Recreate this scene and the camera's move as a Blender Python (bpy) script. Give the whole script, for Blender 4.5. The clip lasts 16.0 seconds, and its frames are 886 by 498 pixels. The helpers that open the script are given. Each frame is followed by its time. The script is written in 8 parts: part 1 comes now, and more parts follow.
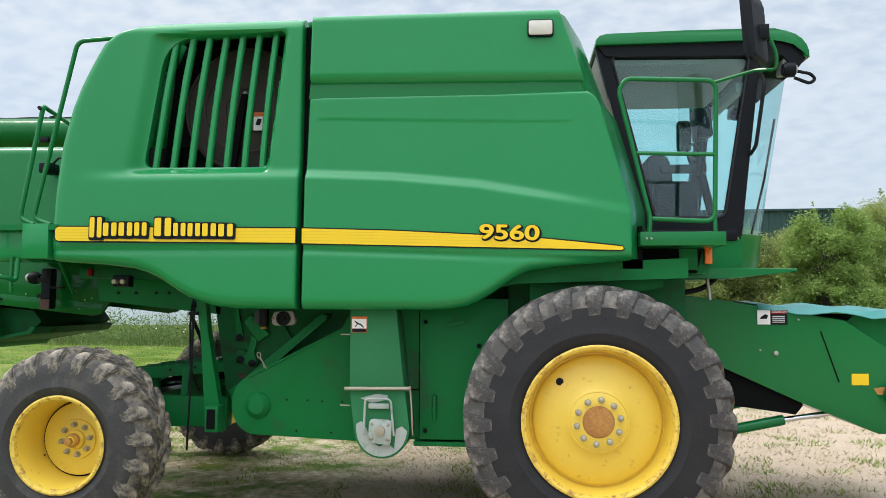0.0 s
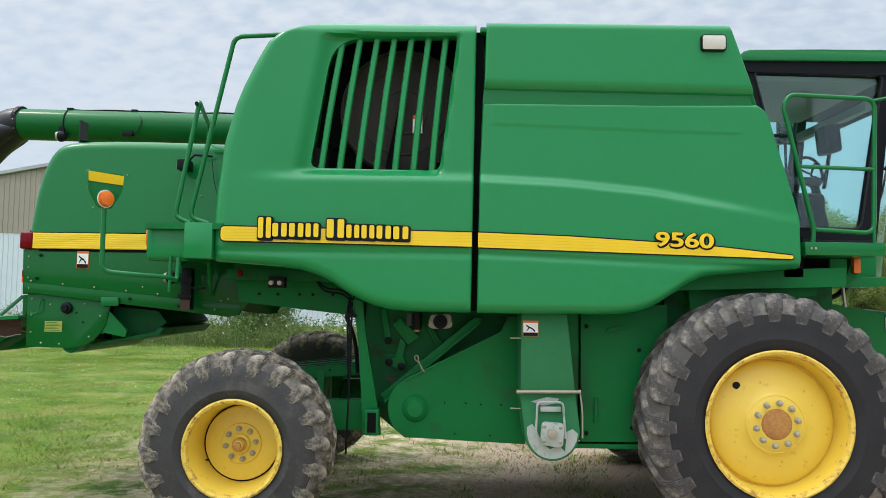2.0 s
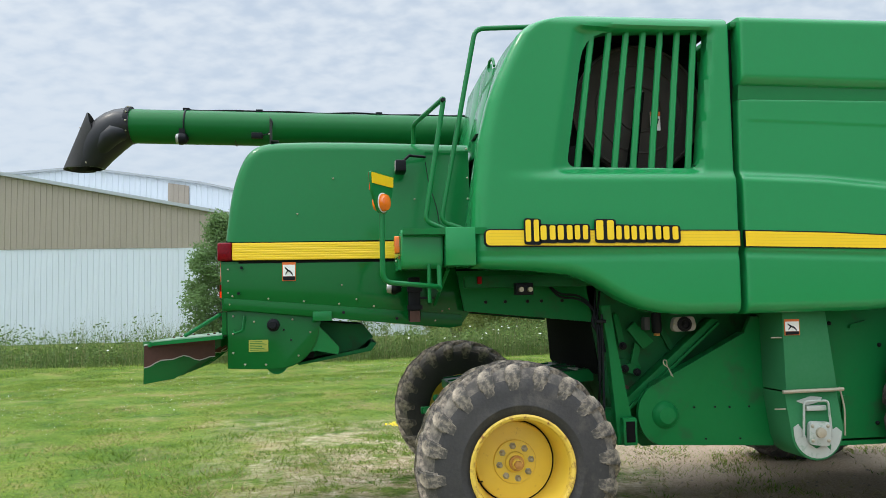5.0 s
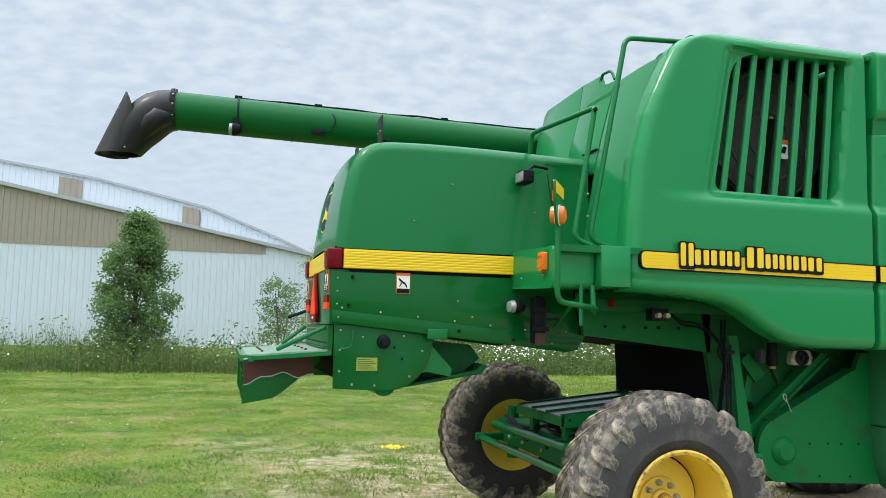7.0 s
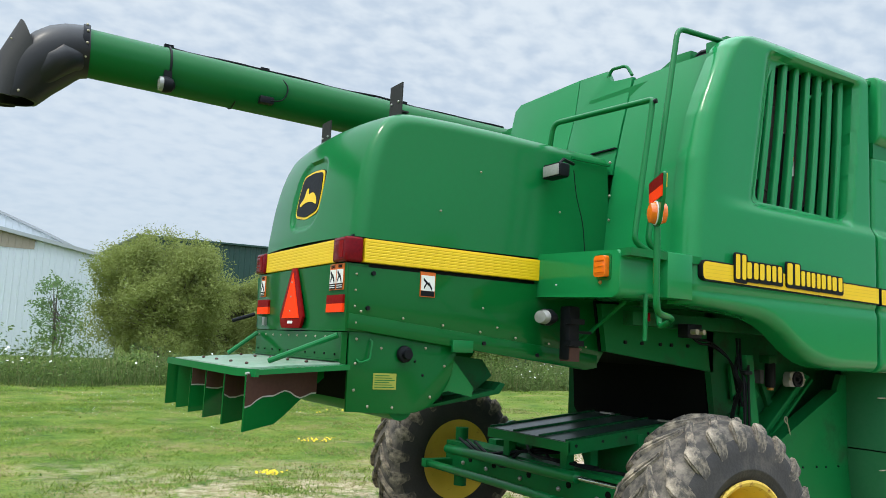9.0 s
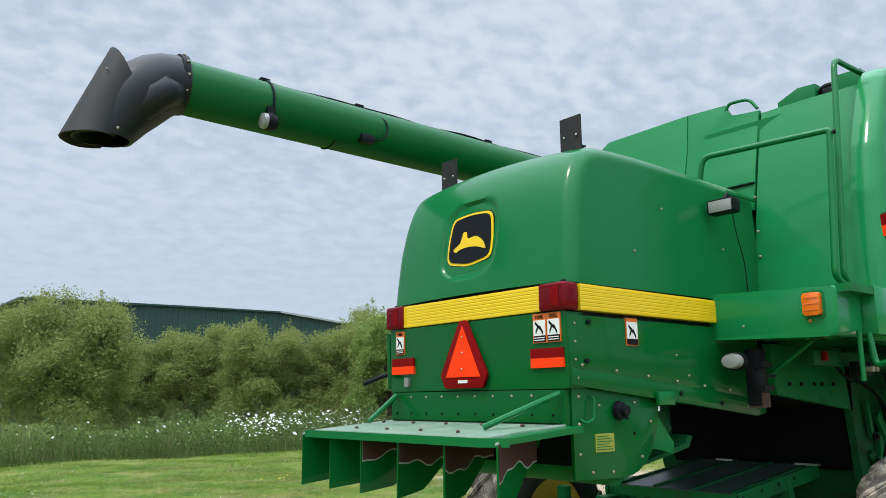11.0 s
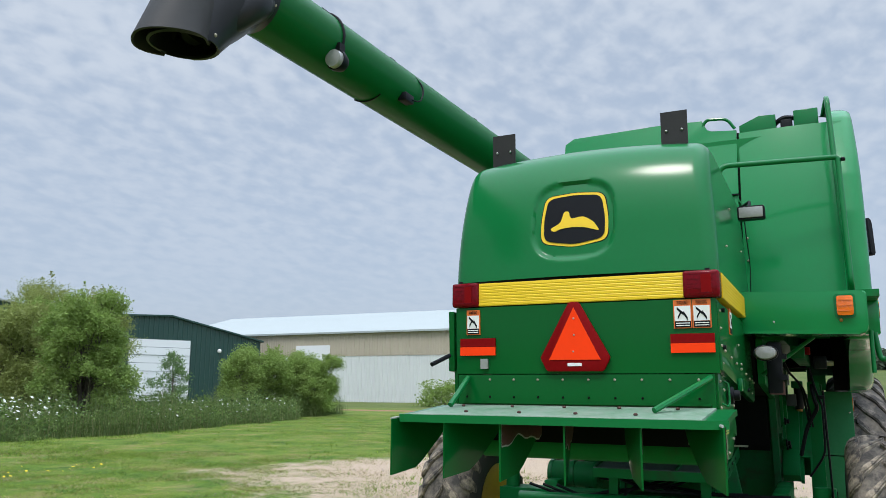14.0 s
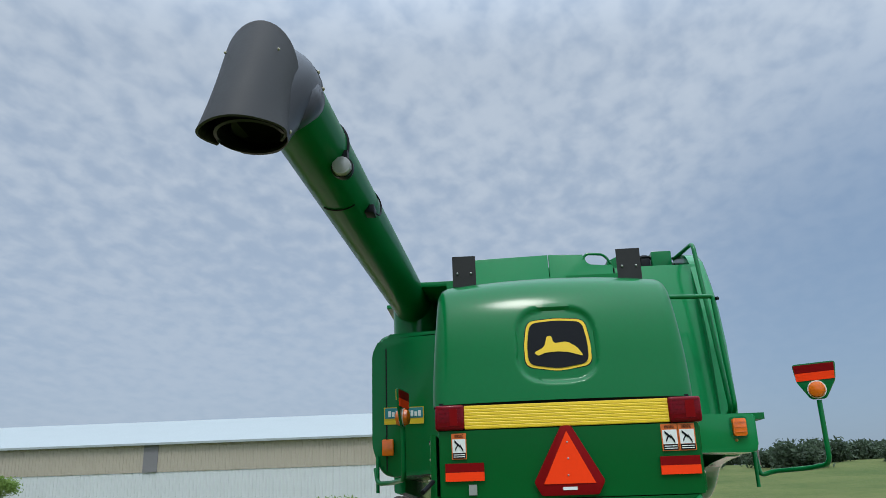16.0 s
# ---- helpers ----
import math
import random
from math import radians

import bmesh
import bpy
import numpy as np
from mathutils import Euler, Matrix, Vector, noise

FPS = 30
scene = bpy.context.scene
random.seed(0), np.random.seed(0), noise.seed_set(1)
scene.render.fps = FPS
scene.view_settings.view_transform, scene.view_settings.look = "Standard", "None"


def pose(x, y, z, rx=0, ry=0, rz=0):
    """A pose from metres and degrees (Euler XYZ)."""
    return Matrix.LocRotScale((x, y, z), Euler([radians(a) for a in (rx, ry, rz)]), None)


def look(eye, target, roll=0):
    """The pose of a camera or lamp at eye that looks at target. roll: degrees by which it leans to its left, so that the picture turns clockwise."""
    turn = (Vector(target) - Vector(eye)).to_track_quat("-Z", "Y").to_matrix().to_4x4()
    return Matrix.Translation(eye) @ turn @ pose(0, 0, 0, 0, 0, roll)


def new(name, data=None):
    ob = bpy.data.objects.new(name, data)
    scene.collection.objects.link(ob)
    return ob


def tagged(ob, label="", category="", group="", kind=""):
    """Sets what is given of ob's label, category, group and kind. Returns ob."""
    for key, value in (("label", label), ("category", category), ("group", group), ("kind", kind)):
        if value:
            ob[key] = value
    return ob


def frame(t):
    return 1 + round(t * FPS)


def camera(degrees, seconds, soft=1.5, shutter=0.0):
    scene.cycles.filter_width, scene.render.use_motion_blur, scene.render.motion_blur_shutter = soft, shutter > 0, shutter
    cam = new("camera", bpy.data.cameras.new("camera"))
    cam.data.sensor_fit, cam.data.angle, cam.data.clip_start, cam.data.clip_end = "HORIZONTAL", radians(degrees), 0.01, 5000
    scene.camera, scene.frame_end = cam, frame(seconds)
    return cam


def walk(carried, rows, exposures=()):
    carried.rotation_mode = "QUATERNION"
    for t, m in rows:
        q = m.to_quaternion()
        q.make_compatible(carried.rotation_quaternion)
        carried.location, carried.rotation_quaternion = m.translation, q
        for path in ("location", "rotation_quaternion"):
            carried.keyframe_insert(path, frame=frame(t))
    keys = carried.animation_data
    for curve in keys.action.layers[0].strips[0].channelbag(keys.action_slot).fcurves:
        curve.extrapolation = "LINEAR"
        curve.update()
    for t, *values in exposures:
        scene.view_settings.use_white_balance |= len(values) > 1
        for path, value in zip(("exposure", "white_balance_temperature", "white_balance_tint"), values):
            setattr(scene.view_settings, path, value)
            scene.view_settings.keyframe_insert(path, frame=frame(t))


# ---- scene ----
cam = camera(59.0, 16.0, soft=0.6)
METRES, EYE, TILT, LEAN, TURN = 13.983, 1.65, 0.0, 0.0, 5.3
ROWS = [
    (0.0, 0.0, 0.0, 0.0, -0.01, 3.86, -0.19),
    (0.5, -0.0294, -0.0064, 0.0044, -3.89, 6.27, -0.05),
    (1.0, -0.0607, -0.0016, 0.0019, -4.18, 7.33, 2.21),
    (1.5, -0.0953, -0.001, 0.0012, -4.38, 5.26, 0.53),
    (2.0, -0.1273, 0.0009, 0.0009, -5.11, 3.94, -0.78),
    (2.5, -0.1592, 0.0099, 0.0007, -6.73, 4.07, -0.37),
    (3.0, -0.1903, 0.0075, 0.0047, -8.51, 4.95, -0.65),
    (3.5, -0.2197, 0.0173, 0.0016, -8.3, 5.6, 1.92),
    (4.0, -0.2526, 0.0255, 0.0018, -8.27, 5.2, 1.73),
    (6.5, -0.3909, 0.099, 0.0013, -21.01, 3.89, -0.36),
    (7.0, -0.4188, 0.1154, 0.0035, -20.93, 5.56, -1.28),
    (7.5, -0.4373, 0.1414, 0.001, -23.55, 5.98, -0.85),
    (8.0, -0.4599, 0.1664, -0.0004, -29.72, 5.46, -2.45),
    (8.5, -0.4763, 0.1924, -0.0007, -34.78, 5.53, -2.99),
    (9.0, -0.4885, 0.2234, -0.0011, -37.34, 7.06, -2.74),
    (9.5, -0.5091, 0.248, -0.0008, -39.28, 7.81, -2.43),
    (10.0, -0.5214, 0.2766, -0.0, -41.11, 9.41, 0.01),
    (12.5, -0.6097, 0.3945, -0.0008, -58.45, 11.63, -1.76),
    (13.0, -0.6157, 0.4224, -0.0022, -65.51, 10.99, -1.27),
    (13.5, -0.6301, 0.4514, -0.0013, -68.08, 9.84, -1.82),
    (14.0, -0.6322, 0.4809, -0.003, -69.47, 10.07, -0.32),
    (14.5, -0.6397, 0.5111, -0.0032, -72.82, 10.71, -0.48),
    (15.0, -0.6458, 0.5379, -0.0018, -78.02, 13.44, 0.31),
    (15.5, -0.6425, 0.5685, -0.0009, -84.1, 16.17, 2.03),
    (16.0, -0.6484, 0.5975, 0.0032, -91.51, 17.8, 1.79),
]
walk(cam, [(t, pose(0, 0, EYE, TILT, LEAN, TURN) @ pose(METRES * x, METRES * y, METRES * z, 90 + pitch, roll, yaw)) for t, x, y, z, yaw, pitch, roll in ROWS],
     exposures=[(0.0, 0.50, 6900, 10), (1.5, 0.40, 6900, 10), (4.0, 0.41, 6900, 10), (8.0, 0.47, 6800, 8), (10.0, 0.37, 6700, 8), (13.0, 0.17, 6500, 11), (15.0, 0.04, 6400, 11), (16.0, -0.14, 6250, 9)])

# ---- sky, sun ----
world = bpy.data.worlds.new("overcast_sky")
scene.world = world
world.use_nodes = True
SUN_ELEVATION, SUN_AZIMUTH = 58.0, 178.0   # azimuth: counter-clockwise from +x
SUN_DIR = Vector((math.cos(radians(SUN_ELEVATION)) * math.cos(radians(SUN_AZIMUTH)),
                  math.cos(radians(SUN_ELEVATION)) * math.sin(radians(SUN_AZIMUTH)), math.sin(radians(SUN_ELEVATION))))


SKY, ZENITH, AUREOLE, CLOUD_BASE, CLOUD_RANGE = 0.90, 4.2, 1.5, 0.47, 0.40


def build_world():
    nt = world.node_tree
    nt.nodes.clear()
    n, l = nt.nodes, nt.links
    out = n.new("ShaderNodeOutputWorld")
    bg = n.new("ShaderNodeBackground")
    sky = n.new("ShaderNodeTexSky")
    sky.sky_type, sky.sun_disc = "NISHITA", False
    sky.sun_elevation, sky.sun_rotation = radians(SUN_ELEVATION), radians(90 - SUN_AZIMUTH)
    sky.air_density, sky.dust_density = 1.0, 2.0
    scaled = n.new("ShaderNodeVectorMath")
    scaled.operation = "SCALE"
    scaled.inputs["Scale"].default_value = 0.105
    l.new(sky.outputs[0], scaled.inputs[0])
    tc = n.new("ShaderNodeTexCoord")
    sep = n.new("ShaderNodeSeparateXYZ")
    l.new(tc.outputs["Generated"], sep.inputs[0])
    lift = n.new("ShaderNodeMath")
    lift.operation, lift.inputs[1].default_value = "MAXIMUM", 0.0
    l.new(sep.outputs[2], lift.inputs[0])
    add = n.new("ShaderNodeMath")
    add.operation, add.inputs[1].default_value = "ADD", 0.26
    l.new(lift.outputs[0], add.inputs[0])
    flat = []
    for k in (0, 1):
        d = n.new("ShaderNodeMath")
        d.operation = "DIVIDE"
        l.new(sep.outputs[k], d.inputs[0])
        l.new(add.outputs[0], d.inputs[1])
        flat.append(d)
    comb = n.new("ShaderNodeCombineXYZ")
    l.new(flat[0].outputs[0], comb.inputs[0])
    l.new(flat[1].outputs[0], comb.inputs[1])
    warp = n.new("ShaderNodeMapping")
    warp.inputs["Rotation"].default_value = (0, 0, radians(35))
    warp.inputs["Scale"].default_value = (1.0, 1.25, 1.0)
    l.new(comb.outputs[0], warp.inputs["Vector"])

    def noise_node(scale, detail, rough, distort=0.0):
        k = n.new("ShaderNodeTexNoise")
        k.inputs["Scale"].default_value, k.inputs["Detail"].default_value = scale, detail
        k.inputs["Roughness"].default_value, k.inputs["Distortion"].default_value = rough, distort
        l.new(warp.outputs[0], k.inputs["Vector"])
        return k.outputs[0]

    def calc(op, a, b, c=None, clamp=False):
        k = n.new("ShaderNodeMath")
        k.operation, k.use_clamp = op, clamp
        for i, v in enumerate((a, b, c)):
            if v is None:
                continue
            if isinstance(v, (int, float)):
                k.inputs[i].default_value = v
            else:
                l.new(v, k.inputs[i])
        return k.outputs[0]

    puffs = noise_node(17.0, 3.0, 0.45, 0.15)
    sheets = noise_node(1.1, 3.0, 0.5)
    both = calc("ADD", calc("MULTIPLY", puffs, 1.0), calc("MULTIPLY", sheets, 0.8))
    ramp = n.new("ShaderNodeMapRange")
    ramp.interpolation_type = "SMOOTHSTEP"
    ramp.inputs["From Min"].default_value, ramp.inputs["From Max"].default_value = 0.60, 1.14
    l.new(both, ramp.inputs[0])
    # cloud cover thins towards the horizon
    veil = n.new("ShaderNodeMapRange")
    veil.inputs["From Min"].default_value, veil.inputs["From Max"].default_value = 0.0, 0.38
    veil.inputs["To Min"].default_value, veil.inputs["To Max"].default_value = 0.05, 1.0
    l.new(sep.outputs[2], veil.inputs[0])
    clear = n.new("ShaderNodeVectorMath")
    clear.operation = "DOT_PRODUCT"
    clear.inputs[1].default_value = Vector((0.86, -0.50, 0.12)).normalized()
    l.new(tc.outputs["Generated"], clear.inputs[0])
    gap = n.new("ShaderNodeMapRange")
    gap.interpolation_type = "SMOOTHSTEP"
    gap.inputs["From Min"].default_value, gap.inputs["From Max"].default_value = 0.91, 0.995
    gap.inputs["To Min"].default_value, gap.inputs["To Max"].default_value = 1.0, 0.22
    l.new(clear.outputs["Value"], gap.inputs[0])
    cover = calc("MULTIPLY", calc("MULTIPLY_ADD", calc("MULTIPLY", ramp.outputs[0], veil.outputs[0]), CLOUD_RANGE, CLOUD_BASE, True), gap.outputs[0])
    mix = n.new("ShaderNodeMix")
    mix.data_type = "RGBA"
    l.new(cover, mix.inputs["Factor"])
    haze = n.new("ShaderNodeMix")
    haze.data_type = "RGBA"
    haze.inputs["Factor"].default_value = 0.55
    haze.inputs["B"].default_value = (0.30, 0.455, 0.68, 1)
    l.new(scaled.outputs[0], haze.inputs["A"])
    l.new(haze.outputs["Result"], mix.inputs["A"])
    mix.inputs["B"].default_value = (0.65, 0.725, 0.82, 1)
    # a thin overcast is brighter overhead and over the open side of the yard
    over = n.new("ShaderNodeMapRange")
    over.interpolation_type = "SMOOTHSTEP"
    over.inputs["From Min"].default_value, over.inputs["From Max"].default_value = 0.50, 0.95
    over.inputs["To Min"].default_value, over.inputs["To Max"].default_value = 1.0, ZENITH
    l.new(sep.outputs[2], over.inputs[0])
    dot = n.new("ShaderNodeVectorMath")
    dot.operation = "DOT_PRODUCT"
    dot.inputs[1].default_value = Vector((-0.36, -0.55, 0.75)).normalized()
    l.new(tc.outputs["Generated"], dot.inputs[0])
    glow = calc("MULTIPLY", calc("POWER", calc("MAXIMUM", dot.outputs["Value"], 0.0), 2.5), AUREOLE)
    gain = n.new("ShaderNodeVectorMath")
    gain.operation = "SCALE"
    l.new(mix.outputs["Result"], gain.inputs[0])
    l.new(calc("ADD", over.outputs[0], glow), gain.inputs["Scale"])
    l.new(gain.outputs[0], bg.inputs[0])
    bg.inputs[1].default_value = SKY
    l.new(bg.outputs[0], out.inputs[0])


build_world()
sun = new("sun", bpy.data.lights.new("sun", "SUN"))
sun.data.energy, sun.data.angle, sun.data.color = 1.0, radians(9.0), (1.0, 0.95, 0.87)
sun.matrix_world = look(SUN_DIR * 50, (0, 0, 0))

# ---- materials ----


def mat(name, base, rough=0.5, metal=0.0, tint=None, scale=6.0, fine=60.0, amount=0.5, bump=0.0, bump_scale=80.0,
        coat=0.0, spec=0.5, dirt=None, dirt_scale=3.0, dirt_amount=0.0, detail=4.0, vary=0.0, coat_rough=0.055):
    """A surface: base colour broken up with a second tint at two scales, dirt patches, fine relief."""
    m = bpy.data.materials.new(name)
    m.use_nodes = True
    nt = m.node_tree
    n, l = nt.nodes, nt.links
    b = n["Principled BSDF"]
    b.inputs["Metallic"].default_value = metal
    b.inputs["Specular IOR Level"].default_value = spec
    b.inputs["Coat IOR"].default_value = 1.4
    b.inputs["Coat Weight"].default_value, b.inputs["Coat Roughness"].default_value = coat, coat_rough
    tc = n.new("ShaderNodeTexCoord")
    big = n.new("ShaderNodeTexNoise")
    big.inputs["Scale"].default_value, big.inputs["Detail"].default_value = scale, detail
    small = n.new("ShaderNodeTexNoise")
    small.inputs["Scale"].default_value, small.inputs["Detail"].default_value = fine, 3.0
    l.new(tc.outputs["Object"], big.inputs["Vector"])
    l.new(tc.outputs["Object"], small.inputs["Vector"])
    mixf = n.new("ShaderNodeMath")
    mixf.operation, mixf.inputs[1].default_value = "MULTIPLY", amount
    addf = n.new("ShaderNodeMath")
    addf.operation = "ADD"
    l.new(big.outputs[0], addf.inputs[0])
    l.new(small.outputs[0], addf.inputs[1])
    sub = n.new("ShaderNodeMath")
    sub.operation, sub.inputs[1].default_value = "SUBTRACT", 0.5
    l.new(addf.outputs[0], sub.inputs[0])
    l.new(sub.outputs[0], mixf.inputs[0])
    mixf.use_clamp = True
    mix = n.new("ShaderNodeMix")
    mix.data_type = "RGBA"
    tint = tint or tuple(c * 0.8 for c in base)
    mix.inputs["A"].default_value, mix.inputs["B"].default_value = (*base, 1), (*tint, 1)
    l.new(mixf.outputs[0], mix.inputs["Factor"])
    color = mix.outputs["Result"]
    rsock = None
    if dirt_amount:
        dn = n.new("ShaderNodeTexNoise")
        dn.inputs["Scale"].default_value, dn.inputs["Detail"].default_value, dn.inputs["Roughness"].default_value = dirt_scale, 8.0, 0.7
        l.new(tc.outputs["Object"], dn.inputs["Vector"])
        r = n.new("ShaderNodeValToRGB")
        r.color_ramp.elements[0].position, r.color_ramp.elements[1].position = 0.62 - 0.3 * dirt_amount, 0.78 - 0.2 * dirt_amount
        r.color_ramp.elements[0].color, r.color_ramp.elements[1].color = (0, 0, 0, 1), (1, 1, 1, 1)
        l.new(dn.outputs[0], r.inputs[0])
        dm = n.new("ShaderNodeMix")
        dm.data_type = "RGBA"
        dm.inputs["B"].default_value = (*(dirt or (0.2, 0.16, 0.12)), 1)
        l.new(color, dm.inputs["A"])
        l.new(r.outputs[0], dm.inputs["Factor"])
        color = dm.outputs["Result"]
        rr = n.new("ShaderNodeMapRange")
        rr.inputs["To Min"].default_value, rr.inputs["To Max"].default_value = rough, 0.9
        l.new(r.outputs[0], rr.inputs[0])
        rsock = rr.outputs[0]
    if vary:
        info = n.new("ShaderNodeNewGeometry")
        hsv = n.new("ShaderNodeHueSaturation")
        vm = n.new("ShaderNodeMapRange")
        vm.inputs["To Min"].default_value, vm.inputs["To Max"].default_value = 1 - vary, 1 + vary
        l.new(info.outputs["Random Per Island"], vm.inputs[0])
        l.new(vm.outputs[0], hsv.inputs["Value"])
        l.new(color, hsv.inputs["Color"])
        color = hsv.outputs[0]
    l.new(color, b.inputs["Base Color"])
    if rsock:
        l.new(rsock, b.inputs["Roughness"])
    else:
        rr = n.new("ShaderNodeMapRange")
        rr.inputs["To Min"].default_value, rr.inputs["To Max"].default_value = rough * (0.97 if coat else 0.85), min(1, rough * (1.03 if coat else 1.2))
        l.new(small.outputs[0], rr.inputs[0])
        l.new(rr.outputs[0], b.inputs["Roughness"])
    if bump:
        bn = n.new("ShaderNodeTexNoise")
        bn.inputs["Scale"].default_value, bn.inputs["Detail"].default_value = bump_scale, 4.0
        l.new(tc.outputs["Object"], bn.inputs["Vector"])
        bm_ = n.new("ShaderNodeBump")
        bm_.inputs["Strength"].default_value, bm_.inputs["Distance"].default_value = bump, 0.01
        l.new(bn.outputs[0], bm_.inputs["Height"])
        l.new(bm_.outputs[0], b.inputs["Normal"])
    return m


GREEN = mat("green_paint", (0.003, 0.135, 0.033), rough=0.36, tint=(0.005, 0.150, 0.042), scale=1.2, fine=40, coat=0.7, spec=0.03, coat_rough=0.15, bump=0.012, bump_scale=3)
# sheet enamel, its green lowered further because the tail gets less light
SHADED_ENAMEL = mat("shaded_green_sheet_enamel", (0.001, 0.090, 0.016), rough=0.42, tint=(0.003, 0.104, 0.022), scale=1.6, fine=40, coat=0.5, spec=0.03, coat_rough=0.10, bump=0.02, bump_scale=5)
DULL = mat("weathered_green_paint", (0.002, 0.098, 0.020), rough=0.55, tint=(0.004, 0.115, 0.028), scale=2.0, fine=30, spec=0.05, coat=0.35, coat_rough=0.18)
PLASTIC = mat("green_moulded_panel", (0.006, 0.198, 0.055), rough=0.42, tint=(0.010, 0.215, 0.066), scale=1.5, fine=90,
              coat=0.9, spec=0.03, bump=0.04, bump_scale=220, coat_rough=0.14)
BAY = mat("glossy_green_bay_panel", (0.006, 0.190, 0.054), rough=0.4, tint=(0.010, 0.205, 0.064), scale=1.5, fine=60, coat=0.75, spec=0.05, coat_rough=0.13, bump=0.015, bump_scale=4)
CHASSIS = mat("dusty_green_paint", (0.003, 0.142, 0.035), rough=0.45, tint=(0.008, 0.155, 0.044), scale=3, fine=40, spec=0.12,
              dirt=(0.030, 0.085, 0.038), dirt_scale=2.5, dirt_amount=0.30)
DUSTED = mat("chalky_green_paint", (0.020, 0.150, 0.055), rough=0.6, tint=(0.045, 0.175, 0.085), scale=4, fine=40, spec=0.12)
# grime, plus a darker base that carries the shade on inner parts
GRIMY_SHADED = mat("grimy_shaded_green_paint", (0.003, 0.105, 0.028), rough=0.55, tint=(0.010, 0.085, 0.032), scale=4, fine=30, amount=0.9, spec=0.12,
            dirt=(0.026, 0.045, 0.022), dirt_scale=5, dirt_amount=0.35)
YELLOW = mat("yellow_decal", (0.80, 0.52, 0.006), rough=0.4, tint=(0.74, 0.48, 0.006), scale=4)
RIM = mat("yellow_rim_paint", (0.76, 0.52, 0.06), rough=0.4, tint=(0.70, 0.46, 0.06), scale=3, fine=25, dirt=(0.30, 0.10, 0.03),
          dirt_scale=12, dirt_amount=0.04, coat=0.1)
RIM_WORN = mat("worn_rim_lip", (0.74, 0.50, 0.07), rough=0.5, dirt=(0.24, 0.08, 0.03), dirt_scale=22, dirt_amount=0.42)
NUT = mat("dull_zinc_nut", (0.36, 0.33, 0.25), rough=0.5, metal=0.3, tint=(0.28, 0.22, 0.14), scale=30)
RUST = mat("rust", (0.27, 0.085, 0.03), rough=0.85, tint=(0.52, 0.27, 0.06), scale=9, amount=1.1, bump=0.3)
RUBBER = mat("tyre_rubber", (0.017, 0.017, 0.0185), spec=0.2, rough=0.75, tint=(0.036, 0.034, 0.034), scale=5, fine=60, amount=0.8, bump=0.25, bump_scale=60)
TREAD = mat("dusty_tread", (0.05, 0.046, 0.043), rough=0.9, tint=(0.10, 0.09, 0.08), scale=6, dirt=(0.20, 0.17, 0.14), dirt_scale=6, dirt_amount=0.5, bump=0.4, bump_scale=40)
LUG = mat("muddy_tyre_lugs", (0.028, 0.026, 0.026), rough=0.85, tint=(0.07, 0.062, 0.056), scale=9, amount=1.0, dirt=(0.26, 0.225, 0.19), dirt_scale=7, dirt_amount=0.5,
          bump=0.9, bump_scale=28)
DUSTY_LUG = mat("mud_caked_lugs", (0.032, 0.030, 0.029), rough=0.9, tint=(0.10, 0.088, 0.075), scale=9, amount=1.0, dirt=(0.42, 0.345, 0.26), dirt_scale=11, dirt_amount=0.60,
                bump=1.0, bump_scale=35)
DUSTY_RUBBER = mat("dusty_tyre_sidewall", (0.024, 0.023, 0.024), rough=0.8, tint=(0.048, 0.043, 0.040), scale=6, fine=50, amount=0.9, dirt=(0.085, 0.074, 0.064), dirt_scale=5, dirt_amount=0.25, bump=0.3, bump_scale=60)
DUSTY_TREAD = mat("mud_caked_tread", (0.045, 0.041, 0.038), rough=0.95, tint=(0.10, 0.088, 0.075), scale=7, dirt=(0.23, 0.195, 0.155), dirt_scale=8, dirt_amount=0.6, bump=0.5, bump_scale=40)
BLACK = mat("black_plastic", (0.006, 0.007, 0.009), rough=0.45, tint=(0.011, 0.0115, 0.014), scale=8, spec=0.12)
# near-black: paints the shade in hollows, also colours joints and small fittings
DARK = mat("dark_joints_and_shade", (0.004, 0.0045, 0.0045), rough=0.85, tint=(0.008, 0.008, 0.008), scale=6, spec=0.08)
BOOT = mat("black_rubber_boot", (0.007, 0.007, 0.0085), coat=0.25, coat_rough=0.25, rough=0.5, tint=(0.014, 0.014, 0.016), scale=5, fine=70, bump=0.04, spec=0.25)
FLAP = mat("worn_rubber_flap", (0.018, 0.0175, 0.017), rough=0.55, tint=(0.040, 0.038, 0.036), scale=7, fine=60, bump=0.05, spec=0.25)
SCREEN = mat("dusty_black_screen", (0.035, 0.030, 0.028), rough=0.9, tint=(0.06, 0.045, 0.04), scale=5, fine=200, amount=0.9, bump=0.3, bump_scale=300)
STEEL = mat("bare_steel", (0.45, 0.44, 0.42), rough=0.4, metal=0.8, tint=(0.3, 0.28, 0.25), scale=20)
CHROME = mat("chrome_rod", (0.75, 0.75, 0.77), rough=0.12, metal=1.0)
PRIMER = mat("worn_grey_primer", (0.36, 0.385, 0.345), rough=0.6, tint=(0.33, 0.35, 0.32), scale=10, dirt=(0.03, 0.17, 0.07), dirt_scale=5, dirt_amount=0.25)
WORN = mat("scuffed_green_deck", (0.045, 0.18, 0.075), rough=0.55, tint=(0.26, 0.31, 0.26), scale=4, fine=30, amount=0.9, dirt=(0.24, 0.30, 0.24), dirt_scale=6, dirt_amount=0.5)
RUSTY = mat("rust_worn_steel", (0.085, 0.032, 0.022), rough=0.55, tint=(0.035, 0.02, 0.018), scale=6, metal=0.3)
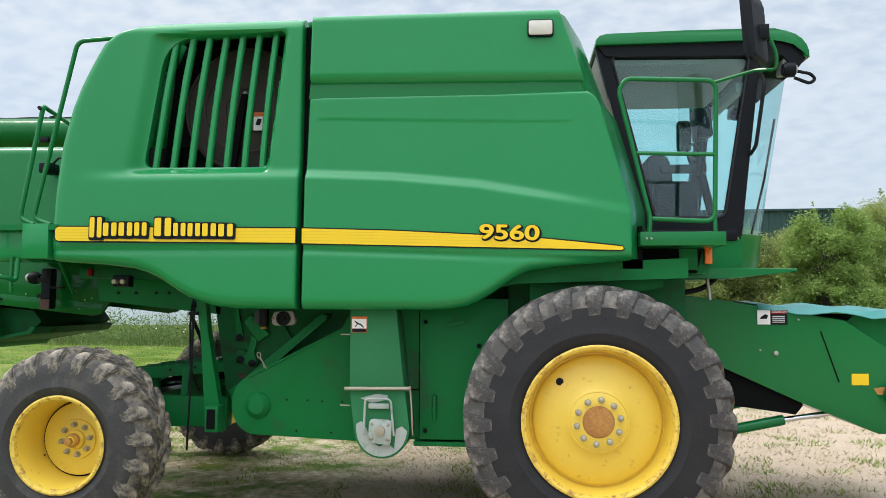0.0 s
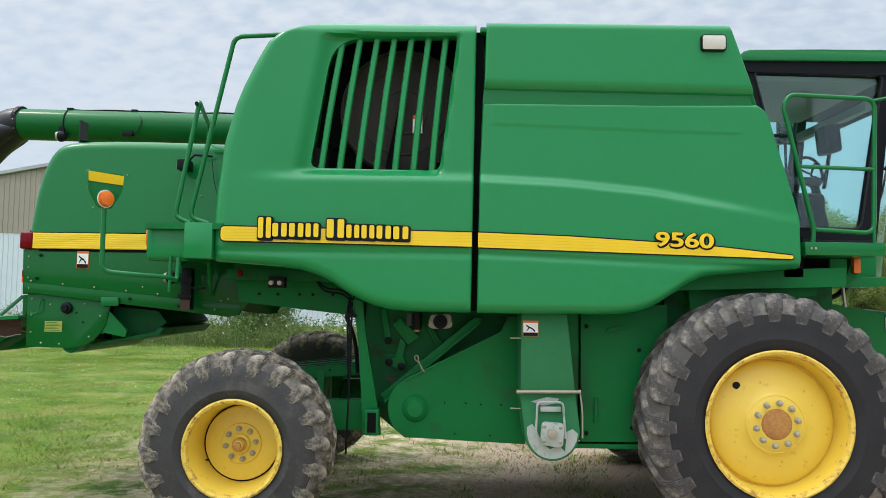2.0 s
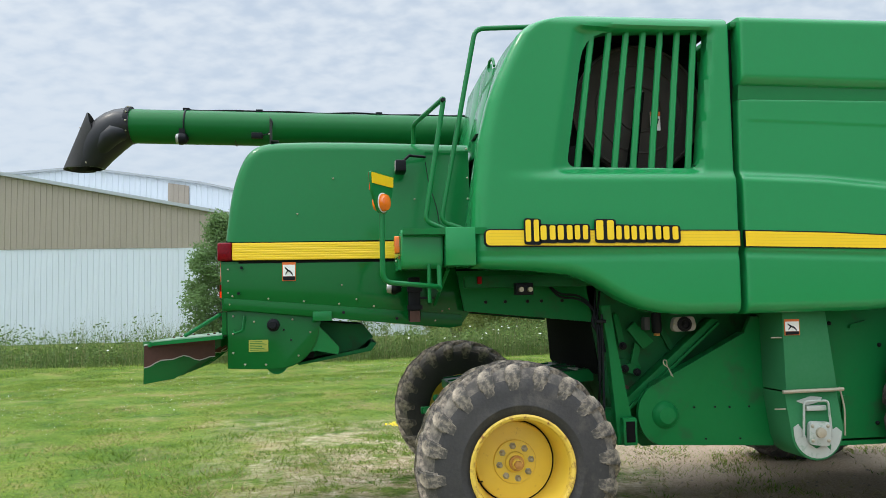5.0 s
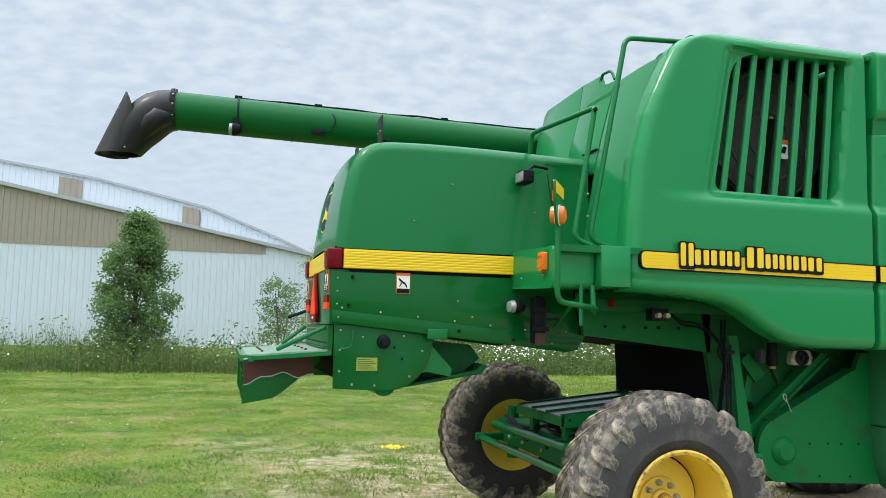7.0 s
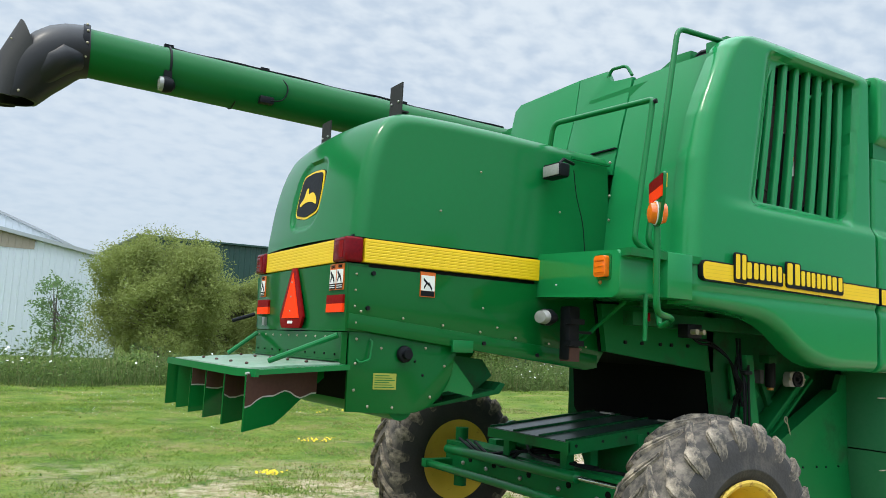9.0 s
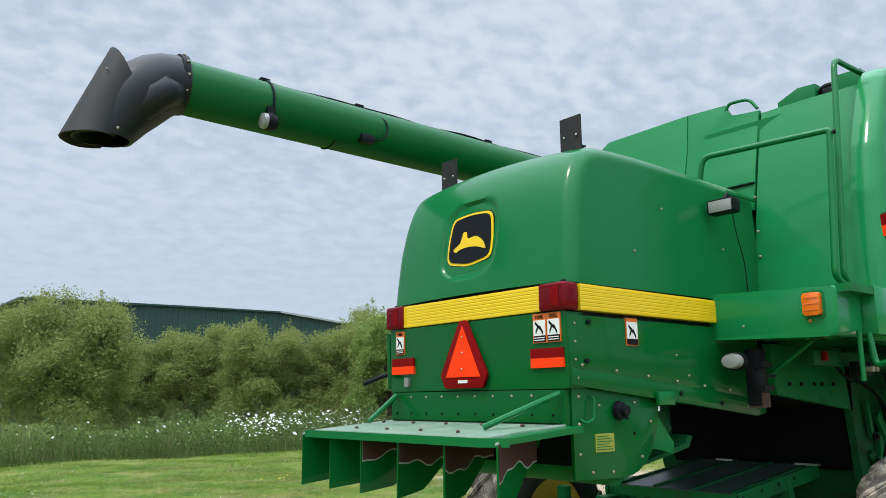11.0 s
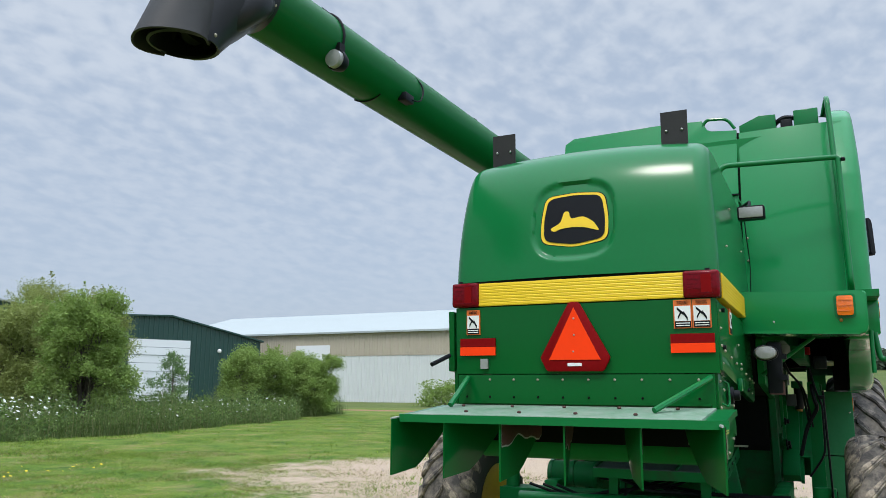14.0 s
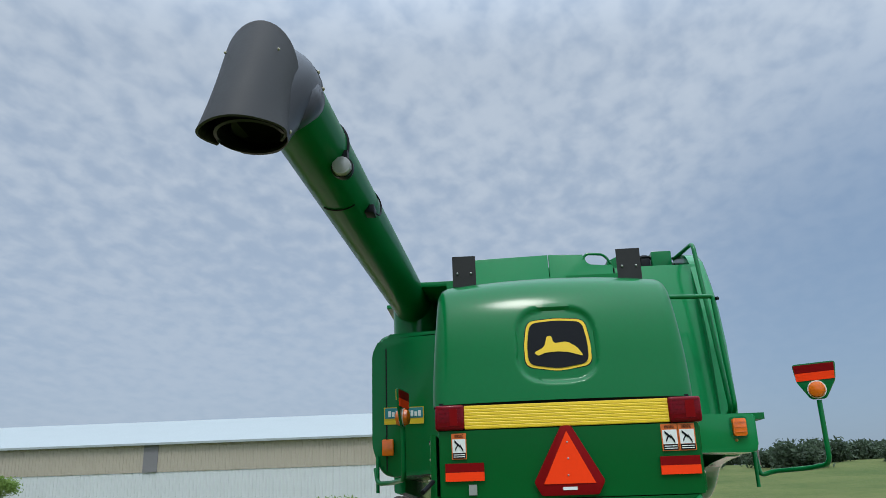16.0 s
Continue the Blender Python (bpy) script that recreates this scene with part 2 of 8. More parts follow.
WHITE = mat("white_decal", (0.78, 0.77, 0.74), rough=0.5, tint=(0.7, 0.69, 0.66), scale=12)
ORANGE = mat("orange_decal", (0.66, 0.13, 0.012), rough=0.5)
FLUO = mat("fluorescent_orange", (1.0, 0.05, 0.004), spec=0.1, rough=0.5, tint=(0.88, 0.05, 0.01), scale=10)
RED = mat("dark_red_reflector", (0.21, 0.002, 0.003), rough=0.5, tint=(0.15, 0.001, 0.002), scale=60, spec=0.08)
REDTAIL = mat("red_lamp_lens", (0.20, 0.002, 0.008), rough=0.25, tint=(0.06, 0.001, 0.003), scale=80, amount=0.8, coat=0.3, spec=0.05)
AMBER = mat("amber_lens", (0.85, 0.17, 0.006), rough=0.2, tint=(0.6, 0.1, 0.004), scale=50, coat=0.6)
LENS = mat("lamp_glass", (0.30, 0.30, 0.285), rough=0.15, tint=(0.17, 0.17, 0.165), scale=40, coat=0.8)
CREAM = mat("cream_lamp_lens", (0.55, 0.52, 0.45), rough=0.25, tint=(0.45, 0.42, 0.36), scale=30, coat=0.5)
TEAL = mat("teal_tarpaulin", (0.02, 0.20, 0.17), rough=0.45, tint=(0.03, 0.26, 0.22), scale=4, bump=0.2, bump_scale=12)
SEAT = mat("grey_seat_cloth", (0.05, 0.05, 0.055), rough=0.85, tint=(0.08, 0.08, 0.085), scale=20, fine=150)
BEIGE = mat("beige_cab_trim", (0.30, 0.28, 0.26), rough=0.7, tint=(0.24, 0.22, 0.2), scale=12)


def glass(name, tint, gloss):
    m = bpy.data.materials.new(name)
    m.use_nodes = True
    n, l = m.node_tree.nodes, m.node_tree.links
    n.clear()
    out, mix = n.new("ShaderNodeOutputMaterial"), n.new("ShaderNodeMixShader")
    tr, gl, fr = n.new("ShaderNodeBsdfTransparent"), n.new("ShaderNodeBsdfGlossy"), n.new("ShaderNodeLayerWeight")
    power, scaled = n.new("ShaderNodeMath"), n.new("ShaderNodeMath")
    power.operation, power.inputs[1].default_value = "POWER", 4.0
    scaled.operation, scaled.inputs[1].default_value, scaled.inputs[2].default_value = "MULTIPLY_ADD", 0.6, gloss
    fr.inputs[0].default_value = 0.5
    l.new(fr.outputs["Facing"], power.inputs[0])
    l.new(power.outputs[0], scaled.inputs[0])
    tr.inputs[0].default_value = (*tint, 1)
    gl.inputs["Roughness"].default_value = 0.02
    l.new(scaled.outputs[0], mix.inputs[0])
    l.new(tr.outputs[0], mix.inputs[1])
    l.new(gl.outputs[0], mix.inputs[2])
    l.new(mix.outputs[0], out.inputs[0])
    return m


GLASS = glass("tinted_cab_glass", (0.78, 0.95, 0.95), 0.05)
SCREEN_GLASS = glass("tinted_windscreen", (0.74, 0.96, 0.96), 0.04)

# ---- mesh helpers; lengths are in survey units, K metres each ----
K = 1.1
ORIGIN = {}
MID = 6.45     # the machine's centre line


def bm_new():
    return bmesh.new()


def finish(name, bm, material, smooth=38):
    me = bpy.data.meshes.new(name)
    bmesh.ops.recalc_face_normals(bm, faces=bm.faces)
    bm.to_mesh(me)
    bm.free()
    me.materials.append(material)
    if smooth:
        me.polygons.foreach_set("use_smooth", [True] * len(me.polygons))
        me.set_sharp_from_angle(angle=radians(smooth))
    return me


def thicken(bm, t):
    """Gives the open sheet bm a thickness t, away from its face normals."""
    bmesh.ops.recalc_face_normals(bm, faces=bm.faces)
    bm.normal_update()
    old = bm.faces[:]
    rim = [e for e in bm.edges if len(e.link_faces) == 1]
    twin = {v: bm.verts.new(v.co - v.normal * t) for v in bm.verts[:]}
    for f in old:
        bm.faces.new([twin[v] for v in reversed(f.verts)])
    for e in rim:
        a, b = e.verts
        bm.faces.new((a, b, twin[b], twin[a]))
    return bm


def thing(name, at, label, category, group="", kind=""):
    ob = new(name)
    ob.empty_display_size = 0.2
    ob.location = Vector(at) * K
    ORIGIN[ob.name] = Vector(at)
    return tagged(ob, label, category, group, kind)


def part(name, bm, material, parent, label="", smooth=38):
    o = ORIGIN[parent.name]
    bmesh.ops.translate(bm, verts=bm.verts, vec=-o)
    bmesh.ops.scale(bm, verts=bm.verts, vec=(K, K, K))
    ob = new(name, finish(name, bm, material, smooth))
    ob.parent = parent
    ORIGIN[ob.name] = o
    return tagged(ob, label)


def solid(name, bm, material, label, category="", kind="", at=(0, 0, 0), smooth=38):
    bmesh.ops.translate(bm, verts=bm.verts, vec=-Vector(at))
    bmesh.ops.scale(bm, verts=bm.verts, vec=(K, K, K))
    ob = new(name, finish(name, bm, material, smooth))
    ob.location = Vector(at) * K
    ORIGIN[ob.name] = Vector(at)
    return tagged(ob, label, category, "", kind)


def box(bm, x0, x1, y0, y1, z0, z1, bevel=0.0, seg=2):
    made = bmesh.ops.create_cube(bm, size=1)["verts"]
    for v in made:
        v.co = Vector((x0 + (v.co.x + 0.5) * (x1 - x0), y0 + (v.co.y + 0.5) * (y1 - y0), z0 + (v.co.z + 0.5) * (z1 - z0)))
    if bevel:
        edges = list({e for v in made for e in v.link_edges})
        bmesh.ops.bevel(bm, geom=edges, offset=bevel, segments=seg, affect="EDGES", profile=0.5)
    return bm


def place2(axis, p, d):
    return Vector({"x": (d, p[0], p[1]), "y": (p[0], d, p[1]), "z": (p[0], p[1], d)}[axis])


def prism(bm, pts, axis, a, b, bevel=0.0, seg=2):
    lo = [bm.verts.new(place2(axis, p, a)) for p in pts]
    hi = [bm.verts.new(place2(axis, p, b)) for p in pts]
    n = len(pts)
    faces = [bm.faces.new(lo), bm.faces.new(hi[::-1])]
    for i in range(n):
        faces.append(bm.faces.new((lo[i], hi[i], hi[(i + 1) % n], lo[(i + 1) % n])))
    if bevel:
        edges = list({e for f in faces[:2] for e in f.edges})
        bmesh.ops.bevel(bm, geom=edges, offset=bevel, segments=seg, affect="EDGES", profile=0.5)
    return bm


def rounded(pts, radius, n=5):
    """The closed outline pts with its corners rounded."""
    out = []
    rr = radius if isinstance(radius, (list, tuple)) else [radius] * len(pts)
    for i, p in enumerate(pts):
        p, a, b = Vector(p), Vector(pts[i - 1]), Vector(pts[(i + 1) % len(pts)])
        u, v = (a - p), (b - p)
        r = min(rr[i], 0.45 * u.length, 0.45 * v.length)
        s, e = p + u.normalized() * r, p + v.normalized() * r
        for k in range(n + 1):
            t = k / n
            out.append(tuple((1 - t) ** 2 * s + 2 * t * (1 - t) * p + t * t * e))
    return out


def fillet(pts, radius, n=5):
    """The open path pts with its corners rounded."""
    pts = [Vector(p) for p in pts]
    out = [pts[0]]
    for i in range(1, len(pts) - 1):
        u, v = pts[i - 1] - pts[i], pts[i + 1] - pts[i]
        r = min(radius, 0.45 * u.length, 0.45 * v.length)
        s, e = pts[i] + u.normalized() * r, pts[i] + v.normalized() * r
        for k in range(n + 1):
            t = k / n
            out.append((1 - t) ** 2 * s + 2 * t * (1 - t) * pts[i] + t * t * e)
    return out + [pts[-1]]


def tube(bm, pts, r, seg=8, cap=True):
    pts = [Vector(p) for p in pts]
    rs = r if isinstance(r, (list, tuple)) else [r] * len(pts)
    rings, up = [], None
    for i, p in enumerate(pts):
        d = (pts[min(i + 1, len(pts) - 1)] - pts[max(i - 1, 0)]).normalized()
        if up is None:
            up = d.orthogonal().normalized()
        up = (up - d * up.dot(d)).normalized()
        side = d.cross(up)
        rings.append([bm.verts.new(p + (up * math.cos(2 * math.pi * k / seg) + side * math.sin(2 * math.pi * k / seg)) * rs[i]) for k in range(seg)])
    for a, b in zip(rings, rings[1:]):
        for k in range(seg):
            bm.faces.new((a[k], a[(k + 1) % seg], b[(k + 1) % seg], b[k]))
    if cap:
        bm.faces.new(rings[0][::-1])
        bm.faces.new(rings[-1])
    return bm


def cyl(bm, p0, p1, r, seg=16):
    return tube(bm, [p0, p1], r, seg)


def lathe(bm, profile, centre, seg=48, axis="y", closed=False, flat=1.0):
    """profile: (radius, along) pairs turned about the axis through centre."""
    c = Vector(centre)
    rings = []
    for r, a in profile:
        ring = []
        for k in range(seg):
            t = 2 * math.pi * k / seg
            u, w = r * math.cos(t), flat * r * math.sin(t)
            ring.append(bm.verts.new(c + Vector({"y": (u, a, w), "x": (a, u, w), "z": (u, w, a)}[axis])))
        rings.append(ring)
    pairs = list(zip(rings, rings[1:])) + ([(rings[-1], rings[0])] if closed else [])
    for a, b in pairs:
        for k in range(seg):
            bm.faces.new((a[k], a[(k + 1) % seg], b[(k + 1) % seg], b[k]))
    if not closed:
        for ring, (r, a) in ((rings[0], profile[0]), (rings[-1], profile[-1])):
            if r > 0.12:
                continue
            bmesh.ops.contextual_create(bm, geom=ring)
    return bm


def ball(bm, c, r, sx=1, sy=1, sz=1, seg=12):
    made = bmesh.ops.create_uvsphere(bm, u_segments=seg, v_segments=max(6, seg // 2), radius=r)["verts"]
    for v in made:
        v.co = Vector((v.co.x * sx, v.co.y * sy, v.co.z * sz)) + Vector(c)
    return bm


def interp(x, table):
    xs, ys = zip(*sorted(table))
    return float(np.interp(x, xs, ys))


def smooth01(t):
    t = max(0.0, min(1.0, t))
    return t * t * (3 - 2 * t)


def words(text, size, material, m, parent, name="lettering", depth=0.001, width=None, bold=0.0):
    """Flat lettering with the built-in font, laid by the matrix m (survey units)."""
    cu = bpy.data.curves.new(name, "FONT")
    cu.body, cu.size, cu.extrude, cu.align_x, cu.align_y = text, size, depth, "CENTER", "CENTER"
    tmp = new("lettering_source", cu)
    me = bpy.data.meshes.new_from_object(tmp.evaluated_get(bpy.context.evaluated_depsgraph_get()))
    bpy.data.objects.remove(tmp)
    bm = bm_new()
    for k in range(9 if bold else 1):
        bm.from_mesh(me)
        bm.verts.ensure_lookup_table()
        fresh = bm.verts[-len(me.vertices):]
        if bold and k < 8:
            bmesh.ops.translate(bm, verts=fresh, vec=(bold * math.cos(k * math.pi / 4), bold * math.sin(k * math.pi / 4), -0.0004 * (k + 1)))
    bpy.data.meshes.remove(me)
    if width:
        xs = [v.co.x for v in bm.verts]
        f = width / (max(xs) - min(xs))
        bmesh.ops.scale(bm, verts=bm.verts, vec=(f, 1, 1))
    bmesh.ops.transform(bm, matrix=m, verts=bm.verts)
    return part(name, bm, material, parent, smooth=0)


FACE_RIGHT = Matrix.Rotation(radians(90), 4, "X")                     # writing that faces -y
FACE_REAR = Matrix.Rotation(radians(-90), 4, "Z") @ FACE_RIGHT         # writing that faces -x

# ---- ground ----


def ground_height(x, y):
    """Survey units; level round the machine, a rise far off beyond its front right."""
    d = math.hypot(x, y)
    far = smooth01((d - 45) / 160)
    dirn = smooth01(((x * 0.93 - y * 0.37) / max(d, 1) - 0.55) / 0.3)
    bumps = 0.03 * noise.noise(Vector((x * 0.35, y * 0.35, 0))) + 0.015 * noise.noise(Vector((x * 1.3, y * 1.3, 4)))
    return -0.03 + bumps * (1 if d > 0 else 0) + 7.5 * far * dirn


def ground_material():
    m = bpy.data.materials.new("grass_and_gravel")
    m.use_nodes = True
    n, l = m.node_tree.nodes, m.node_tree.links
    b = n["Principled BSDF"]
    b.inputs["Roughness"].default_value, b.inputs["Specular IOR Level"].default_value = 0.95, 0.15
    tc = n.new("ShaderNodeTexCoord")

    def noise_node(scale, detail=4.0, rough=0.55):
        k = n.new("ShaderNodeTexNoise")
        k.inputs["Scale"].default_value, k.inputs["Detail"].default_value, k.inputs["Roughness"].default_value = scale, detail, rough
        l.new(tc.outputs["Object"], k.inputs["Vector"])
        return k

    def ramp(src, stops):
        r = n.new("ShaderNodeValToRGB")
        e = r.color_ramp.elements
        while len(e) < len(stops):
            e.new(0.5)
        for el, (p, c) in zip(e, stops):
            el.position, el.color = p, (*c, 1)
        l.new(src, r.inputs[0])
        return r.outputs[0]

    def mixc(f, a, c):
        k = n.new("ShaderNodeMix")
        k.data_type = "RGBA"
        l.new(f, k.inputs["Factor"])
        l.new(a, k.inputs["A"])
        l.new(c, k.inputs["B"])
        return k.outputs["Result"]

    patch = noise_node(0.8, 7.0, 0.68)
    fine = noise_node(9.0, 6.0, 0.7)
    tiny = noise_node(70.0, 3.0, 0.7)
    grass = ramp(patch.outputs[0], [(0.33, (0.045, 0.100, 0.014)), (0.45, (0.105, 0.182, 0.024)), (0.56, (0.165, 0.215, 0.036)), (0.66, (0.26, 0.225, 0.085))])
    dark = ramp(noise_node(22.0, 6.0, 0.75).outputs[0], [(0.36, (0.22, 0.24, 0.18)), (0.60, (1, 1, 1))])
    mul = n.new("ShaderNodeMix")
    mul.data_type, mul.blend_type = "RGBA", "MULTIPLY"
    mul.inputs["Factor"].default_value = 0.75
    l.new(grass, mul.inputs["A"])
    l.new(dark, mul.inputs["B"])
    grass = mul.outputs["Result"]
    gravel = ramp(tiny.outputs[0], [(0.3, (0.21, 0.155, 0.105)), (0.5, (0.39, 0.30, 0.215)), (0.7, (0.54, 0.43, 0.325))])
    soil = ramp(fine.outputs[0], [(0.3, (0.21, 0.15, 0.085)), (0.5, (0.40, 0.315, 0.21)), (0.68, (0.66, 0.55, 0.42))])
    dry = n.new("ShaderNodeMix")
    dry.data_type = "RGBA"
    l.new(grass, dry.inputs["A"])
    dry.inputs["B"].default_value = (0.22, 0.18, 0.085, 1)
    l.new(ramp(noise_node(0.9, 6.0, 0.7).outputs[0], [(0.53, (0, 0, 0)), (0.70, (0.85, 0.85, 0.85))]), dry.inputs["Factor"])
    grass = dry.outputs["Result"]
    # where the yard is bare: a band that follows the machine's front and runs off past it
    sep = n.new("ShaderNodeSeparateXYZ")
    l.new(tc.outputs["Object"], sep.inputs[0])

    def math_node(op, a, c=None, k=None):
        q = n.new("ShaderNodeMath")
        q.operation = op
        for i, v in enumerate((a, c, k)):
            if v is None:
                continue
            if isinstance(v, (int, float)):
                q.inputs[i].default_value = v
            else:
                l.new(v, q.inputs[i])
        return q.outputs[0]

    X, Y = sep.outputs[0], sep.outputs[1]
    # yard: x > edge(y)
    wob = math_node("MULTIPLY_ADD", noise_node(0.28, 3.0).outputs[0], 3.0, -1.5)
    wob2 = math_node("ADD", math_node("MULTIPLY_ADD", fine.outputs[0], 2.4, -1.2), math_node("MULTIPLY_ADD", noise_node(1.3, 5.0, 0.65).outputs[0], 3.6, -1.8))
    edge = math_node("ADD", math_node("ADD", math_node("SUBTRACT", math_node("ADD", X, 1.7), math_node("MULTIPLY", math_node("MAXIMUM", math_node("SUBTRACT", Y, 8.5), 0.0), 0.5)), wob), wob2)
    top = math_node("ADD", math_node("SUBTRACT", math_node("MULTIPLY_ADD", X, -0.45, 18.6), Y), math_node("ADD", wob, wob2))
    inside = math_node("MINIMUM", math_node("MINIMUM", edge, top), math_node("ADD", math_node("SUBTRACT", 15.0, X), wob))
    mr = n.new("ShaderNodeMapRange")
    mr.inputs["From Min"].default_value, mr.inputs["From Max"].default_value = -0.35, 0.55
    l.new(inside, mr.inputs[0])
    yard = mr.outputs[0]
    under = n.new("ShaderNodeMapRange")
    under.inputs["From Min"].default_value, under.inputs["From Max"].default_value = -1.8, 0.6
    l.new(math_node("MINIMUM", math_node("MINIMUM", math_node("ADD", math_node("ADD", X, 4.6), wob), math_node("SUBTRACT", 13.0, X)), math_node("ADD", math_node("SUBTRACT", 11.5, Y), wob)), under.inputs[0])
    weeds = ramp(noise_node(2.2, 5.0, 0.7).outputs[0], [(0.45, (1, 1, 1)), (0.58, (0, 0, 0))])
    under_f = math_node("MULTIPLY", math_node("MULTIPLY", under.outputs[0], weeds), 0.85)
    col = mixc(under_f, grass, soil)
    col = mixc(yard, col, mixc(math_node("MULTIPLY", ramp(noise_node(1.1, 6.0, 0.7).outputs[0], [(0.55, (0, 0, 0)), (0.72, (1, 1, 1))]), 0.6), gravel, soil))
    track = n.new("ShaderNodeMapRange")
    track.inputs["From Min"].default_value, track.inputs["From Max"].default_value = 1.5, 0.9
    l.new(math_node("ABSOLUTE", math_node("ADD", math_node("SUBTRACT", X, 41.0), math_node("MULTIPLY", wob, 0.3))), track.inputs[0])
    col = mixc(track.outputs[0], col, ramp(fine.outputs[0], [(0.3, (0.20, 0.10, 0.06)), (0.7, (0.30, 0.17, 0.11))]))
    crop = n.new("ShaderNodeMapRange")
    crop.inputs["From Min"].default_value, crop.inputs["From Max"].default_value = 43.5, 48.0
    l.new(math_node("ADD", X, wob), crop.inputs[0])
    col = mixc(math_node("MULTIPLY", crop.outputs[0], 0.8), col, ramp(noise_node(0.05, 6.0, 0.6).outputs[0], [(0.35, (0.055, 0.085, 0.025)), (0.65, (0.12, 0.13, 0.045))]))
    l.new(col, b.inputs["Base Color"])
    bump = n.new("ShaderNodeBump")
    bump.inputs["Strength"].default_value, bump.inputs["Distance"].default_value = 0.6, 0.03
    l.new(math_node("ADD", fine.outputs[0], math_node("MULTIPLY", tiny.outputs[0], 0.4)), bump.inputs["Height"])
    l.new(bump.outputs[0], b.inputs["Normal"])
    return m


def ground_sheet():
    ts = np.concatenate([np.linspace(-1, 1, 121)])
    coord = np.sign(ts) * (28 * np.abs(ts) + 1172 * np.abs(ts) ** 5)
    bm = bm_new()
    grid = [[bm.verts.new((x - 2, y + 8, ground_height(x - 2, y + 8))) for x in coord] for y in coord]
    for a, b in zip(grid, grid[1:]):
        for k in range(len(coord) - 1):
            bm.faces.new((a[k], a[k + 1], b[k + 1], b[k]))
    return bm


GROUND = ground_material()
solid("ground", ground_sheet(), GROUND, "mown grass with bare gravel yard", "ground", "structure", smooth=180)

# ---- farm buildings ----
SIDING_WHITE = mat("white_ribbed_steel", (0.58, 0.62, 0.66), rough=0.45, tint=(0.58, 0.62, 0.66), scale=0.6, fine=8, amount=0.8)
SIDING_TAN = mat("tan_ribbed_steel", (0.33, 0.28, 0.22), rough=0.5, tint=(0.28, 0.235, 0.185), scale=0.6, fine=8, amount=0.8)
SIDING_PALE = mat("warm_white_ribbed_steel", (0.62, 0.64, 0.62), rough=0.5, tint=(0.55, 0.57, 0.55), scale=0.6, fine=8, amount=0.8)
ROOF_PALE = mat("pale_grey_green_roof", (0.36, 0.395, 0.385), rough=0.65, tint=(0.32, 0.35, 0.345), scale=0.4, fine=5, spec=0.2)
SIDING_SAND = mat("pale_tan_ribbed_steel", (0.44, 0.39, 0.30), rough=0.5, tint=(0.38, 0.33, 0.255), scale=0.6, fine=8, amount=0.8)
SIDING_GREEN = mat("dark_green_ribbed_steel", (0.010, 0.045, 0.036), rough=0.45, tint=(0.013, 0.052, 0.042), scale=0.5, fine=8)
ROOF_WHITE = mat("pale_roof_steel", (0.36, 0.38, 0.39), rough=0.5, tint=(0.31, 0.33, 0.34), scale=0.4, fine=5)
DOOR_WHITE = mat("white_door_steel", (0.72, 0.73, 0.74), rough=0.45, tint=(0.66, 0.67, 0.68), scale=0.7)


def ribbed(origin, along, length, z0, z1, pitch, depth, top=None, bottom=None):
    """A standing ribbed sheet from origin along a direction; top(s), bottom(s) may vary its edges. The ribs face to the right of the way."""
    bm = bm_new()
    o, d = Vector(origin), Vector(along).normalized()
    nrm = Vector((d.y, -d.x, 0))
    s, pts = 0.0, []
    while s < length:
        for f, k in ((0.0, 0.0), (0.70, 0.0), (0.78, 1.0), (0.92, 1.0), (0.995, 0.0)):
            pts.append((min(s + f * pitch, length), k * depth))
        s += pitch
    pts.append((length, 0.0))
    prev = None
    for u, k in pts:
        p = o + d * u + nrm * k
        a = bm.verts.new((p.x, p.y, bottom(u) if bottom else z0))
        b = bm.verts.new((p.x, p.y, top(u) if top else z1))
        if prev:
            bm.faces.new((prev[0], a, b, prev[1]))
        prev = (a, b)
    q = [o - nrm * 0.12 + d * u for u in (0.0, length * 0.25, length * 0.5, length * 0.75, length)]
    back = [(bm.verts.new((p.x, p.y, bottom(i * length / 4) if bottom else z0)), bm.verts.new((p.x, p.y, (top(i * length / 4) if top else z1) - 0.02))) for i, p in enumerate(q)]
    for a, b in zip(back, back[1:]):
        bm.faces.new((a[0], b[0], b[1], a[1]))
    return bm


# the large pale shed with a tan gable
shed = thing("machine_shed", (-22.0, 50.0, 0.0), "large white ribbed-steel shed with a tan gable", "shed")
PEAK_X, PEAK_Z = -24.6, 9.95


def gable(x):
    return PEAK_Z - abs(x - PEAK_X) * 0.1865


x_end, x_beg = 1.2, -50.4
part("wall", ribbed((x_beg, 48.0, 0), (1, 0, 0), x_end - x_beg, -0.3, 5.45, 0.32, 0.035, top=lambda u: gable(x_beg + u) if x_beg + u > -3.3 else min(5.45, gable(x_beg + u))), SIDING_WHITE, shed, "white ribbed lower wall", 25)
part("gable_wall", ribbed((-46.0, 47.97, 0), (1, 0, 0), 42.8, 5.45, 6, 0.32, 0.035, top=lambda u: max(5.46, gable(-46.0 + u))), SIDING_TAN, shed, "tan ribbed gable", 25)
bm = prism(bm_new(), [(x_beg, gable(x_beg)), (PEAK_X, PEAK_Z), (x_end, gable(x_end)), (x_end, gable(x_end) + 0.2), (PEAK_X, PEAK_Z + 0.2), (x_beg, gable(x_beg) + 0.2)], "y", 47.75, 63.0)
part("roof", bm, ROOF_WHITE, shed, "pale steel roof")
part("wall_lamp", box(bm_new(), -24.85, -24.45, 47.6, 47.96, 8.55, 8.8, 0.05), BEIGE, shed)
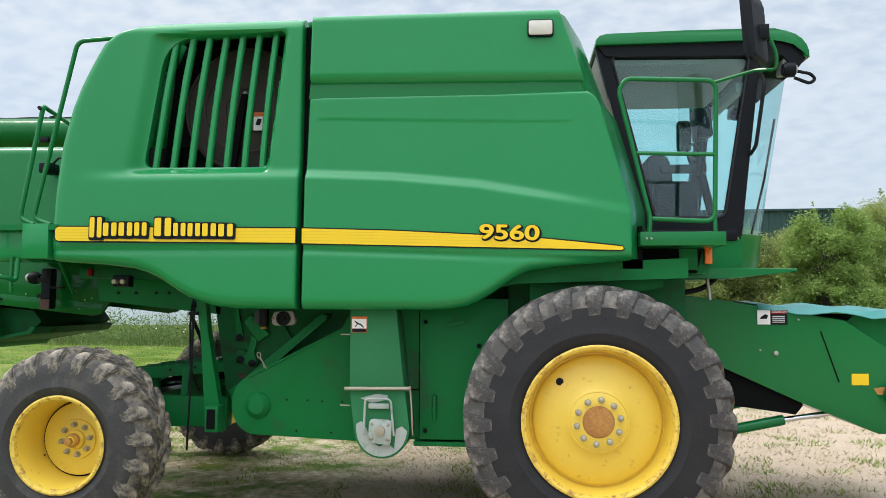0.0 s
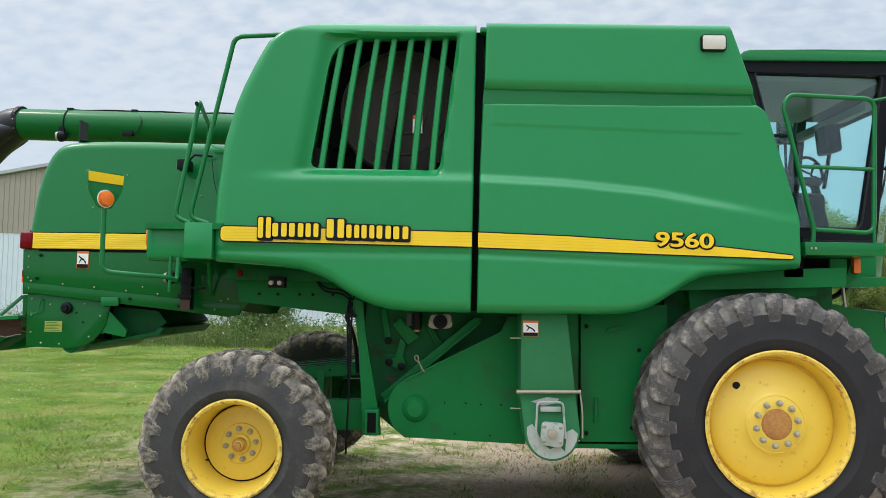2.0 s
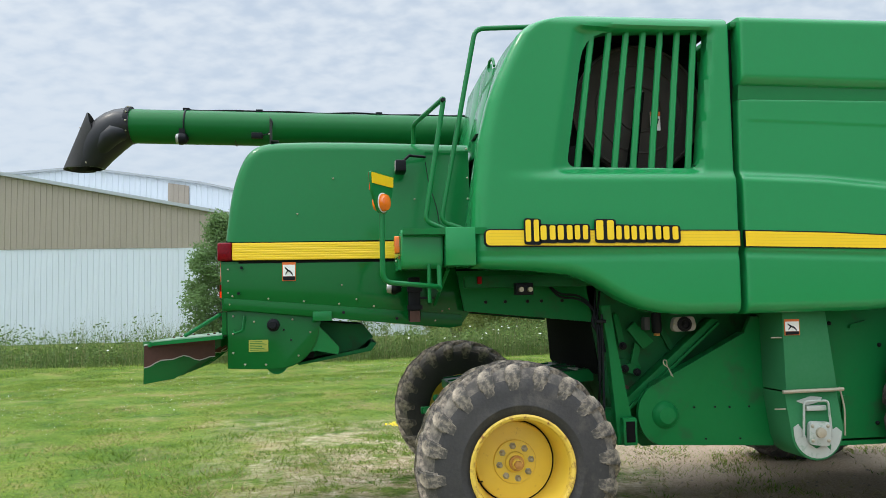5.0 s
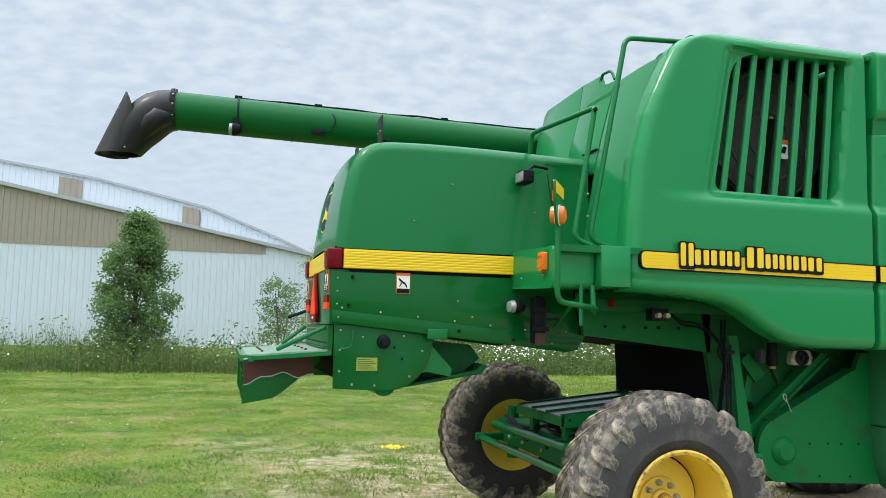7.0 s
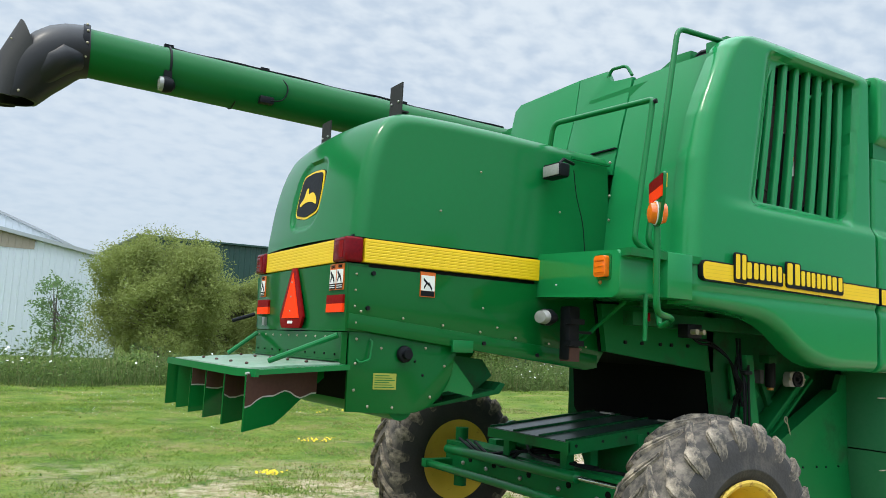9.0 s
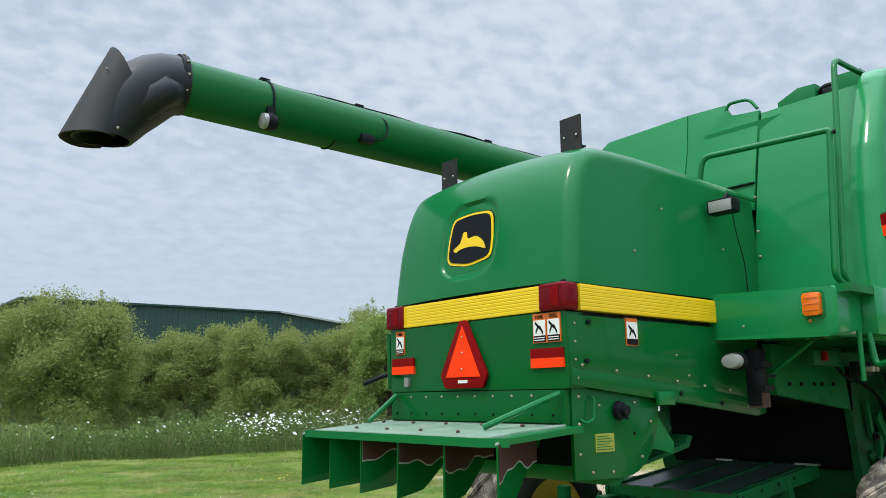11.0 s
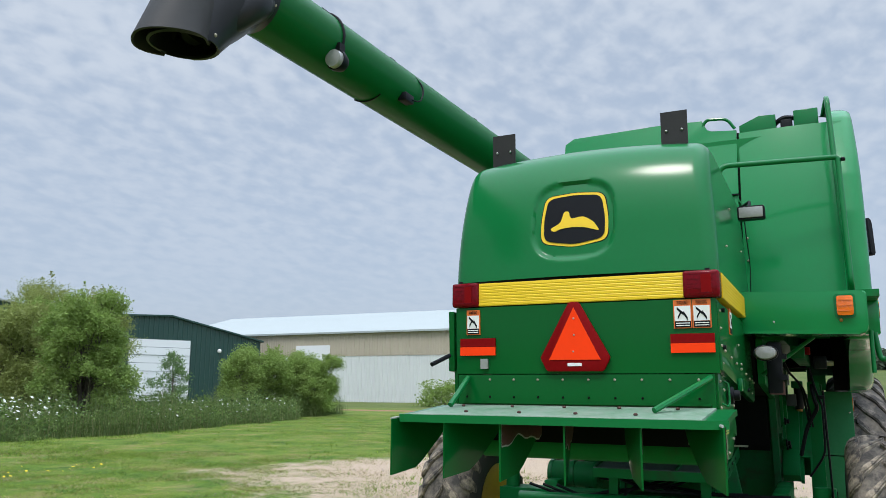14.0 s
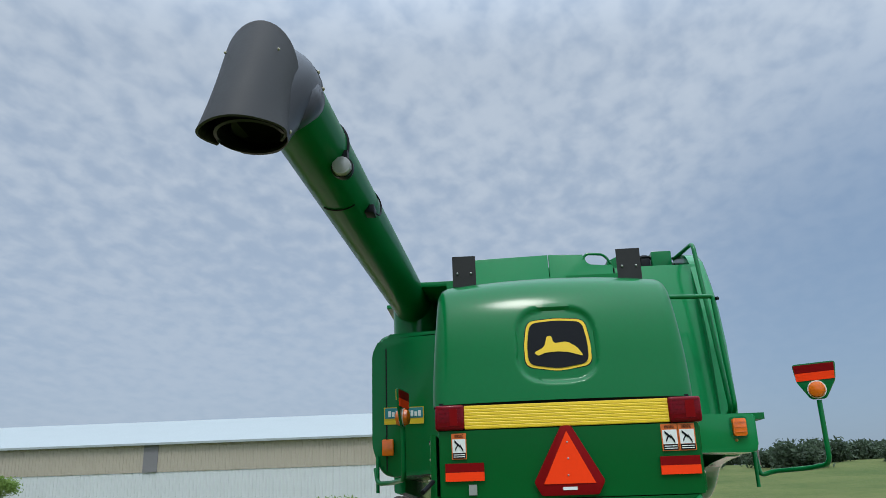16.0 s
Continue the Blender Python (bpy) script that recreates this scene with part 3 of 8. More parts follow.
part("end_wall", box(bm_new(), x_end - 0.2, x_end, 48.0, 63, -0.3, gable(x_end)), SIDING_WHITE, shed)
ARCH = [(-46.0, 8.8), (-40, 10.6), (-32, 12.2), (-24, 12.9), (-15, 11.7), (-7.0, 10.0), (-1.5, 7.9), (2.0, 6.4), (2.0, 4.0), (-46.0, 4.0)]
rear_shed = thing("arched_shed", (-22.0, 63.5, 0.0), "tall white steel shed with an arched roof", "shed")
arch_top = lambda u: float(np.interp(-46 + u, [p[0] for p in ARCH[:8]], [p[1] for p in ARCH[:8]]))
part("wall", ribbed((-46, 63.2, 0), (1, 0, 0), 48, -0.3, 8, 0.42, 0.04, top=arch_top), SIDING_WHITE, rear_shed, "white ribbed wall", 25)
for xa, w in ((-17.5, 1.6), (-8.8, 1.3)):
    part("tan_sheet", ribbed((xa, 63.12, 0), (1, 0, 0), w, 5, 8, 0.42, 0.04, top=lambda u, xa=xa: arch_top(xa + 46 + u) - 0.25), SIDING_TAN, rear_shed)
bm = prism(bm_new(), ARCH[:8] + [(p[0], p[1] + 0.18) for p in ARCH[:8][::-1]], "y", 63.0, 85.0)
part("roof", bm, ROOF_WHITE, rear_shed)

# dark green shed, broad side towards the yard
green_shed = thing("dark_green_shed", (28.0, 74.0, 0.0), "dark green ribbed-steel shed behind the trees", "shed")
gtop = lambda u: float(np.interp(6 + u, [6, 20, 28, 47], [9.25, 9.45, 9.5, 7.7]))
part("wall", ribbed((6, 70, 0), (1, 0, 0), 41, -0.3, 9, 0.5, 0.05, top=gtop), SIDING_GREEN, green_shed, "", 25)
bm = prism(bm_new(), [(5.8, 9.25), (20, 9.45), (28, 9.5), (47.2, 7.68), (47.2, 7.83), (28, 9.66), (20, 9.6), (5.8, 9.4)], "y", 69.7, 90.0)
part("roof", bm, SIDING_GREEN, green_shed)
part("roof_trim", prism(bm_new(), [(28, 9.5), (47.2, 7.68), (47.2, 7.85), (28, 9.68)], "y", 69.6, 69.69), ROOF_WHITE, green_shed)

# dark green workshop with a white door, and the long pale shed beside it
d = Vector((0.90, -0.436, 0)).normalized()
side = Vector((d.y, -d.x, 0))          # towards the yard
P = Vector((46.0, 68.7, 0))
workshop = thing("workshop", (52.0, 66.0, 0.0), "dark green workshop with a white roll-up door", "workshop")
LEN = 16.6
wtop = lambda u: float(np.interp(u, [0, 6.6, LEN], [8.3, 8.55, 6.35]))
part("wall", ribbed(P, d, LEN, -0.3, 6, 0.5, 0.05, top=wtop), SIDING_GREEN, workshop, "", 25)
bm = bm_new()
prof = [(-0.3, 8.28), (6.6, 8.55), (LEN + 0.3, 6.3), (LEN + 0.3, 6.45), (6.6, 8.72), (-0.3, 8.45)]
near = [bm.verts.new(P + d * u + side * 0.3 + Vector((0, 0, z))) for u, z in prof]
back = [bm.verts.new(P + d * u - side * 22 + Vector((0, 0, z))) for u, z in prof]
bm.faces.new(near)
bm.faces.new(back[::-1])
for i in range(6):
    bm.faces.new((near[i], back[i], back[(i + 1) % 6], near[(i + 1) % 6]))
part("roof", bm, SIDING_GREEN, workshop)
wdoor = None
for i in range(8):
    bm = bm_new()
    z0 = -0.2 + i * 0.80
    v = []
    for u, dz, o in ((2.55, 0.0, 0.08), (8.75, 0.0, 0.08), (8.75, 0.76, 0.08), (2.55, 0.76, 0.08)):
        q = P + d * u + side * o
        v.append(bm.verts.new((q.x, q.y, z0 + dz)))
    bm.faces.new(v)
    thicken(bm, 0.06)
    part("door_panel", bm, DOOR_WHITE, workshop, "white roll-up door panel")
bm = bm_new()
q = P + d * 11.9 + side * 0.15
ball(bm, (q.x, q.y, 5.2), 0.22)
part("wall_lamp", bm, WHITE, workshop)

c0, c1 = Vector((63.6, 78.0, 0)), Vector((63.4, 15.0, 0))
cd = (c1 - c0).normalized()
cs = Vector((cd.y, -cd.x, 0))
CL = (c1 - c0).length
long_shed = thing("long_shed", (54.0, 30.0, 0.0), "long white and tan ribbed-steel shed with a white roof", "shed")
part("wall", ribbed(c0, cd, CL, -0.3, 4.8, 0.32, 0.04), SIDING_PALE, long_shed, "white ribbed lower wall", 25)
part("upper_wall", ribbed(c0 + cs * 0.05, cd, CL, 4.8, 7.3, 0.32, 0.04), SIDING_SAND, long_shed, "tan ribbed upper wall", 25)
bm = bm_new()
prof = [(0.5, 7.2), (-12.2, 10.45), (-24.8, 7.2), (-24.8, 7.4), (-12.2, 10.65), (0.5, 7.4)]
near = [bm.verts.new(c0 - cd * 0.5 + cs * o + Vector((0, 0, z))) for o, z in prof]
back = [bm.verts.new(c1 + cd * 0.5 + cs * o + Vector((0, 0, z))) for o, z in prof]
bm.faces.new(near)
bm.faces.new(back[::-1])
for i in range(6):
    bm.faces.new((near[i], back[i], back[(i + 1) % 6], near[(i + 1) % 6]))
part("roof", bm, ROOF_PALE, long_shed, "white steel roof")
for s, w, z0, z1, m_ in ((19.6, 4.5, -0.2, 6.0, DOOR_WHITE), (39.0, 1.35, 4.8, 7.25, mat("weathered_grey_steel", (0.20, 0.19, 0.19), rough=0.6))):
    bm = bm_new()
    v = [bm.verts.new(c0 + cd * (s + du) + cs * 0.14 + Vector((0, 0, z))) for du, z in ((0, z0), (w, z0), (w, z1), (0, z1))]
    bm.faces.new(v)
    thicken(bm, 0.06)
    part("shed_door" if z0 < 0 else "grey_sheet", bm, m_, long_shed)
bm = bm_new()
v = [bm.verts.new(c1 + Vector((0, 0, z)) - cs * o) for o, z in ((0, -0.3), (24.4, -0.3), (24.4, 7.2), (12.2, 10.4), (0, 7.2))]
bm.faces.new(v)
thicken(bm, 0.06)
part("end_wall", bm, SIDING_WHITE, long_shed)

# rail fence in front of the long shed
fence = thing("rail_fence", (46.0, 25.0, 0.0), "low pale pipe rail fence", "fence")
PIPE = mat("pale_pipe", (0.42, 0.36, 0.27), rough=0.6)
fpts = [Vector((48.4, 30.2 - 1.6 * k, 0)) for k in range(7)]
for p in fpts:
    part("post", cyl(bm_new(), (p.x, p.y, -0.1), (p.x, p.y, 1.35), 0.05, 8), PIPE, fence)
for z in (0.75, 1.3):
    part("rail", cyl(bm_new(), fpts[0] + Vector((0, 0, z)), fpts[-1] + Vector((0, 0, z)), 0.045, 8), PIPE, fence)

# utility pole on the rise
pole = thing("utility_pole", (120.0, -34.0, ground_height(120, -34)), "grey wooden utility pole", "pole")
gz = ground_height(120, -34)
WOODPOLE = mat("weathered_pole", (0.16, 0.13, 0.11), rough=0.9)
part("shaft", tube(bm_new(), [(120, -34, gz - 0.5), (120, -34, gz + 9.5)], [0.22, 0.15], 8), WOODPOLE, pole)
part("crossarm", box(bm_new(), 119.9, 120.1, -35.1, -32.9, gz + 8.9, gz + 9.1), WOODPOLE, pole)

# ---- plants ----


def leaf_material(name, base, tint, through_light=0.4, vary=0.3):
    m = mat(name, base, rough=0.6, tint=tint, scale=1.2, fine=14, amount=0.9, vary=vary)
    b = m.node_tree.nodes["Principled BSDF"]
    b.inputs["Specular IOR Level"].default_value = 0.25
    n, l = m.node_tree.nodes, m.node_tree.links
    tr = n.new("ShaderNodeBsdfTranslucent")
    mixs = n.new("ShaderNodeMixShader")
    mixs.inputs[0].default_value = through_light
    l.new(b.inputs["Base Color"].links[0].from_socket, tr.inputs[0])
    l.new(b.outputs[0], mixs.inputs[1])
    l.new(tr.outputs[0], mixs.inputs[2])
    l.new(mixs.outputs[0], n["Material Output"].inputs[0])
    return m


LEAF_POPLAR = leaf_material("poplar_leaves", (0.115, 0.21, 0.068), (0.175, 0.265, 0.105), 0.4, 0.25)
LEAF_WILLOW = leaf_material("willow_leaves", (0.195, 0.25, 0.062), (0.295, 0.325, 0.105), 0.4, 0.14)
LEAF_SHRUB = leaf_material("shrub_leaves", (0.17, 0.275, 0.055), (0.27, 0.35, 0.10), 0.4, 0.14)
LEAF_WEED = leaf_material("weed_leaves", (0.105, 0.185, 0.042), (0.175, 0.235, 0.07))
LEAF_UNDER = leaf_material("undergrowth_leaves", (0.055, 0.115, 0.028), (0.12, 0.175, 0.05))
LEAF_DARK = leaf_material("far_tree_leaves", (0.055, 0.085, 0.048), (0.085, 0.115, 0.070))
BARK = mat("bark", (0.10, 0.08, 0.065), rough=0.95, tint=(0.06, 0.05, 0.04), scale=4, bump=0.5, bump_scale=20)
WEED = leaf_material("tall_weeds", (0.075, 0.145, 0.032), (0.165, 0.20, 0.075))
REED = leaf_material("dry_reeds", (0.26, 0.25, 0.12), (0.16, 0.19, 0.07))
GRASS = leaf_material("grass_blades", (0.100, 0.205, 0.020), (0.235, 0.285, 0.052), 0.5, 0.5)
UMBEL = mat("white_umbels", (0.60, 0.62, 0.54), rough=0.8)
BUTTER = mat("yellow_flowers", (0.75, 0.55, 0.02), rough=0.8)


def quads(name, centres, sizes, rng, elong=1.6, up=0.3):
    """Many small leaf blades as one mesh: folded quads at the centres, turned at random."""
    n = len(centres)
    a = rng.normal(size=(n, 3))
    a[:, 2] *= 0.7
    a /= np.linalg.norm(a, axis=1)[:, None]
    b = rng.normal(size=(n, 3))
    b -= a * (a * b).sum(1)[:, None]
    b /= np.linalg.norm(b, axis=1)[:, None]
    s = sizes[:, None]
    v = np.stack([centres - a * s * elong * 0.5, centres + b * s * 0.45, centres + a * s * elong * 0.5, centres - b * s * 0.45], 1).reshape(-1, 3) * K
    f = np.arange(4 * n).reshape(-1, 4)
    me = bpy.data.meshes.new(name)
    me.from_pydata(v.tolist(), [], f.tolist())
    return me


def tree(name, at, height, width, leaves, leaf, material, label, category, seed, shape="round", trunk_h=0.25, trunk_r=0.1, clumps=60, group="", clump_r=0.16):
    rng = np.random.default_rng(seed)
    x, y = at
    z = ground_height(x, y)
    th = thing(name, (x, y, z), label, category, group)
    base = Vector((x, y, z))
    bm = bm_new()
    stems = 1 if shape == "spire" else int(rng.integers(3, 6))
    tips = []
    for s in range(stems):
        ang = 2 * math.pi * s / stems + rng.uniform(-0.4, 0.4)
        lean = 0.0 if shape == "spire" else rng.uniform(0.12, 0.33) * width
        top = base + Vector((math.cos(ang) * lean, math.sin(ang) * lean, height * (0.92 if shape == "spire" else rng.uniform(0.6, 0.85))))
        mid = base.lerp(top, 0.5) + Vector((rng.uniform(-0.1, 0.1), rng.uniform(-0.1, 0.1), 0)) * width * 0.3
        r = trunk_r / (1 if stems == 1 else 1.6)
        tube(bm, [base + Vector((0, 0, -0.15)), mid, top], [r, r * 0.6, r * 0.15], 7)
        tips.append((base, mid, top))
    cc = []
    lobes = []
    if shape != "spire":
        count = max(10, int(9 + 3.0 * width))
        for i in range(count):
            f = (i + rng.uniform(0.2, 0.8)) / count
            zz = trunk_h + 0.06 + (0.80 - trunk_h) * f
            wide = math.sqrt(max(0.05, 1 - (abs(zz - 0.40) / 0.62) ** 2.2))
            ang = 2.4 * i + rng.uniform(-0.5, 0.5)
            rad = width * 0.37 * wide * rng.uniform(0.35, 1.0) ** 0.6
            r = width * rng.uniform(0.13, 0.22) * (1.0 - 0.3 * f)
            lobes.append((base + Vector((math.cos(ang) * rad, math.sin(ang) * rad, height * zz)), r))
    for i in range(clumps):
        f = (i + rng.uniform(0, 1)) / clumps
        if shape == "spire":
            zz = trunk_h + (1 - trunk_h) * f
            rad = width * 0.5 * (1 - ((zz - 0.38) / 0.66) ** 2 if zz > 0.38 else 0.75 + 0.25 * (zz / 0.38)) * rng.uniform(0.25, 1.0) ** 0.5
            ang = rng.uniform(0, 2 * math.pi)
            lump = 1 + 0.22 * math.sin(3 * ang + seed) + 0.13 * math.sin(5 * ang + 2.2 * seed)
            c = base + Vector((math.cos(ang) * rad * lump, math.sin(ang) * rad * lump, height * zz))
        else:
            lc, r = lobes[i % len(lobes)]
            way = Vector(rng.normal(size=3))
            way.z = abs(way.z) * 1.1 - 0.35
            c = lc + way.normalized() * r * rng.uniform(0.55, 1.15)
            c.z = min(max(c.z, base.z + 0.05 * height), base.z + height * 1.02)
        cc.append(c)
        b0, m0, t0 = tips[i % stems]
        start = m0.lerp(t0, rng.uniform(-0.4, 0.7)) if f > 0.35 else b0.lerp(m0, rng.uniform(0.3, 1.0))
        if i % 3 == 0:
            tube(bm, [start, start.lerp(c, 0.6) + Vector((0, 0, 0.05 * height)), c], [trunk_r * 0.22, trunk_r * 0.12, trunk_r * 0.03], 5)
    part("trunk", bm, BARK, th)
    cc = np.array([tuple(c) for c in cc])
    idx = rng.integers(0, len(cc), leaves)
    spread = np.clip(rng.normal(size=(leaves, 3)), -1.5, 1.5) * np.array([1, 1, 0.8]) * (clump_r * width * rng.uniform(0.45, 1.15, (leaves, 1)))
    pts = cc[idx] + spread
    if lobes:
        k = leaves // 9
        many = 140
        pick, along = rng.integers(0, many, k), rng.uniform(0, 1, k)
        foot = np.array([tuple(lobes[j % len(lobes)][0] + Vector(rng.normal(size=3)).normalized() * lobes[j % len(lobes)][1] * 0.95) for j in range(many)])
        rise = np.column_stack([rng.normal(size=(many, 2)) * 0.04 * width, rng.uniform(0.03, 0.13, many) * height])
        pts[:k] = foot[pick] + rise[pick] * along[:, None] + rng.normal(size=(k, 3)) * (0.018 * width * (1.2 - along))[:, None]
        pts[:k, 2] = np.minimum(pts[:k, 2], z + 1.06 * height)
    pts[:, 2] = np.maximum(pts[:, 2], z + 0.06 * height)
    me = quads("crown", pts - np.array([x, y, z]), leaf * rng.uniform(0.6, 1.3, leaves), rng, 1.5 if shape == "spire" else 2.3)
    me.materials.append(material)
    ob = new("crown", me)
    ob.parent = th
    ORIGIN[ob.name] = Vector((x, y, z))
    return th


tree("poplar", (-8.2, 28.4), 4.9, 2.3, 26000, 0.068, LEAF_POPLAR, "slender young poplar with dense green leaves", "tree", 3, "spire", 0.12, 0.10, 150, clump_r=0.10)
tree("willow", (1.3, 37.2), 5.8, 6.6, 130000, 0.052, LEAF_WILLOW, "broad olive-green willow bush by the sheds", "tree", 5, trunk_h=0.06, trunk_r=0.16, clumps=520, clump_r=0.055)
tree("young_poplar", (-3.2, 34.0), 3.7, 2.2, 2600, 0.06, LEAF_POPLAR, "small airy sapling before the white shed", "tree", 6, trunk_h=0.1, trunk_r=0.06, clumps=90, clump_r=0.09)
for i, (x, y, h, w, lm) in enumerate(((11.0, 28.9, 5.0, 3.5, LEAF_SHRUB), (9.2, 36.0, 5.1, 4.8, LEAF_WILLOW), (7.6, 39.8, 5.2, 5.0, LEAF_WILLOW), (12.0, 34.2, 4.9, 4.6, LEAF_WILLOW),
                                      (24.2, 32.0, 3.6, 3.9, LEAF_SHRUB), (26.8, 30.4, 3.4, 3.8, LEAF_SHRUB), (5.0, 41.0, 4.2, 4.2, LEAF_WILLOW), (19.5, 40.5, 7.0, 6.6, LEAF_WILLOW), (15.6, 38.0, 5.6, 4.6, LEAF_SHRUB))):
    tree("willow_shrub", (x, y), h, w, int(15500 * w), 0.051, lm, "leafy yellow-green shrub at the yard's edge", "shrub", 20 + i, trunk_h=0.03, trunk_r=0.1, clumps=420, group="shrubs along the yard", clump_r=0.058)
tree("young_poplar", (19.4, 33.0), 3.0, 1.7, 6000, 0.06, LEAF_POPLAR, "thin sapling among reeds before the workshop", "tree", 8, "spire", 0.06, 0.05, 70, clump_r=0.10)
for i in range(26):
    r = random.Random(100 + i)
    a = radians(-40 + i * 1.55)
    D = 170 + r.uniform(-20, 30)
    x, y = -9 + D * math.cos(a), 6 + D * math.sin(a)
    tree("far_tree", (x, y), r.uniform(2.0, 4.2), r.uniform(6, 11), 2400, 0.42, LEAF_DARK, "dark tree on the far rise", "tree", 200 + i, trunk_h=0.05, trunk_r=0.3, clumps=40, group="far tree line", clump_r=0.10)
for i in range(3):
    x, y = ((49.5, 33.4), (50.6, 26.5), (48.0, 18.0))[i]
    tree("low_shrub", (x, y), 1.7, 4.2, 2500, 0.12, LEAF_SHRUB, "low weedy shrub by the pipe fence", "shrub", 300 + i, trunk_h=0.05, trunk_r=0.05, clumps=50, clump_r=0.1)


def blades(name, xs, ys, h, w, material, label, rng, lean=0.25, seg=1):
    n = len(xs)
    zs = np.array([ground_height(a, b) for a, b in zip(xs, ys)])
    ang = rng.uniform(0, 2 * math.pi, n)
    dx, dy = np.cos(ang) * w / 2, np.sin(ang) * w / 2
    lx, ly = rng.normal(size=n) * lean * h, rng.normal(size=n) * lean * h
    base = np.stack([xs, ys, zs - 0.02], 1)
    v = np.stack([base + np.stack([dx, dy, 0 * dx], 1), base - np.stack([dx, dy, 0 * dx], 1), base + np.stack([lx, ly, h], 1)], 1).reshape(-1, 3) * K
    me = bpy.data.meshes.new(name)
    me.from_pydata(v.tolist(), [], np.arange(3 * n).reshape(-1, 3).tolist())
    me.materials.append(material)
    return tagged(new(name, me), label, "grass", "", "stuff")


rng = np.random.default_rng(11)


def grassy(x, y, rng):
    bare = max(0.0, min(1.0, (x + 0.9 - 0.5 * max(y - 7.7, 0.0)) / 2.0)) * max(0.0, min(1.0, (16.9 - 0.45 * x - y) / 1.2))
    under = max(0.0, min(1.0, (x + 4.5) / 2.0)) * max(0.0, min(1.0, (11.0 - y) / 2.0)) * 0.7
    return rng.uniform() > max(bare, under)


def scatter(n, x0, x1, y0, y1, keep=grassy):
    xs, ys = rng.uniform(x0, x1, n), rng.uniform(y0, y1, n)
    clump = np.array([noise.noise(Vector((a * 0.8, b * 0.8, 1.0))) for a, b in zip(xs, ys)])
    clump += 0.7 * np.array([noise.noise(Vector((a * 4.5, b * 4.5, 6.0))) for a, b in zip(xs, ys)])
    ok = np.array([keep(a, b, rng) for a, b in zip(xs, ys)]) & (clump + rng.uniform(-0.3, 0.3, n) > -0.2)
    return xs[ok], ys[ok]


xs, ys = scatter(430000, -11.5, 5, 7.0, 20.0)
blades("lawn", xs, ys, rng.uniform(0.02, 0.05, len(xs)), rng.uniform(0.006, 0.018, len(xs)), GRASS, "short mown grass and clover", rng, 1.0)
xs, ys = scatter(80000, -16, 6, 18.0, 26.0)
blades("lawn", xs, ys, rng.uniform(0.03, 0.07, len(xs)), rng.uniform(0.010, 0.026, len(xs)), GRASS, "short mown grass and clover", rng, 0.8)
xs, ys = scatter(90000, 3, 30, 12.0, 32)
blades("lawn", xs, ys, rng.uniform(0.03, 0.07, len(xs)), rng.uniform(0.012, 0.030, len(xs)), GRASS, "short mown grass and clover", rng, 0.8)


CLOVER = leaf_material("clover_leaves", (0.06, 0.165, 0.028), (0.11, 0.21, 0.05))
STRAW = leaf_material("dry_grass", (0.27, 0.23, 0.10), (0.34, 0.29, 0.15))
xs, ys = scatter(110000, -13, 4, 7.0, 24.0, lambda a, b, r: grassy(a, b, r) and noise.noise(Vector((a * 1.1, b * 1.1, 12.0))) > 0.12)
blades("clover_tufts", xs, ys, rng.uniform(0.02, 0.055, len(xs)), rng.uniform(0.012, 0.028, len(xs)), CLOVER, "dark clover tufts in the lawn", rng, 1.2)
xs, ys = scatter(120000, -12, 6, 6.0, 22.0, lambda a, b, r: noise.noise(Vector((a * 0.9, b * 0.9, 21.0))) + 0.05 * (a + 6) - 0.03 * (b - 10) > 0.14)
blades("dry_grass", xs, ys, rng.uniform(0.02, 0.06, len(xs)), rng.uniform(0.012, 0.03, len(xs)), STRAW, "dry straw-coloured grass in patches", rng, 1.1)


def tufty(a, b, r):
    return noise.noise(Vector((a * 1.6, b * 1.6, 7.0))) > 0.16


xs, ys = scatter(90000, -7, 5.0, 2.6, 11.5, tufty)
blades("sparse_weeds", xs, ys, rng.uniform(0.02, 0.08, len(xs)), rng.uniform(0.008, 0.022, len(xs)), GRASS, "sparse weeds on bare soil", rng, 0.8)
xs, ys = scatter(16000, 1.5, 12.0, 9.0, 18.0, lambda a, b, r: noise.noise(Vector((a * 1.3, b * 1.3, 3.0))) > 0.42)
blades("yard_weeds", xs, ys, rng.uniform(0.03, 0.13, len(xs)), rng.uniform(0.008, 0.022, len(xs)), GRASS, "scattered weed tufts on the gravel", rng, 0.8)


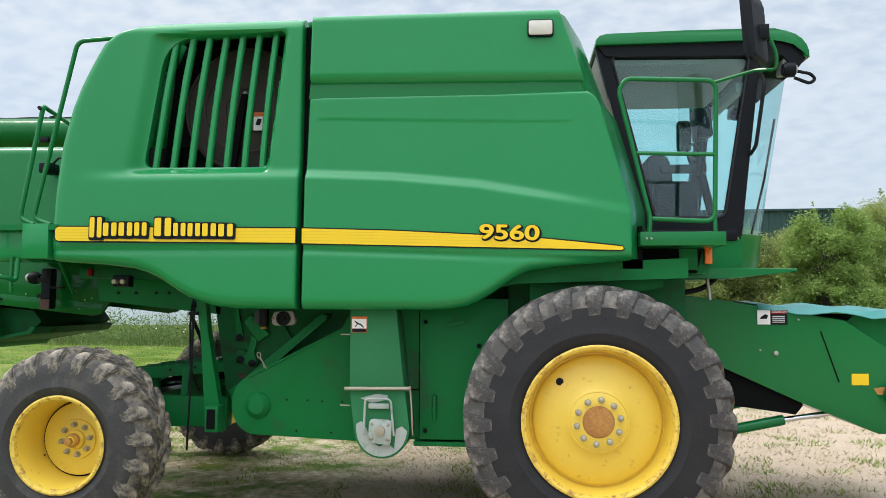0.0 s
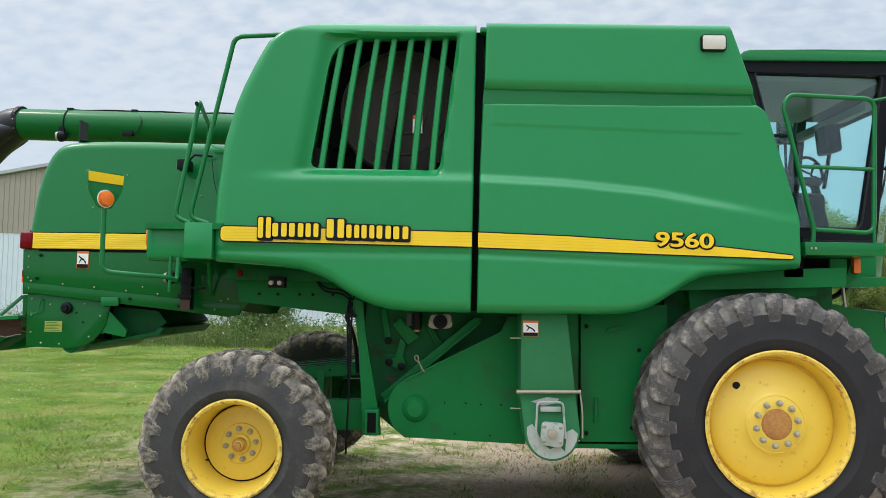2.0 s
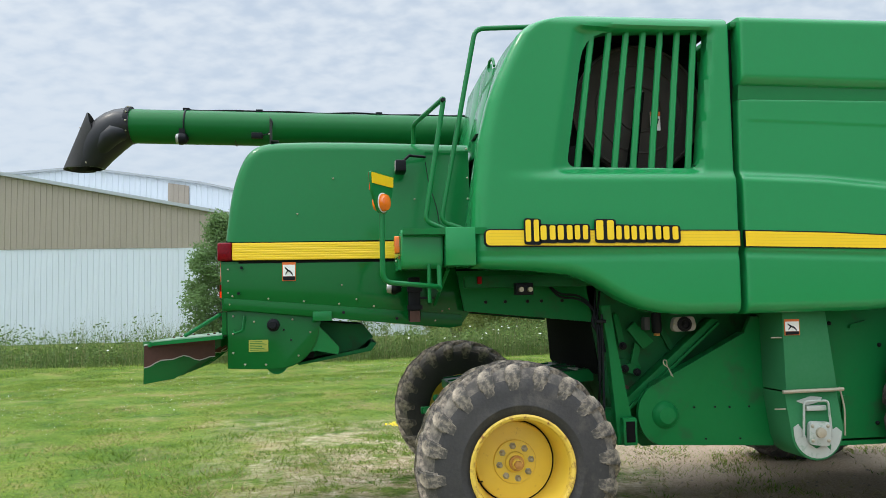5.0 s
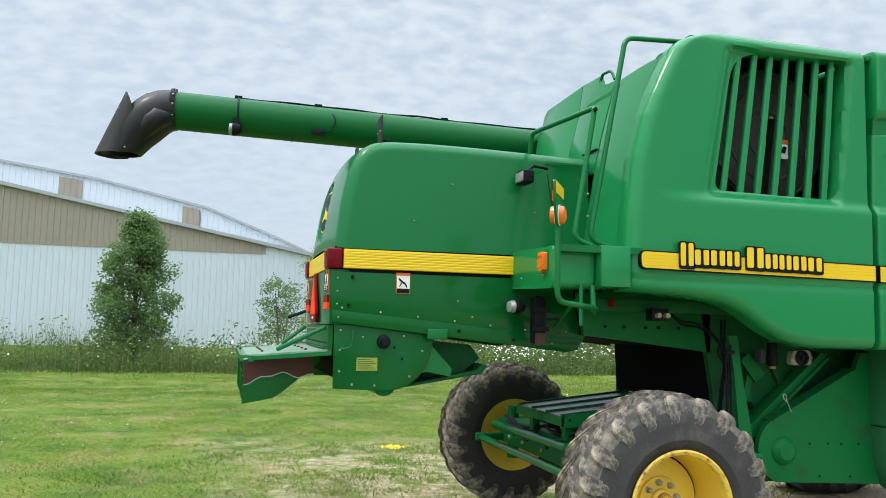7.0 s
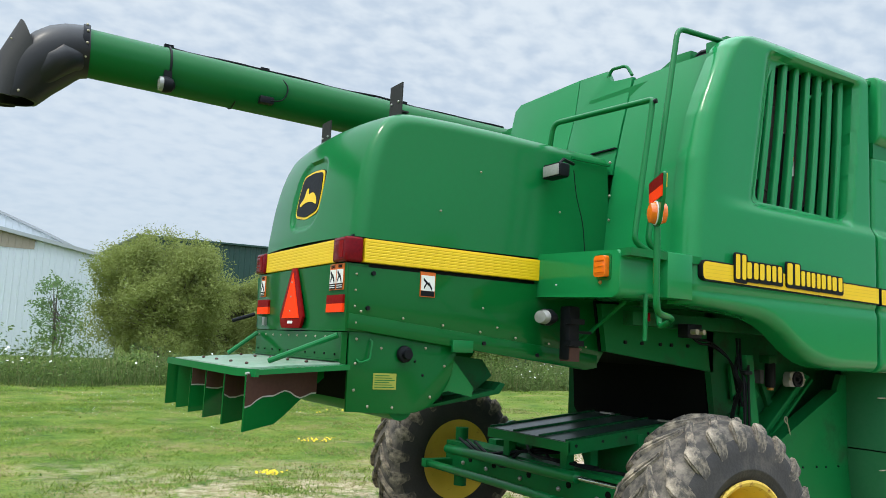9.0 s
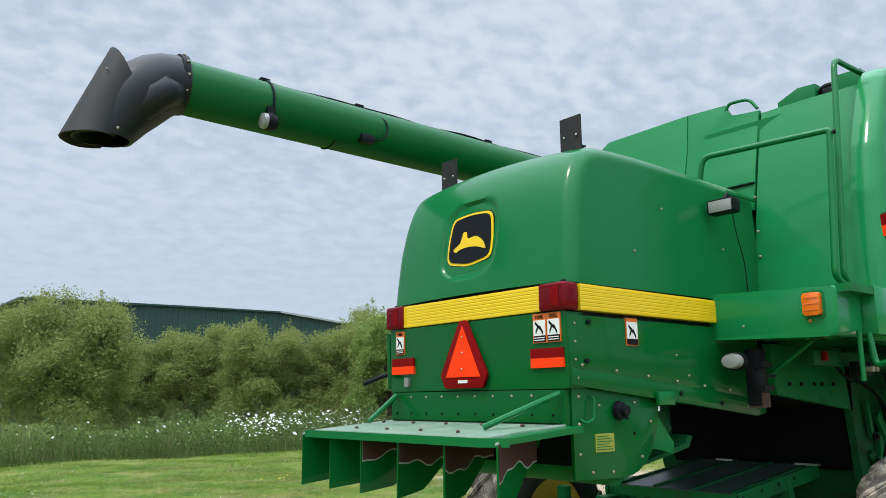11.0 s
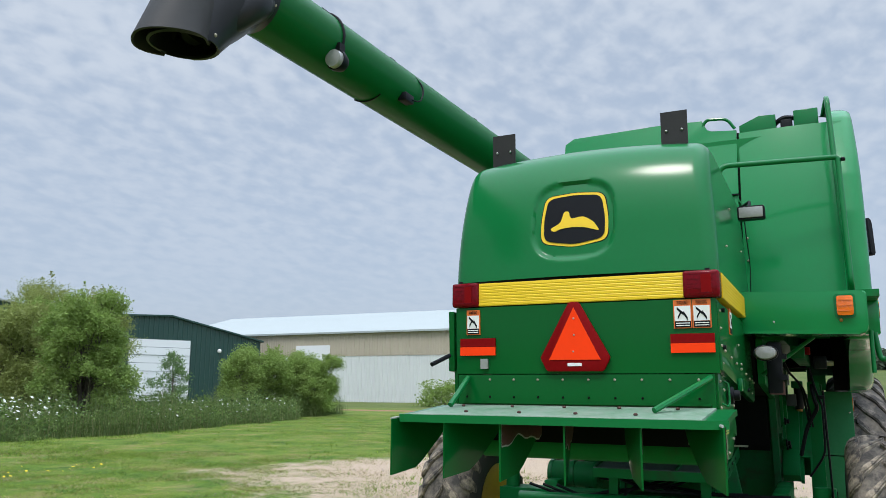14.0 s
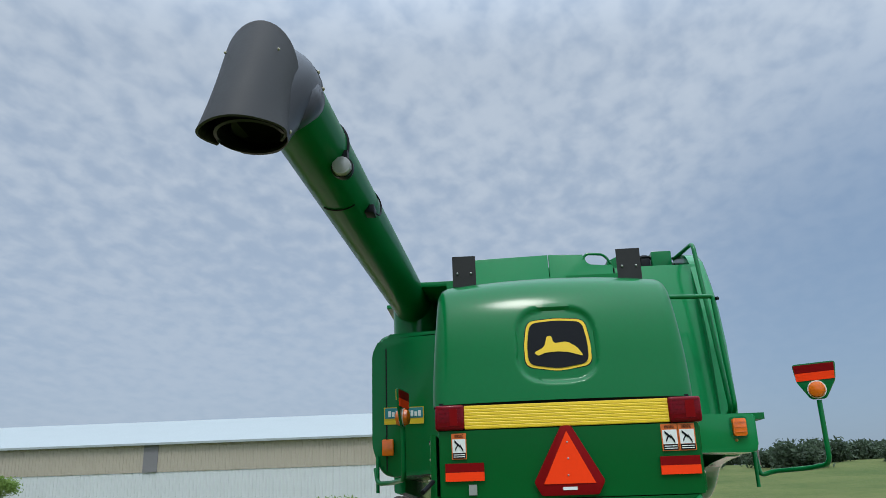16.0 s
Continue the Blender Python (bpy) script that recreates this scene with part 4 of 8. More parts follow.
def stones(n, x0, x1, y0, y1, r0, r1, name, label):
    """Loose stones lying on bare ground, as one mesh of small uneven lumps."""
    xs, ys = rng.uniform(x0, x1, n), rng.uniform(y0, y1, n)
    rr = r0 + (r1 - r0) * rng.uniform(0, 1, n) ** 3
    zs = np.array([ground_height(a, b) for a, b in zip(xs, ys)])
    unit = np.array([(1, 0, 0), (0.3, 0.9, 0), (-0.8, 0.5, 0), (-0.7, -0.6, 0), (0.35, -0.9, 0), (0.1, 0.05, 0.7)])
    turn = rng.uniform(0, 2 * math.pi, n)
    c, s = np.cos(turn)[:, None], np.sin(turn)[:, None]
    shape = unit[None] * rng.uniform(0.7, 1.3, (n, 6, 1))
    px = shape[:, :, 0] * c - shape[:, :, 1] * s
    py = shape[:, :, 0] * s + shape[:, :, 1] * c
    v = np.stack([xs[:, None] + px * rr[:, None], ys[:, None] + py * rr[:, None], zs[:, None] - 0.003 + shape[:, :, 2] * rr[:, None]], 2).reshape(-1, 3) * K
    base = np.arange(n)[:, None] * 6
    faces = np.concatenate([base + np.array([[k, (k + 1) % 5, 5]]) for k in range(5)])
    me = bpy.data.meshes.new(name)
    me.from_pydata(v.tolist(), [], faces.tolist())
    me.materials.append(STONE)
    return tagged(new(name, me), label, "stones", "", "stuff")


STONE = mat("loose_stones", (0.30, 0.25, 0.205), rough=0.9, tint=(0.20, 0.165, 0.135), scale=4, fine=60, amount=0.9, vary=0.35)
stones(9000, -1.5, 9.0, 2.2, 13.5, 0.004, 0.022, "loose_stones", "small tan stones scattered over the bare yard")
stones(2500, -4.5, 1.0, 3.0, 9.0, 0.004, 0.016, "loose_stones", "small tan stones on the trodden soil")


def strip(n, path, wide, hmin, hmax, w, material, name, label, lean=0.18):
    p = np.array(path)
    seg = rng.integers(0, len(p) - 1, n)
    t = rng.uniform(0, 1, n)[:, None]
    q = p[seg] + (p[seg + 1] - p[seg]) * t + np.stack([rng.normal(size=n) * 0.2, rng.uniform(0, wide, n)], 1)
    q[:, 1] += 1.3 * np.array([noise.noise(Vector((a * 0.35, 0.0, 31.0))) for a in q[:, 0]])
    h = rng.uniform(hmin, hmax, n) * np.clip(np.array([0.62 + 0.75 * noise.noise(Vector((a * 0.45, b * 0.45, 3))) + 0.5 * noise.noise(Vector((a * 1.7, b * 1.7, 8))) for a, b in q]), 0.18, 1.25)
    return blades(name, q[:, 0], q[:, 1], np.maximum(h, 0.15), rng.uniform(0.6, 1.4, n) * w, material, label, rng, lean)


EDGE = [(-40, 27.5), (-25, 26.0), (-10, 25.2), (0, 25.0), (8, 25.0), (15, 26.0), (24, 28.5), (30, 31.0)]
strip(40000, EDGE, 4.5, 0.25, 1.75, 0.018, WEED, "tall_weeds", "tall green weeds along the mown edge", 0.38)
strip(9000, EDGE, 5.5, 0.9, 1.9, 0.016, REED, "reeds", "dry reeds and seed heads behind the weeds", 0.08)


def undergrowth(n, path, wide, high, leaf, material, label):
    """Low leafy growth along a path, in uneven clumps, as one mesh of many leaves."""
    p = np.array(path)
    seg, t = rng.integers(0, len(p) - 1, n), rng.uniform(0, 1, n)[:, None]
    q = p[seg] + (p[seg + 1] - p[seg]) * t + np.stack([rng.normal(size=n) * 0.3, rng.uniform(0, wide, n)], 1)
    q[:, 1] += 1.3 * np.array([noise.noise(Vector((a * 0.35, 0.0, 31.0))) for a in q[:, 0]])
    lump = np.array([noise.noise(Vector((a * 0.9, b * 0.9, 17))) + 0.5 * noise.noise(Vector((a * 2.3, b * 2.3, 5))) for a, b in q])
    tall = high * np.clip(0.55 + 0.9 * lump, 0.12, 1.3)
    z = np.array([ground_height(a, b) for a, b in q]) + tall * rng.uniform(0, 1, n) ** 0.7
    me = quads("undergrowth", np.column_stack([q, z]), leaf * rng.uniform(0.5, 1.4, n), rng, 2.0)
    me.materials.append(material)
    return tagged(new("undergrowth", me), label, "weeds", "", "stuff")


undergrowth(46000, EDGE, 3.8, 1.25, 0.055, LEAF_WEED, "leafy green weeds along the mown edge")
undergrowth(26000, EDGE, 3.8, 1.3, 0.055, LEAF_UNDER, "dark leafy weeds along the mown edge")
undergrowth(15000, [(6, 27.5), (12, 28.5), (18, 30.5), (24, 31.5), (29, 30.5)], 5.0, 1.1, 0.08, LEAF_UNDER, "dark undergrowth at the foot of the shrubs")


def flowers(n, path, wide, zmin, zmax, r, material, name, label, patchy=True, sway=0.0):
    p = np.array(path)
    seg = rng.integers(0, len(p) - 1, n)
    t = rng.uniform(0, 1, n)[:, None]
    q = p[seg] + (p[seg + 1] - p[seg]) * t + np.stack([rng.normal(size=n) * min(0.3, 0.35 * wide), rng.uniform(0, wide, n)], 1)
    q[:, 1] += sway * np.array([noise.noise(Vector((a * 0.35, 0.0, 31.0))) for a in q[:, 0]])
    vs, fs = [], []
    for a, b in q:
        if patchy and noise.noise(Vector((a * 0.35, b * 0.35, 9))) + rng.uniform(-0.3, 0.3) < 0:
            continue
        z = ground_height(a, b) + rng.uniform(zmin, zmax)
        rr = r * rng.uniform(0.6, 1.3)
        k0 = len(vs)
        vs.append((a * K, b * K, (z + rr * 0.35) * K))
        tiltx, tilty = rng.normal() * 0.3, rng.normal() * 0.3 - 0.35
        for k in range(7):
            th = 2 * math.pi * k / 7
            vs.append(((a + rr * math.cos(th)) * K, (b + rr * math.sin(th)) * K, (z + rr * (tiltx * math.cos(th) + tilty * -math.sin(th))) * K))
        fs += [(k0, k0 + 1 + k, k0 + 1 + (k + 1) % 7) for k in range(7)]
    me = bpy.data.meshes.new(name)
    me.from_pydata(vs, [], fs)
    me.materials.append(material)
    return tagged(new(name, me), label, "flowers", "", "stuff")


flowers(800, EDGE, 2.2, 0.45, 1.0, 0.032, UMBEL, "white_umbel_flowers", "white umbel flowers among the weeds", sway=1.3)
flowers(150, [(3.5, 26.0), (6, 26.4), (9, 26.8)], 1.8, 0.6, 1.15, 0.042, UMBEL, "white_umbel_flowers", "dense white umbel flowers before the shrubs", False)
flowers(110, [(2.9, 24.2), (4.6, 24.6)], 1.4, 0.5, 1.0, 0.03, UMBEL, "white_umbel_flowers", "white umbel flowers at the lawn's edge", False)
flowers(2600, [(-12, 9), (-6, 12), (0, 17)], 9.0, 0.02, 0.05, 0.0065, UMBEL, "clover_heads", "tiny white clover heads in the lawn")
flowers(45, [(-3.38, 10.58), (-3.30, 10.58)], 0.2, 0.03, 0.07, 0.014, BUTTER, "yellow_flowers", "small patch of yellow flowers in the lawn", False)
flowers(40, [(-1.75, 13.2), (-1.4, 13.25)], 0.3, 0.03, 0.07, 0.014, BUTTER, "yellow_flowers", "small yellow flowers in the lawn", False)
flowers(50, [(-0.5, 16.5), (2.5, 17.6)], 1.6, 0.04, 0.08, 0.02, BUTTER, "yellow_flowers", "scattered yellow flowers in the lawn")

# ---- the combine harvester ----
combine = thing("combine_harvester", (-2.0, MID, 0.0), "green combine harvester with yellow rims, parked on grass and gravel", "combine harvester")


def clustered(n, length, ends):
    """Parameters 0..1 with close steps within a rounded edge at both ends."""
    lead = [e / length for e in ends]
    inner = np.linspace(lead[-1], 1 - lead[-1], n)
    return lead[:-1] + list(inner) + [1 - e for e in lead[:-1]][::-1]


def shell(xl, xr, zb, zt, depth, back, nu=40, nv=36, ends=(0.0, 0.003, 0.008, 0.016, 0.03, 0.05), round_left=0.05, round_right=0.018, round_top=0.06, mirror=False):
    """A moulded side panel: outline by xl(z), xr(z), zb(x), zt(x), relief by depth(x, z), closed behind at the plane back."""
    bm = bm_new()
    us, vs = clustered(nu, 1.8, ends), clustered(nv, 1.6, ends)
    front, rear = [], []
    for v in vs:
        rf, rb = [], []
        for u in us:
            x, z = -1.0, 2.4
            for _ in range(12):
                z = zb(x) + (zt(x) - zb(x)) * v
                x = xl(z) + (xr(z) - xl(z)) * u
            y = 5.04 + depth(x, z)
            for d, r in ((x - xl(z), round_left), (xr(z) - x, round_right), (z - zb(x), 0.07), (zt(x) - z, round_top)):
                if d < r:
                    y += r - math.sqrt(max(0.0, r * r - (r - max(d, 0)) ** 2))
            yb = max(back, y + 0.03)
            if mirror:
                y, yb = 2 * MID - y, 2 * MID - yb
            rf.append(bm.verts.new((x, y, z)))
            rb.append(bm.verts.new((x, yb, z)))
        front.append(rf)
        rear.append(rb)
    nr, nc = len(vs), len(us)
    for i in range(nr - 1):
        for j in range(nc - 1):
            bm.faces.new((front[i][j], front[i][j + 1], front[i + 1][j + 1], front[i + 1][j]))
            bm.faces.new((rear[i][j], rear[i + 1][j], rear[i + 1][j + 1], rear[i][j + 1]))
    rim = [(i, 0) for i in range(nr)] + [(nr - 1, j) for j in range(1, nc)] + [(i, nc - 1) for i in range(nr - 2, -1, -1)] + [(0, j) for j in range(nc - 2, 0, -1)]
    for a, b in zip(rim, rim[1:] + rim[:1]):
        bm.faces.new((front[a[0]][a[1]], front[b[0]][b[1]], rear[b[0]][b[1]], rear[a[0]][a[1]]))
    return bm


def carve(bm, cutter):
    """bm with the solid cutter taken out of it."""
    bmesh.ops.recalc_face_normals(bm, faces=bm.faces)
    bmesh.ops.recalc_face_normals(cutter, faces=cutter.faces)
    ma, mb = bpy.data.meshes.new("carve_body"), bpy.data.meshes.new("carve_tool")
    bm.to_mesh(ma), cutter.to_mesh(mb)
    bm.free(), cutter.free()
    oa, ob = new("carve_body", ma), new("carve_tool", mb)
    mod = oa.modifiers.new("cut", "BOOLEAN")
    mod.operation, mod.object, mod.solver = "DIFFERENCE", ob, "EXACT"
    bpy.context.view_layer.update()
    me = bpy.data.meshes.new_from_object(oa.evaluated_get(bpy.context.evaluated_depsgraph_get()))
    out = bm_new()
    out.from_mesh(me)
    for o in (oa, ob):
        bpy.data.objects.remove(o)
    for m in (ma, mb, me):
        bpy.data.meshes.remove(m)
    return out


REAR_EDGE = [(1.40, -3.17), (1.77, -3.18), (2.01, -3.18), (2.23, -3.17), (2.57, -3.13), (2.84, -3.06), (2.97, -3.01), (3.10, -2.95), (3.20, -2.90), (3.28, -2.855),
             (3.34, -2.79), (3.37, -2.735), (3.395, -2.665), (3.412, -2.57), (3.428, -2.45)]
REAR_BELLY = [(-3.2, 1.77), (-2.8, 1.745), (-2.58, 1.72), (-2.48, 1.69), (-2.39, 1.65), (-2.25, 1.56), (-2.17, 1.52), (-2.1, 1.49), (-1.98, 1.463), (-1.84, 1.45), (-1.44, 1.447)]
FRONT_BELLY = [(-1.42, 1.445), (-0.55, 1.448), (-0.43, 1.455), (-0.33, 1.47), (-0.25, 1.50), (-0.16, 1.55), (-0.03, 1.64), (0.03, 1.675), (0.09, 1.70), (0.2, 1.72), (0.34, 1.735), (0.74, 1.77)]
CREASE = [(-3.2, 2.36), (-1.4, 2.36), (-0.81, 2.335), (-0.24, 2.28), (0.32, 2.18), (0.74, 2.10)]
GRILLE = [(-2.405, 3.312), (-1.555, 3.335), (-1.665, 2.405), (-2.55, 2.415)]


def inside_grille(x, z):
    """How deep (x, z) lies in the grille's recess: 0 at its rim, 1 at the slots."""
    left = -2.515 + (z - 2.44) * (0.155 / 0.87)
    right = -1.68 + (z - 2.42) * (0.12 / 0.93)
    a, b = min((x - left + 0.15) / 0.13, (right - x + 0.04) / 0.045), min((z - 2.43 + 0.075) / 0.06, (3.330 - z + 0.012) / 0.03)
    return 1 - math.hypot(max(0.0, 1 - a), max(0.0, 1 - b))


def rear_relief(x, z):
    c = interp(x, CREASE)
    up = smooth01((z - c + 0.05) / 0.085)
    y = 0.034 * up * smooth01((x + 3.05) / 0.5)
    y += 0.052 * smooth01(inside_grille(x, z))
    y += 0.010 * (1 - smooth01((z - 1.845) / 0.02)) - 0.012 * (1 - smooth01((z - 1.80) / 0.04))
    return y + 0.03 * ((x + 1.44) / 1.74) ** 2 * 0.6


def front_relief(x, z):
    c = interp(x, CREASE)
    fade = 1 - 0.75 * smooth01((x + 0.2) / 0.9)
    y = 0.045 * fade * smooth01((z - c + 0.05) / 0.08)
    y += -0.004 * smooth01((z - (2.715 - 0.03 * (x + 1.31))) / 0.012) * smooth01((x + 1.33) / 0.03) * smooth01((0.38 - x) / 0.05)
    low = 1.86 - 0.036 * (x + 1.4)
    y += 0.010 * (1 - smooth01((z - low + 0.015) / 0.02)) - 0.012 * (1 - smooth01((z - low + 0.06) / 0.04))
    return y


# right-hand rear panel with the engine grille
bm = shell(lambda z: interp(z, REAR_EDGE), lambda z: interp(z, [(1.45, -1.445), (2.37, -1.435), (3.41, -1.425)]), lambda x: interp(x, REAR_BELLY), lambda x: 3.428,
           rear_relief, 5.20, nu=74, nv=100, round_left=0.085, round_top=0.09)
bm = carve(bm, prism(bm_new(), rounded(GRILLE, [0.20, 0.03, 0.06, 0.07]), "y", 4.8, 5.6))
rear_panel = part("rear_side_panel", bm, PLASTIC, combine, "moulded green side panel with slanted grille opening")
for i in range(7):
    f = i / 6
    xb, xt = -2.478 + f * 0.757, -2.335 + f * 0.706
    bm = bm_new()
    rows = []
    for s in np.linspace(0, 1, 9):
        c = Vector((xb + (xt - xb) * s - 0.006 * math.sin(math.pi * s), 5.140 - 0.010 * math.sin(math.pi * s), 2.375 + (0.985 + 0.02 * f) * s))
        rows.append([bm.verts.new(c + Vector((u, v, 0))) for u, v in ((-0.013, 0.0), (0.013, 0.0), (0.021, 0.007), (0.023, 0.016), (0.015, 0.055), (-0.006, 0.055), (-0.023, 0.016), (-0.021, 0.007))])
    for a, b in zip(rows, rows[1:]):
        for k in range(8):
            bm.faces.new((a[k], a[(k + 1) % 8], b[(k + 1) % 8], b[k]))
    bm.faces.new(rows[0])
    bm.faces.new(rows[-1][::-1])
    part("grille_slat", bm, PLASTIC, rear_panel)
bm = bm_new()
lathe(bm, [(0.02, 0), (0.44, 0.0), (0.46, 0.015), (0.46, 0.06)], (-1.93, 5.42, 2.88), 64)
for r in (0.15, 0.30, 0.43):
    lathe(bm, [(r, -0.001), (r + 0.004, -0.010), (r + 0.016, -0.010), (r + 0.02, -0.001)], (-1.93, 5.42, 2.88), 48, closed=True)
screen = part("rotary_screen", bm, SCREEN, rear_panel, "dusty black rotary radiator screen")
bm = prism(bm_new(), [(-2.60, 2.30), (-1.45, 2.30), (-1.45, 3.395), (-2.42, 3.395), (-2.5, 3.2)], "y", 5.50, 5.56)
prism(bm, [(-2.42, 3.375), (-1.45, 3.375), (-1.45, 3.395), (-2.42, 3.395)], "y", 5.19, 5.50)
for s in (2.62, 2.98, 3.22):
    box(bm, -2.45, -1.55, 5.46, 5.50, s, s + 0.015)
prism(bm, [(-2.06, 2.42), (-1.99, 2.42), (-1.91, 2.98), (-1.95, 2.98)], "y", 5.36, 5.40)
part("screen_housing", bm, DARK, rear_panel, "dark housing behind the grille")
bm = box(bm_new(), -2.53, -2.43, 5.16, 5.50, 2.42, 2.56, 0.01)
part("hose_clamp", bm, DARK, rear_panel)
gs = part("grille_sign", box(bm_new(), -1.865, -1.795, 5.385, 5.395, 2.72, 2.85), WHITE, rear_panel, "small white and orange warning label")
part("sign_header", box(bm_new(), -1.865, -1.795, 5.381, 5.386, 2.82, 2.85), ORANGE, gs)
part("sign_mark", prism(bm_new(), [(-1.85, 2.76), (-1.82, 2.755), (-1.805, 2.80), (-1.835, 2.805)], "y", 5.380, 5.386), BLACK, gs)
ball(bm := bm_new(), (-1.93, 5.385, 2.99), 0.018)
part("screen_bolt", bm, STEEL, rear_panel)

# right-hand front panel: main, recessed strip, top cap, corner
FRONT_EDGE = [(1.40, 0.74), (1.77, 0.74), (2.12, 0.735), (2.77, 0.55), (2.83, 0.52), (2.87, 0.47)]
bm = shell(lambda z: interp(z, [(1.445, -1.405), (2.37, -1.395), (2.87, -1.378)]), lambda z: interp(z, FRONT_EDGE), lambda x: interp(x, FRONT_BELLY), lambda x: 2.872,
           front_relief, 5.20, nu=84, nv=130, round_left=0.018, round_top=0.022)
front_panel = part("front_side_panel", bm, PLASTIC, combine, "moulded green side panel with a flowing crease")
bm = prism(bm_new(), [(-1.38, 2.86), (0.47, 2.86), (0.44, 2.97), (-1.37, 2.97)], "y", 5.085, 5.2)
part("recessed_strip", bm, GREEN, front_panel)
bm = shell(lambda z: interp(z, [(2.9, -1.372), (3.422, -1.358)]), lambda z: interp(z, [(2.93, 0.455), (3.422, 0.285)]), lambda x: 2.952 - 0.012 * (x + 1.37), lambda x: 3.422,
           lambda x, z: 0.0, 5.20, nu=20, nv=24, round_left=0.018, round_top=0.05)
cap_panel = part("top_side_panel", bm, PLASTIC, combine)
bm = bm_new()
edge = [(3.40, 0.285), (2.95, 0.435), (2.87, 0.465), (2.77, 0.54), (2.12, 0.725), (1.78, 0.73)]
rows = [(bm.verts.new((x, 5.075, z)), bm.verts.new((x + 0.05, 5.16, z)), bm.verts.new((x + 0.19, 5.66, z + (0.03 if z < 3 else 0)))) for z, x in edge]
for a, b in zip(rows, rows[1:]):
    for k in (0, 1):
        bm.faces.new((a[k], a[k + 1], b[k + 1], b[k]))
thicken(bm, 0.02)
part("front_corner_panel", bm, GREEN, combine, "glossy green corner panel behind the cab")
bm = prism(bm_new(), rounded([(0.082, 3.225), (0.25, 3.225), (0.25, 3.335), (0.082, 3.335)], 0.02), "y", 5.015, 5.06, 0.006)
side_lamp = part("side_lamp", bm, BLACK, cap_panel, "cream-lensed side lamp")
bm = prism(bm_new(), rounded([(0.090, 3.233), (0.242, 3.233), (0.242, 3.327), (0.090, 3.327)], 0.015), "y", 5.008, 5.03, 0.004)
part("lens", bm, CREAM, side_lamp)


# stripe with its black edge, ribs, lettering drawn as plain bars
def stripe(name, outline, y, parent, x0, x1, top, bottom):
    c = Vector((sum(p[0] for p in outline) / len(outline), sum(p[1] for p in outline) / len(outline)))
    grown = []
    for i, p in enumerate(outline):
        a, b = Vector(outline[i - 1]), Vector(outline[(i + 1) % len(outline)])
        t = (b - a).normalized()
        nrm = Vector((t.y, -t.x))
        if nrm.dot(Vector(p) - c) < 0:
            nrm = -nrm
        grown.append(tuple(Vector(p) + nrm * 0.008))
    part("stripe_edge", prism(bm_new(), grown, "y", y - 0.001, y + 0.03), BLACK, parent)
    ob = part(name, prism(bm_new(), outline, "y", y - 0.003, y + 0.03), YELLOW, parent, "yellow decal stripe with fine ribs")
    return ob


REAR_STRIPE = rounded([(-3.11, 1.905), (-1.445, 1.885), (-1.445, 1.98), (-3.11, 2.0)], [0.03, 0.001, 0.001, 0.03])
FRONT_STRIPE = [(-1.402, 1.98), (-1.402, 1.882), (0.672, 1.832), (0.682, 1.84), (0.676, 1.855), (0.2, 1.905), (-0.2, 1.93), (-0.8, 1.962)]
stripe_r = stripe("stripe", REAR_STRIPE, 5.03, rear_panel, -3.11, -1.445, 2.0, 1.9)
stripe_f = stripe("stripe", FRONT_STRIPE, 5.034, front_panel, -1.4, 0.68, 1.98, 1.88)
RIB = mat("stripe_rib", (0.70, 0.45, 0.005), rough=0.45)
for k in range(4):
    z = 1.918 + k * 0.02
    part("rib", box(bm_new(), -3.09, -1.447, 5.0262, 5.0300, z, z + 0.003), RIB, stripe_r)
    bm = bm_new()
    prism(bm, [(-1.40, z - 0.018), (0.2 - 0.2 * k, z - 0.056 + 0.004 * k), (0.2 - 0.2 * k, z - 0.053 + 0.004 * k), (-1.40, z - 0.015)], "y", 5.0302, 5.034)
    part("rib", bm, RIB, stripe_f)
LETTERS = [(-2.86, 0.085, 1.925, 2.062), (-2.765, 0.095, 1.935, 2.025), (-2.655, 0.095, 1.935, 2.025), (-2.545, 0.085, 1.935, 2.025),
           (-2.405, 0.115, 1.932, 2.055), (-2.275, 0.085, 1.932, 2.02), (-2.175, 0.085, 1.93, 2.018), (-2.075, 0.095, 1.93, 2.016), (-1.965, 0.1, 1.928, 2.012)]
for x, w, z0, z1 in LETTERS:
    out = [(x - 0.008, z0 - 0.018), (x + w + 0.016, z0 - 0.022), (x + w + 0.016, z1 + 0.006), (x - 0.008, z1 + 0.010)]
    part("letter_shadow", prism(bm_new(), rounded(out, 0.02), "y", 5.018, 5.03), BLACK, rear_panel)
    for u0, u1 in ((0.0, 0.40), (0.62, 1.0)):
        bar = [(x + u0 * w, z0), (x + u1 * w, z0), (x + u1 * w, z1), (x + u0 * w, z1)]
        part("letter_bar", prism(bm_new(), rounded(bar, 0.012), "y", 5.015, 5.0285), YELLOW, rear_panel)
NUMBER = Matrix.Translation((-0.040, 5.0255, 1.942)) @ Matrix.Rotation(radians(1.5), 4, "Y") @ FACE_RIGHT
words("9560", 0.132, BLACK, Matrix.Translation((0.004, 0.002, -0.004)) @ NUMBER, front_panel, "number_outline", width=0.405, bold=0.011)
words("9560", 0.132, YELLOW, Matrix.Translation((0, -0.006, 0)) @ NUMBER, front_panel, "number_lettering", width=0.385, bold=0.0035)

# hidden body: grain tank, engine bay and roof that close the machine
bm = prism(bm_new(), [(-3.05, 2.0), (-2.9, 3.2), (0.3, 3.36), (0.62, 2.8), (0.8, 1.8), (-3.0, 1.78)], "y", 5.58, 7.12)
part("body_core", bm, CHASSIS, combine)
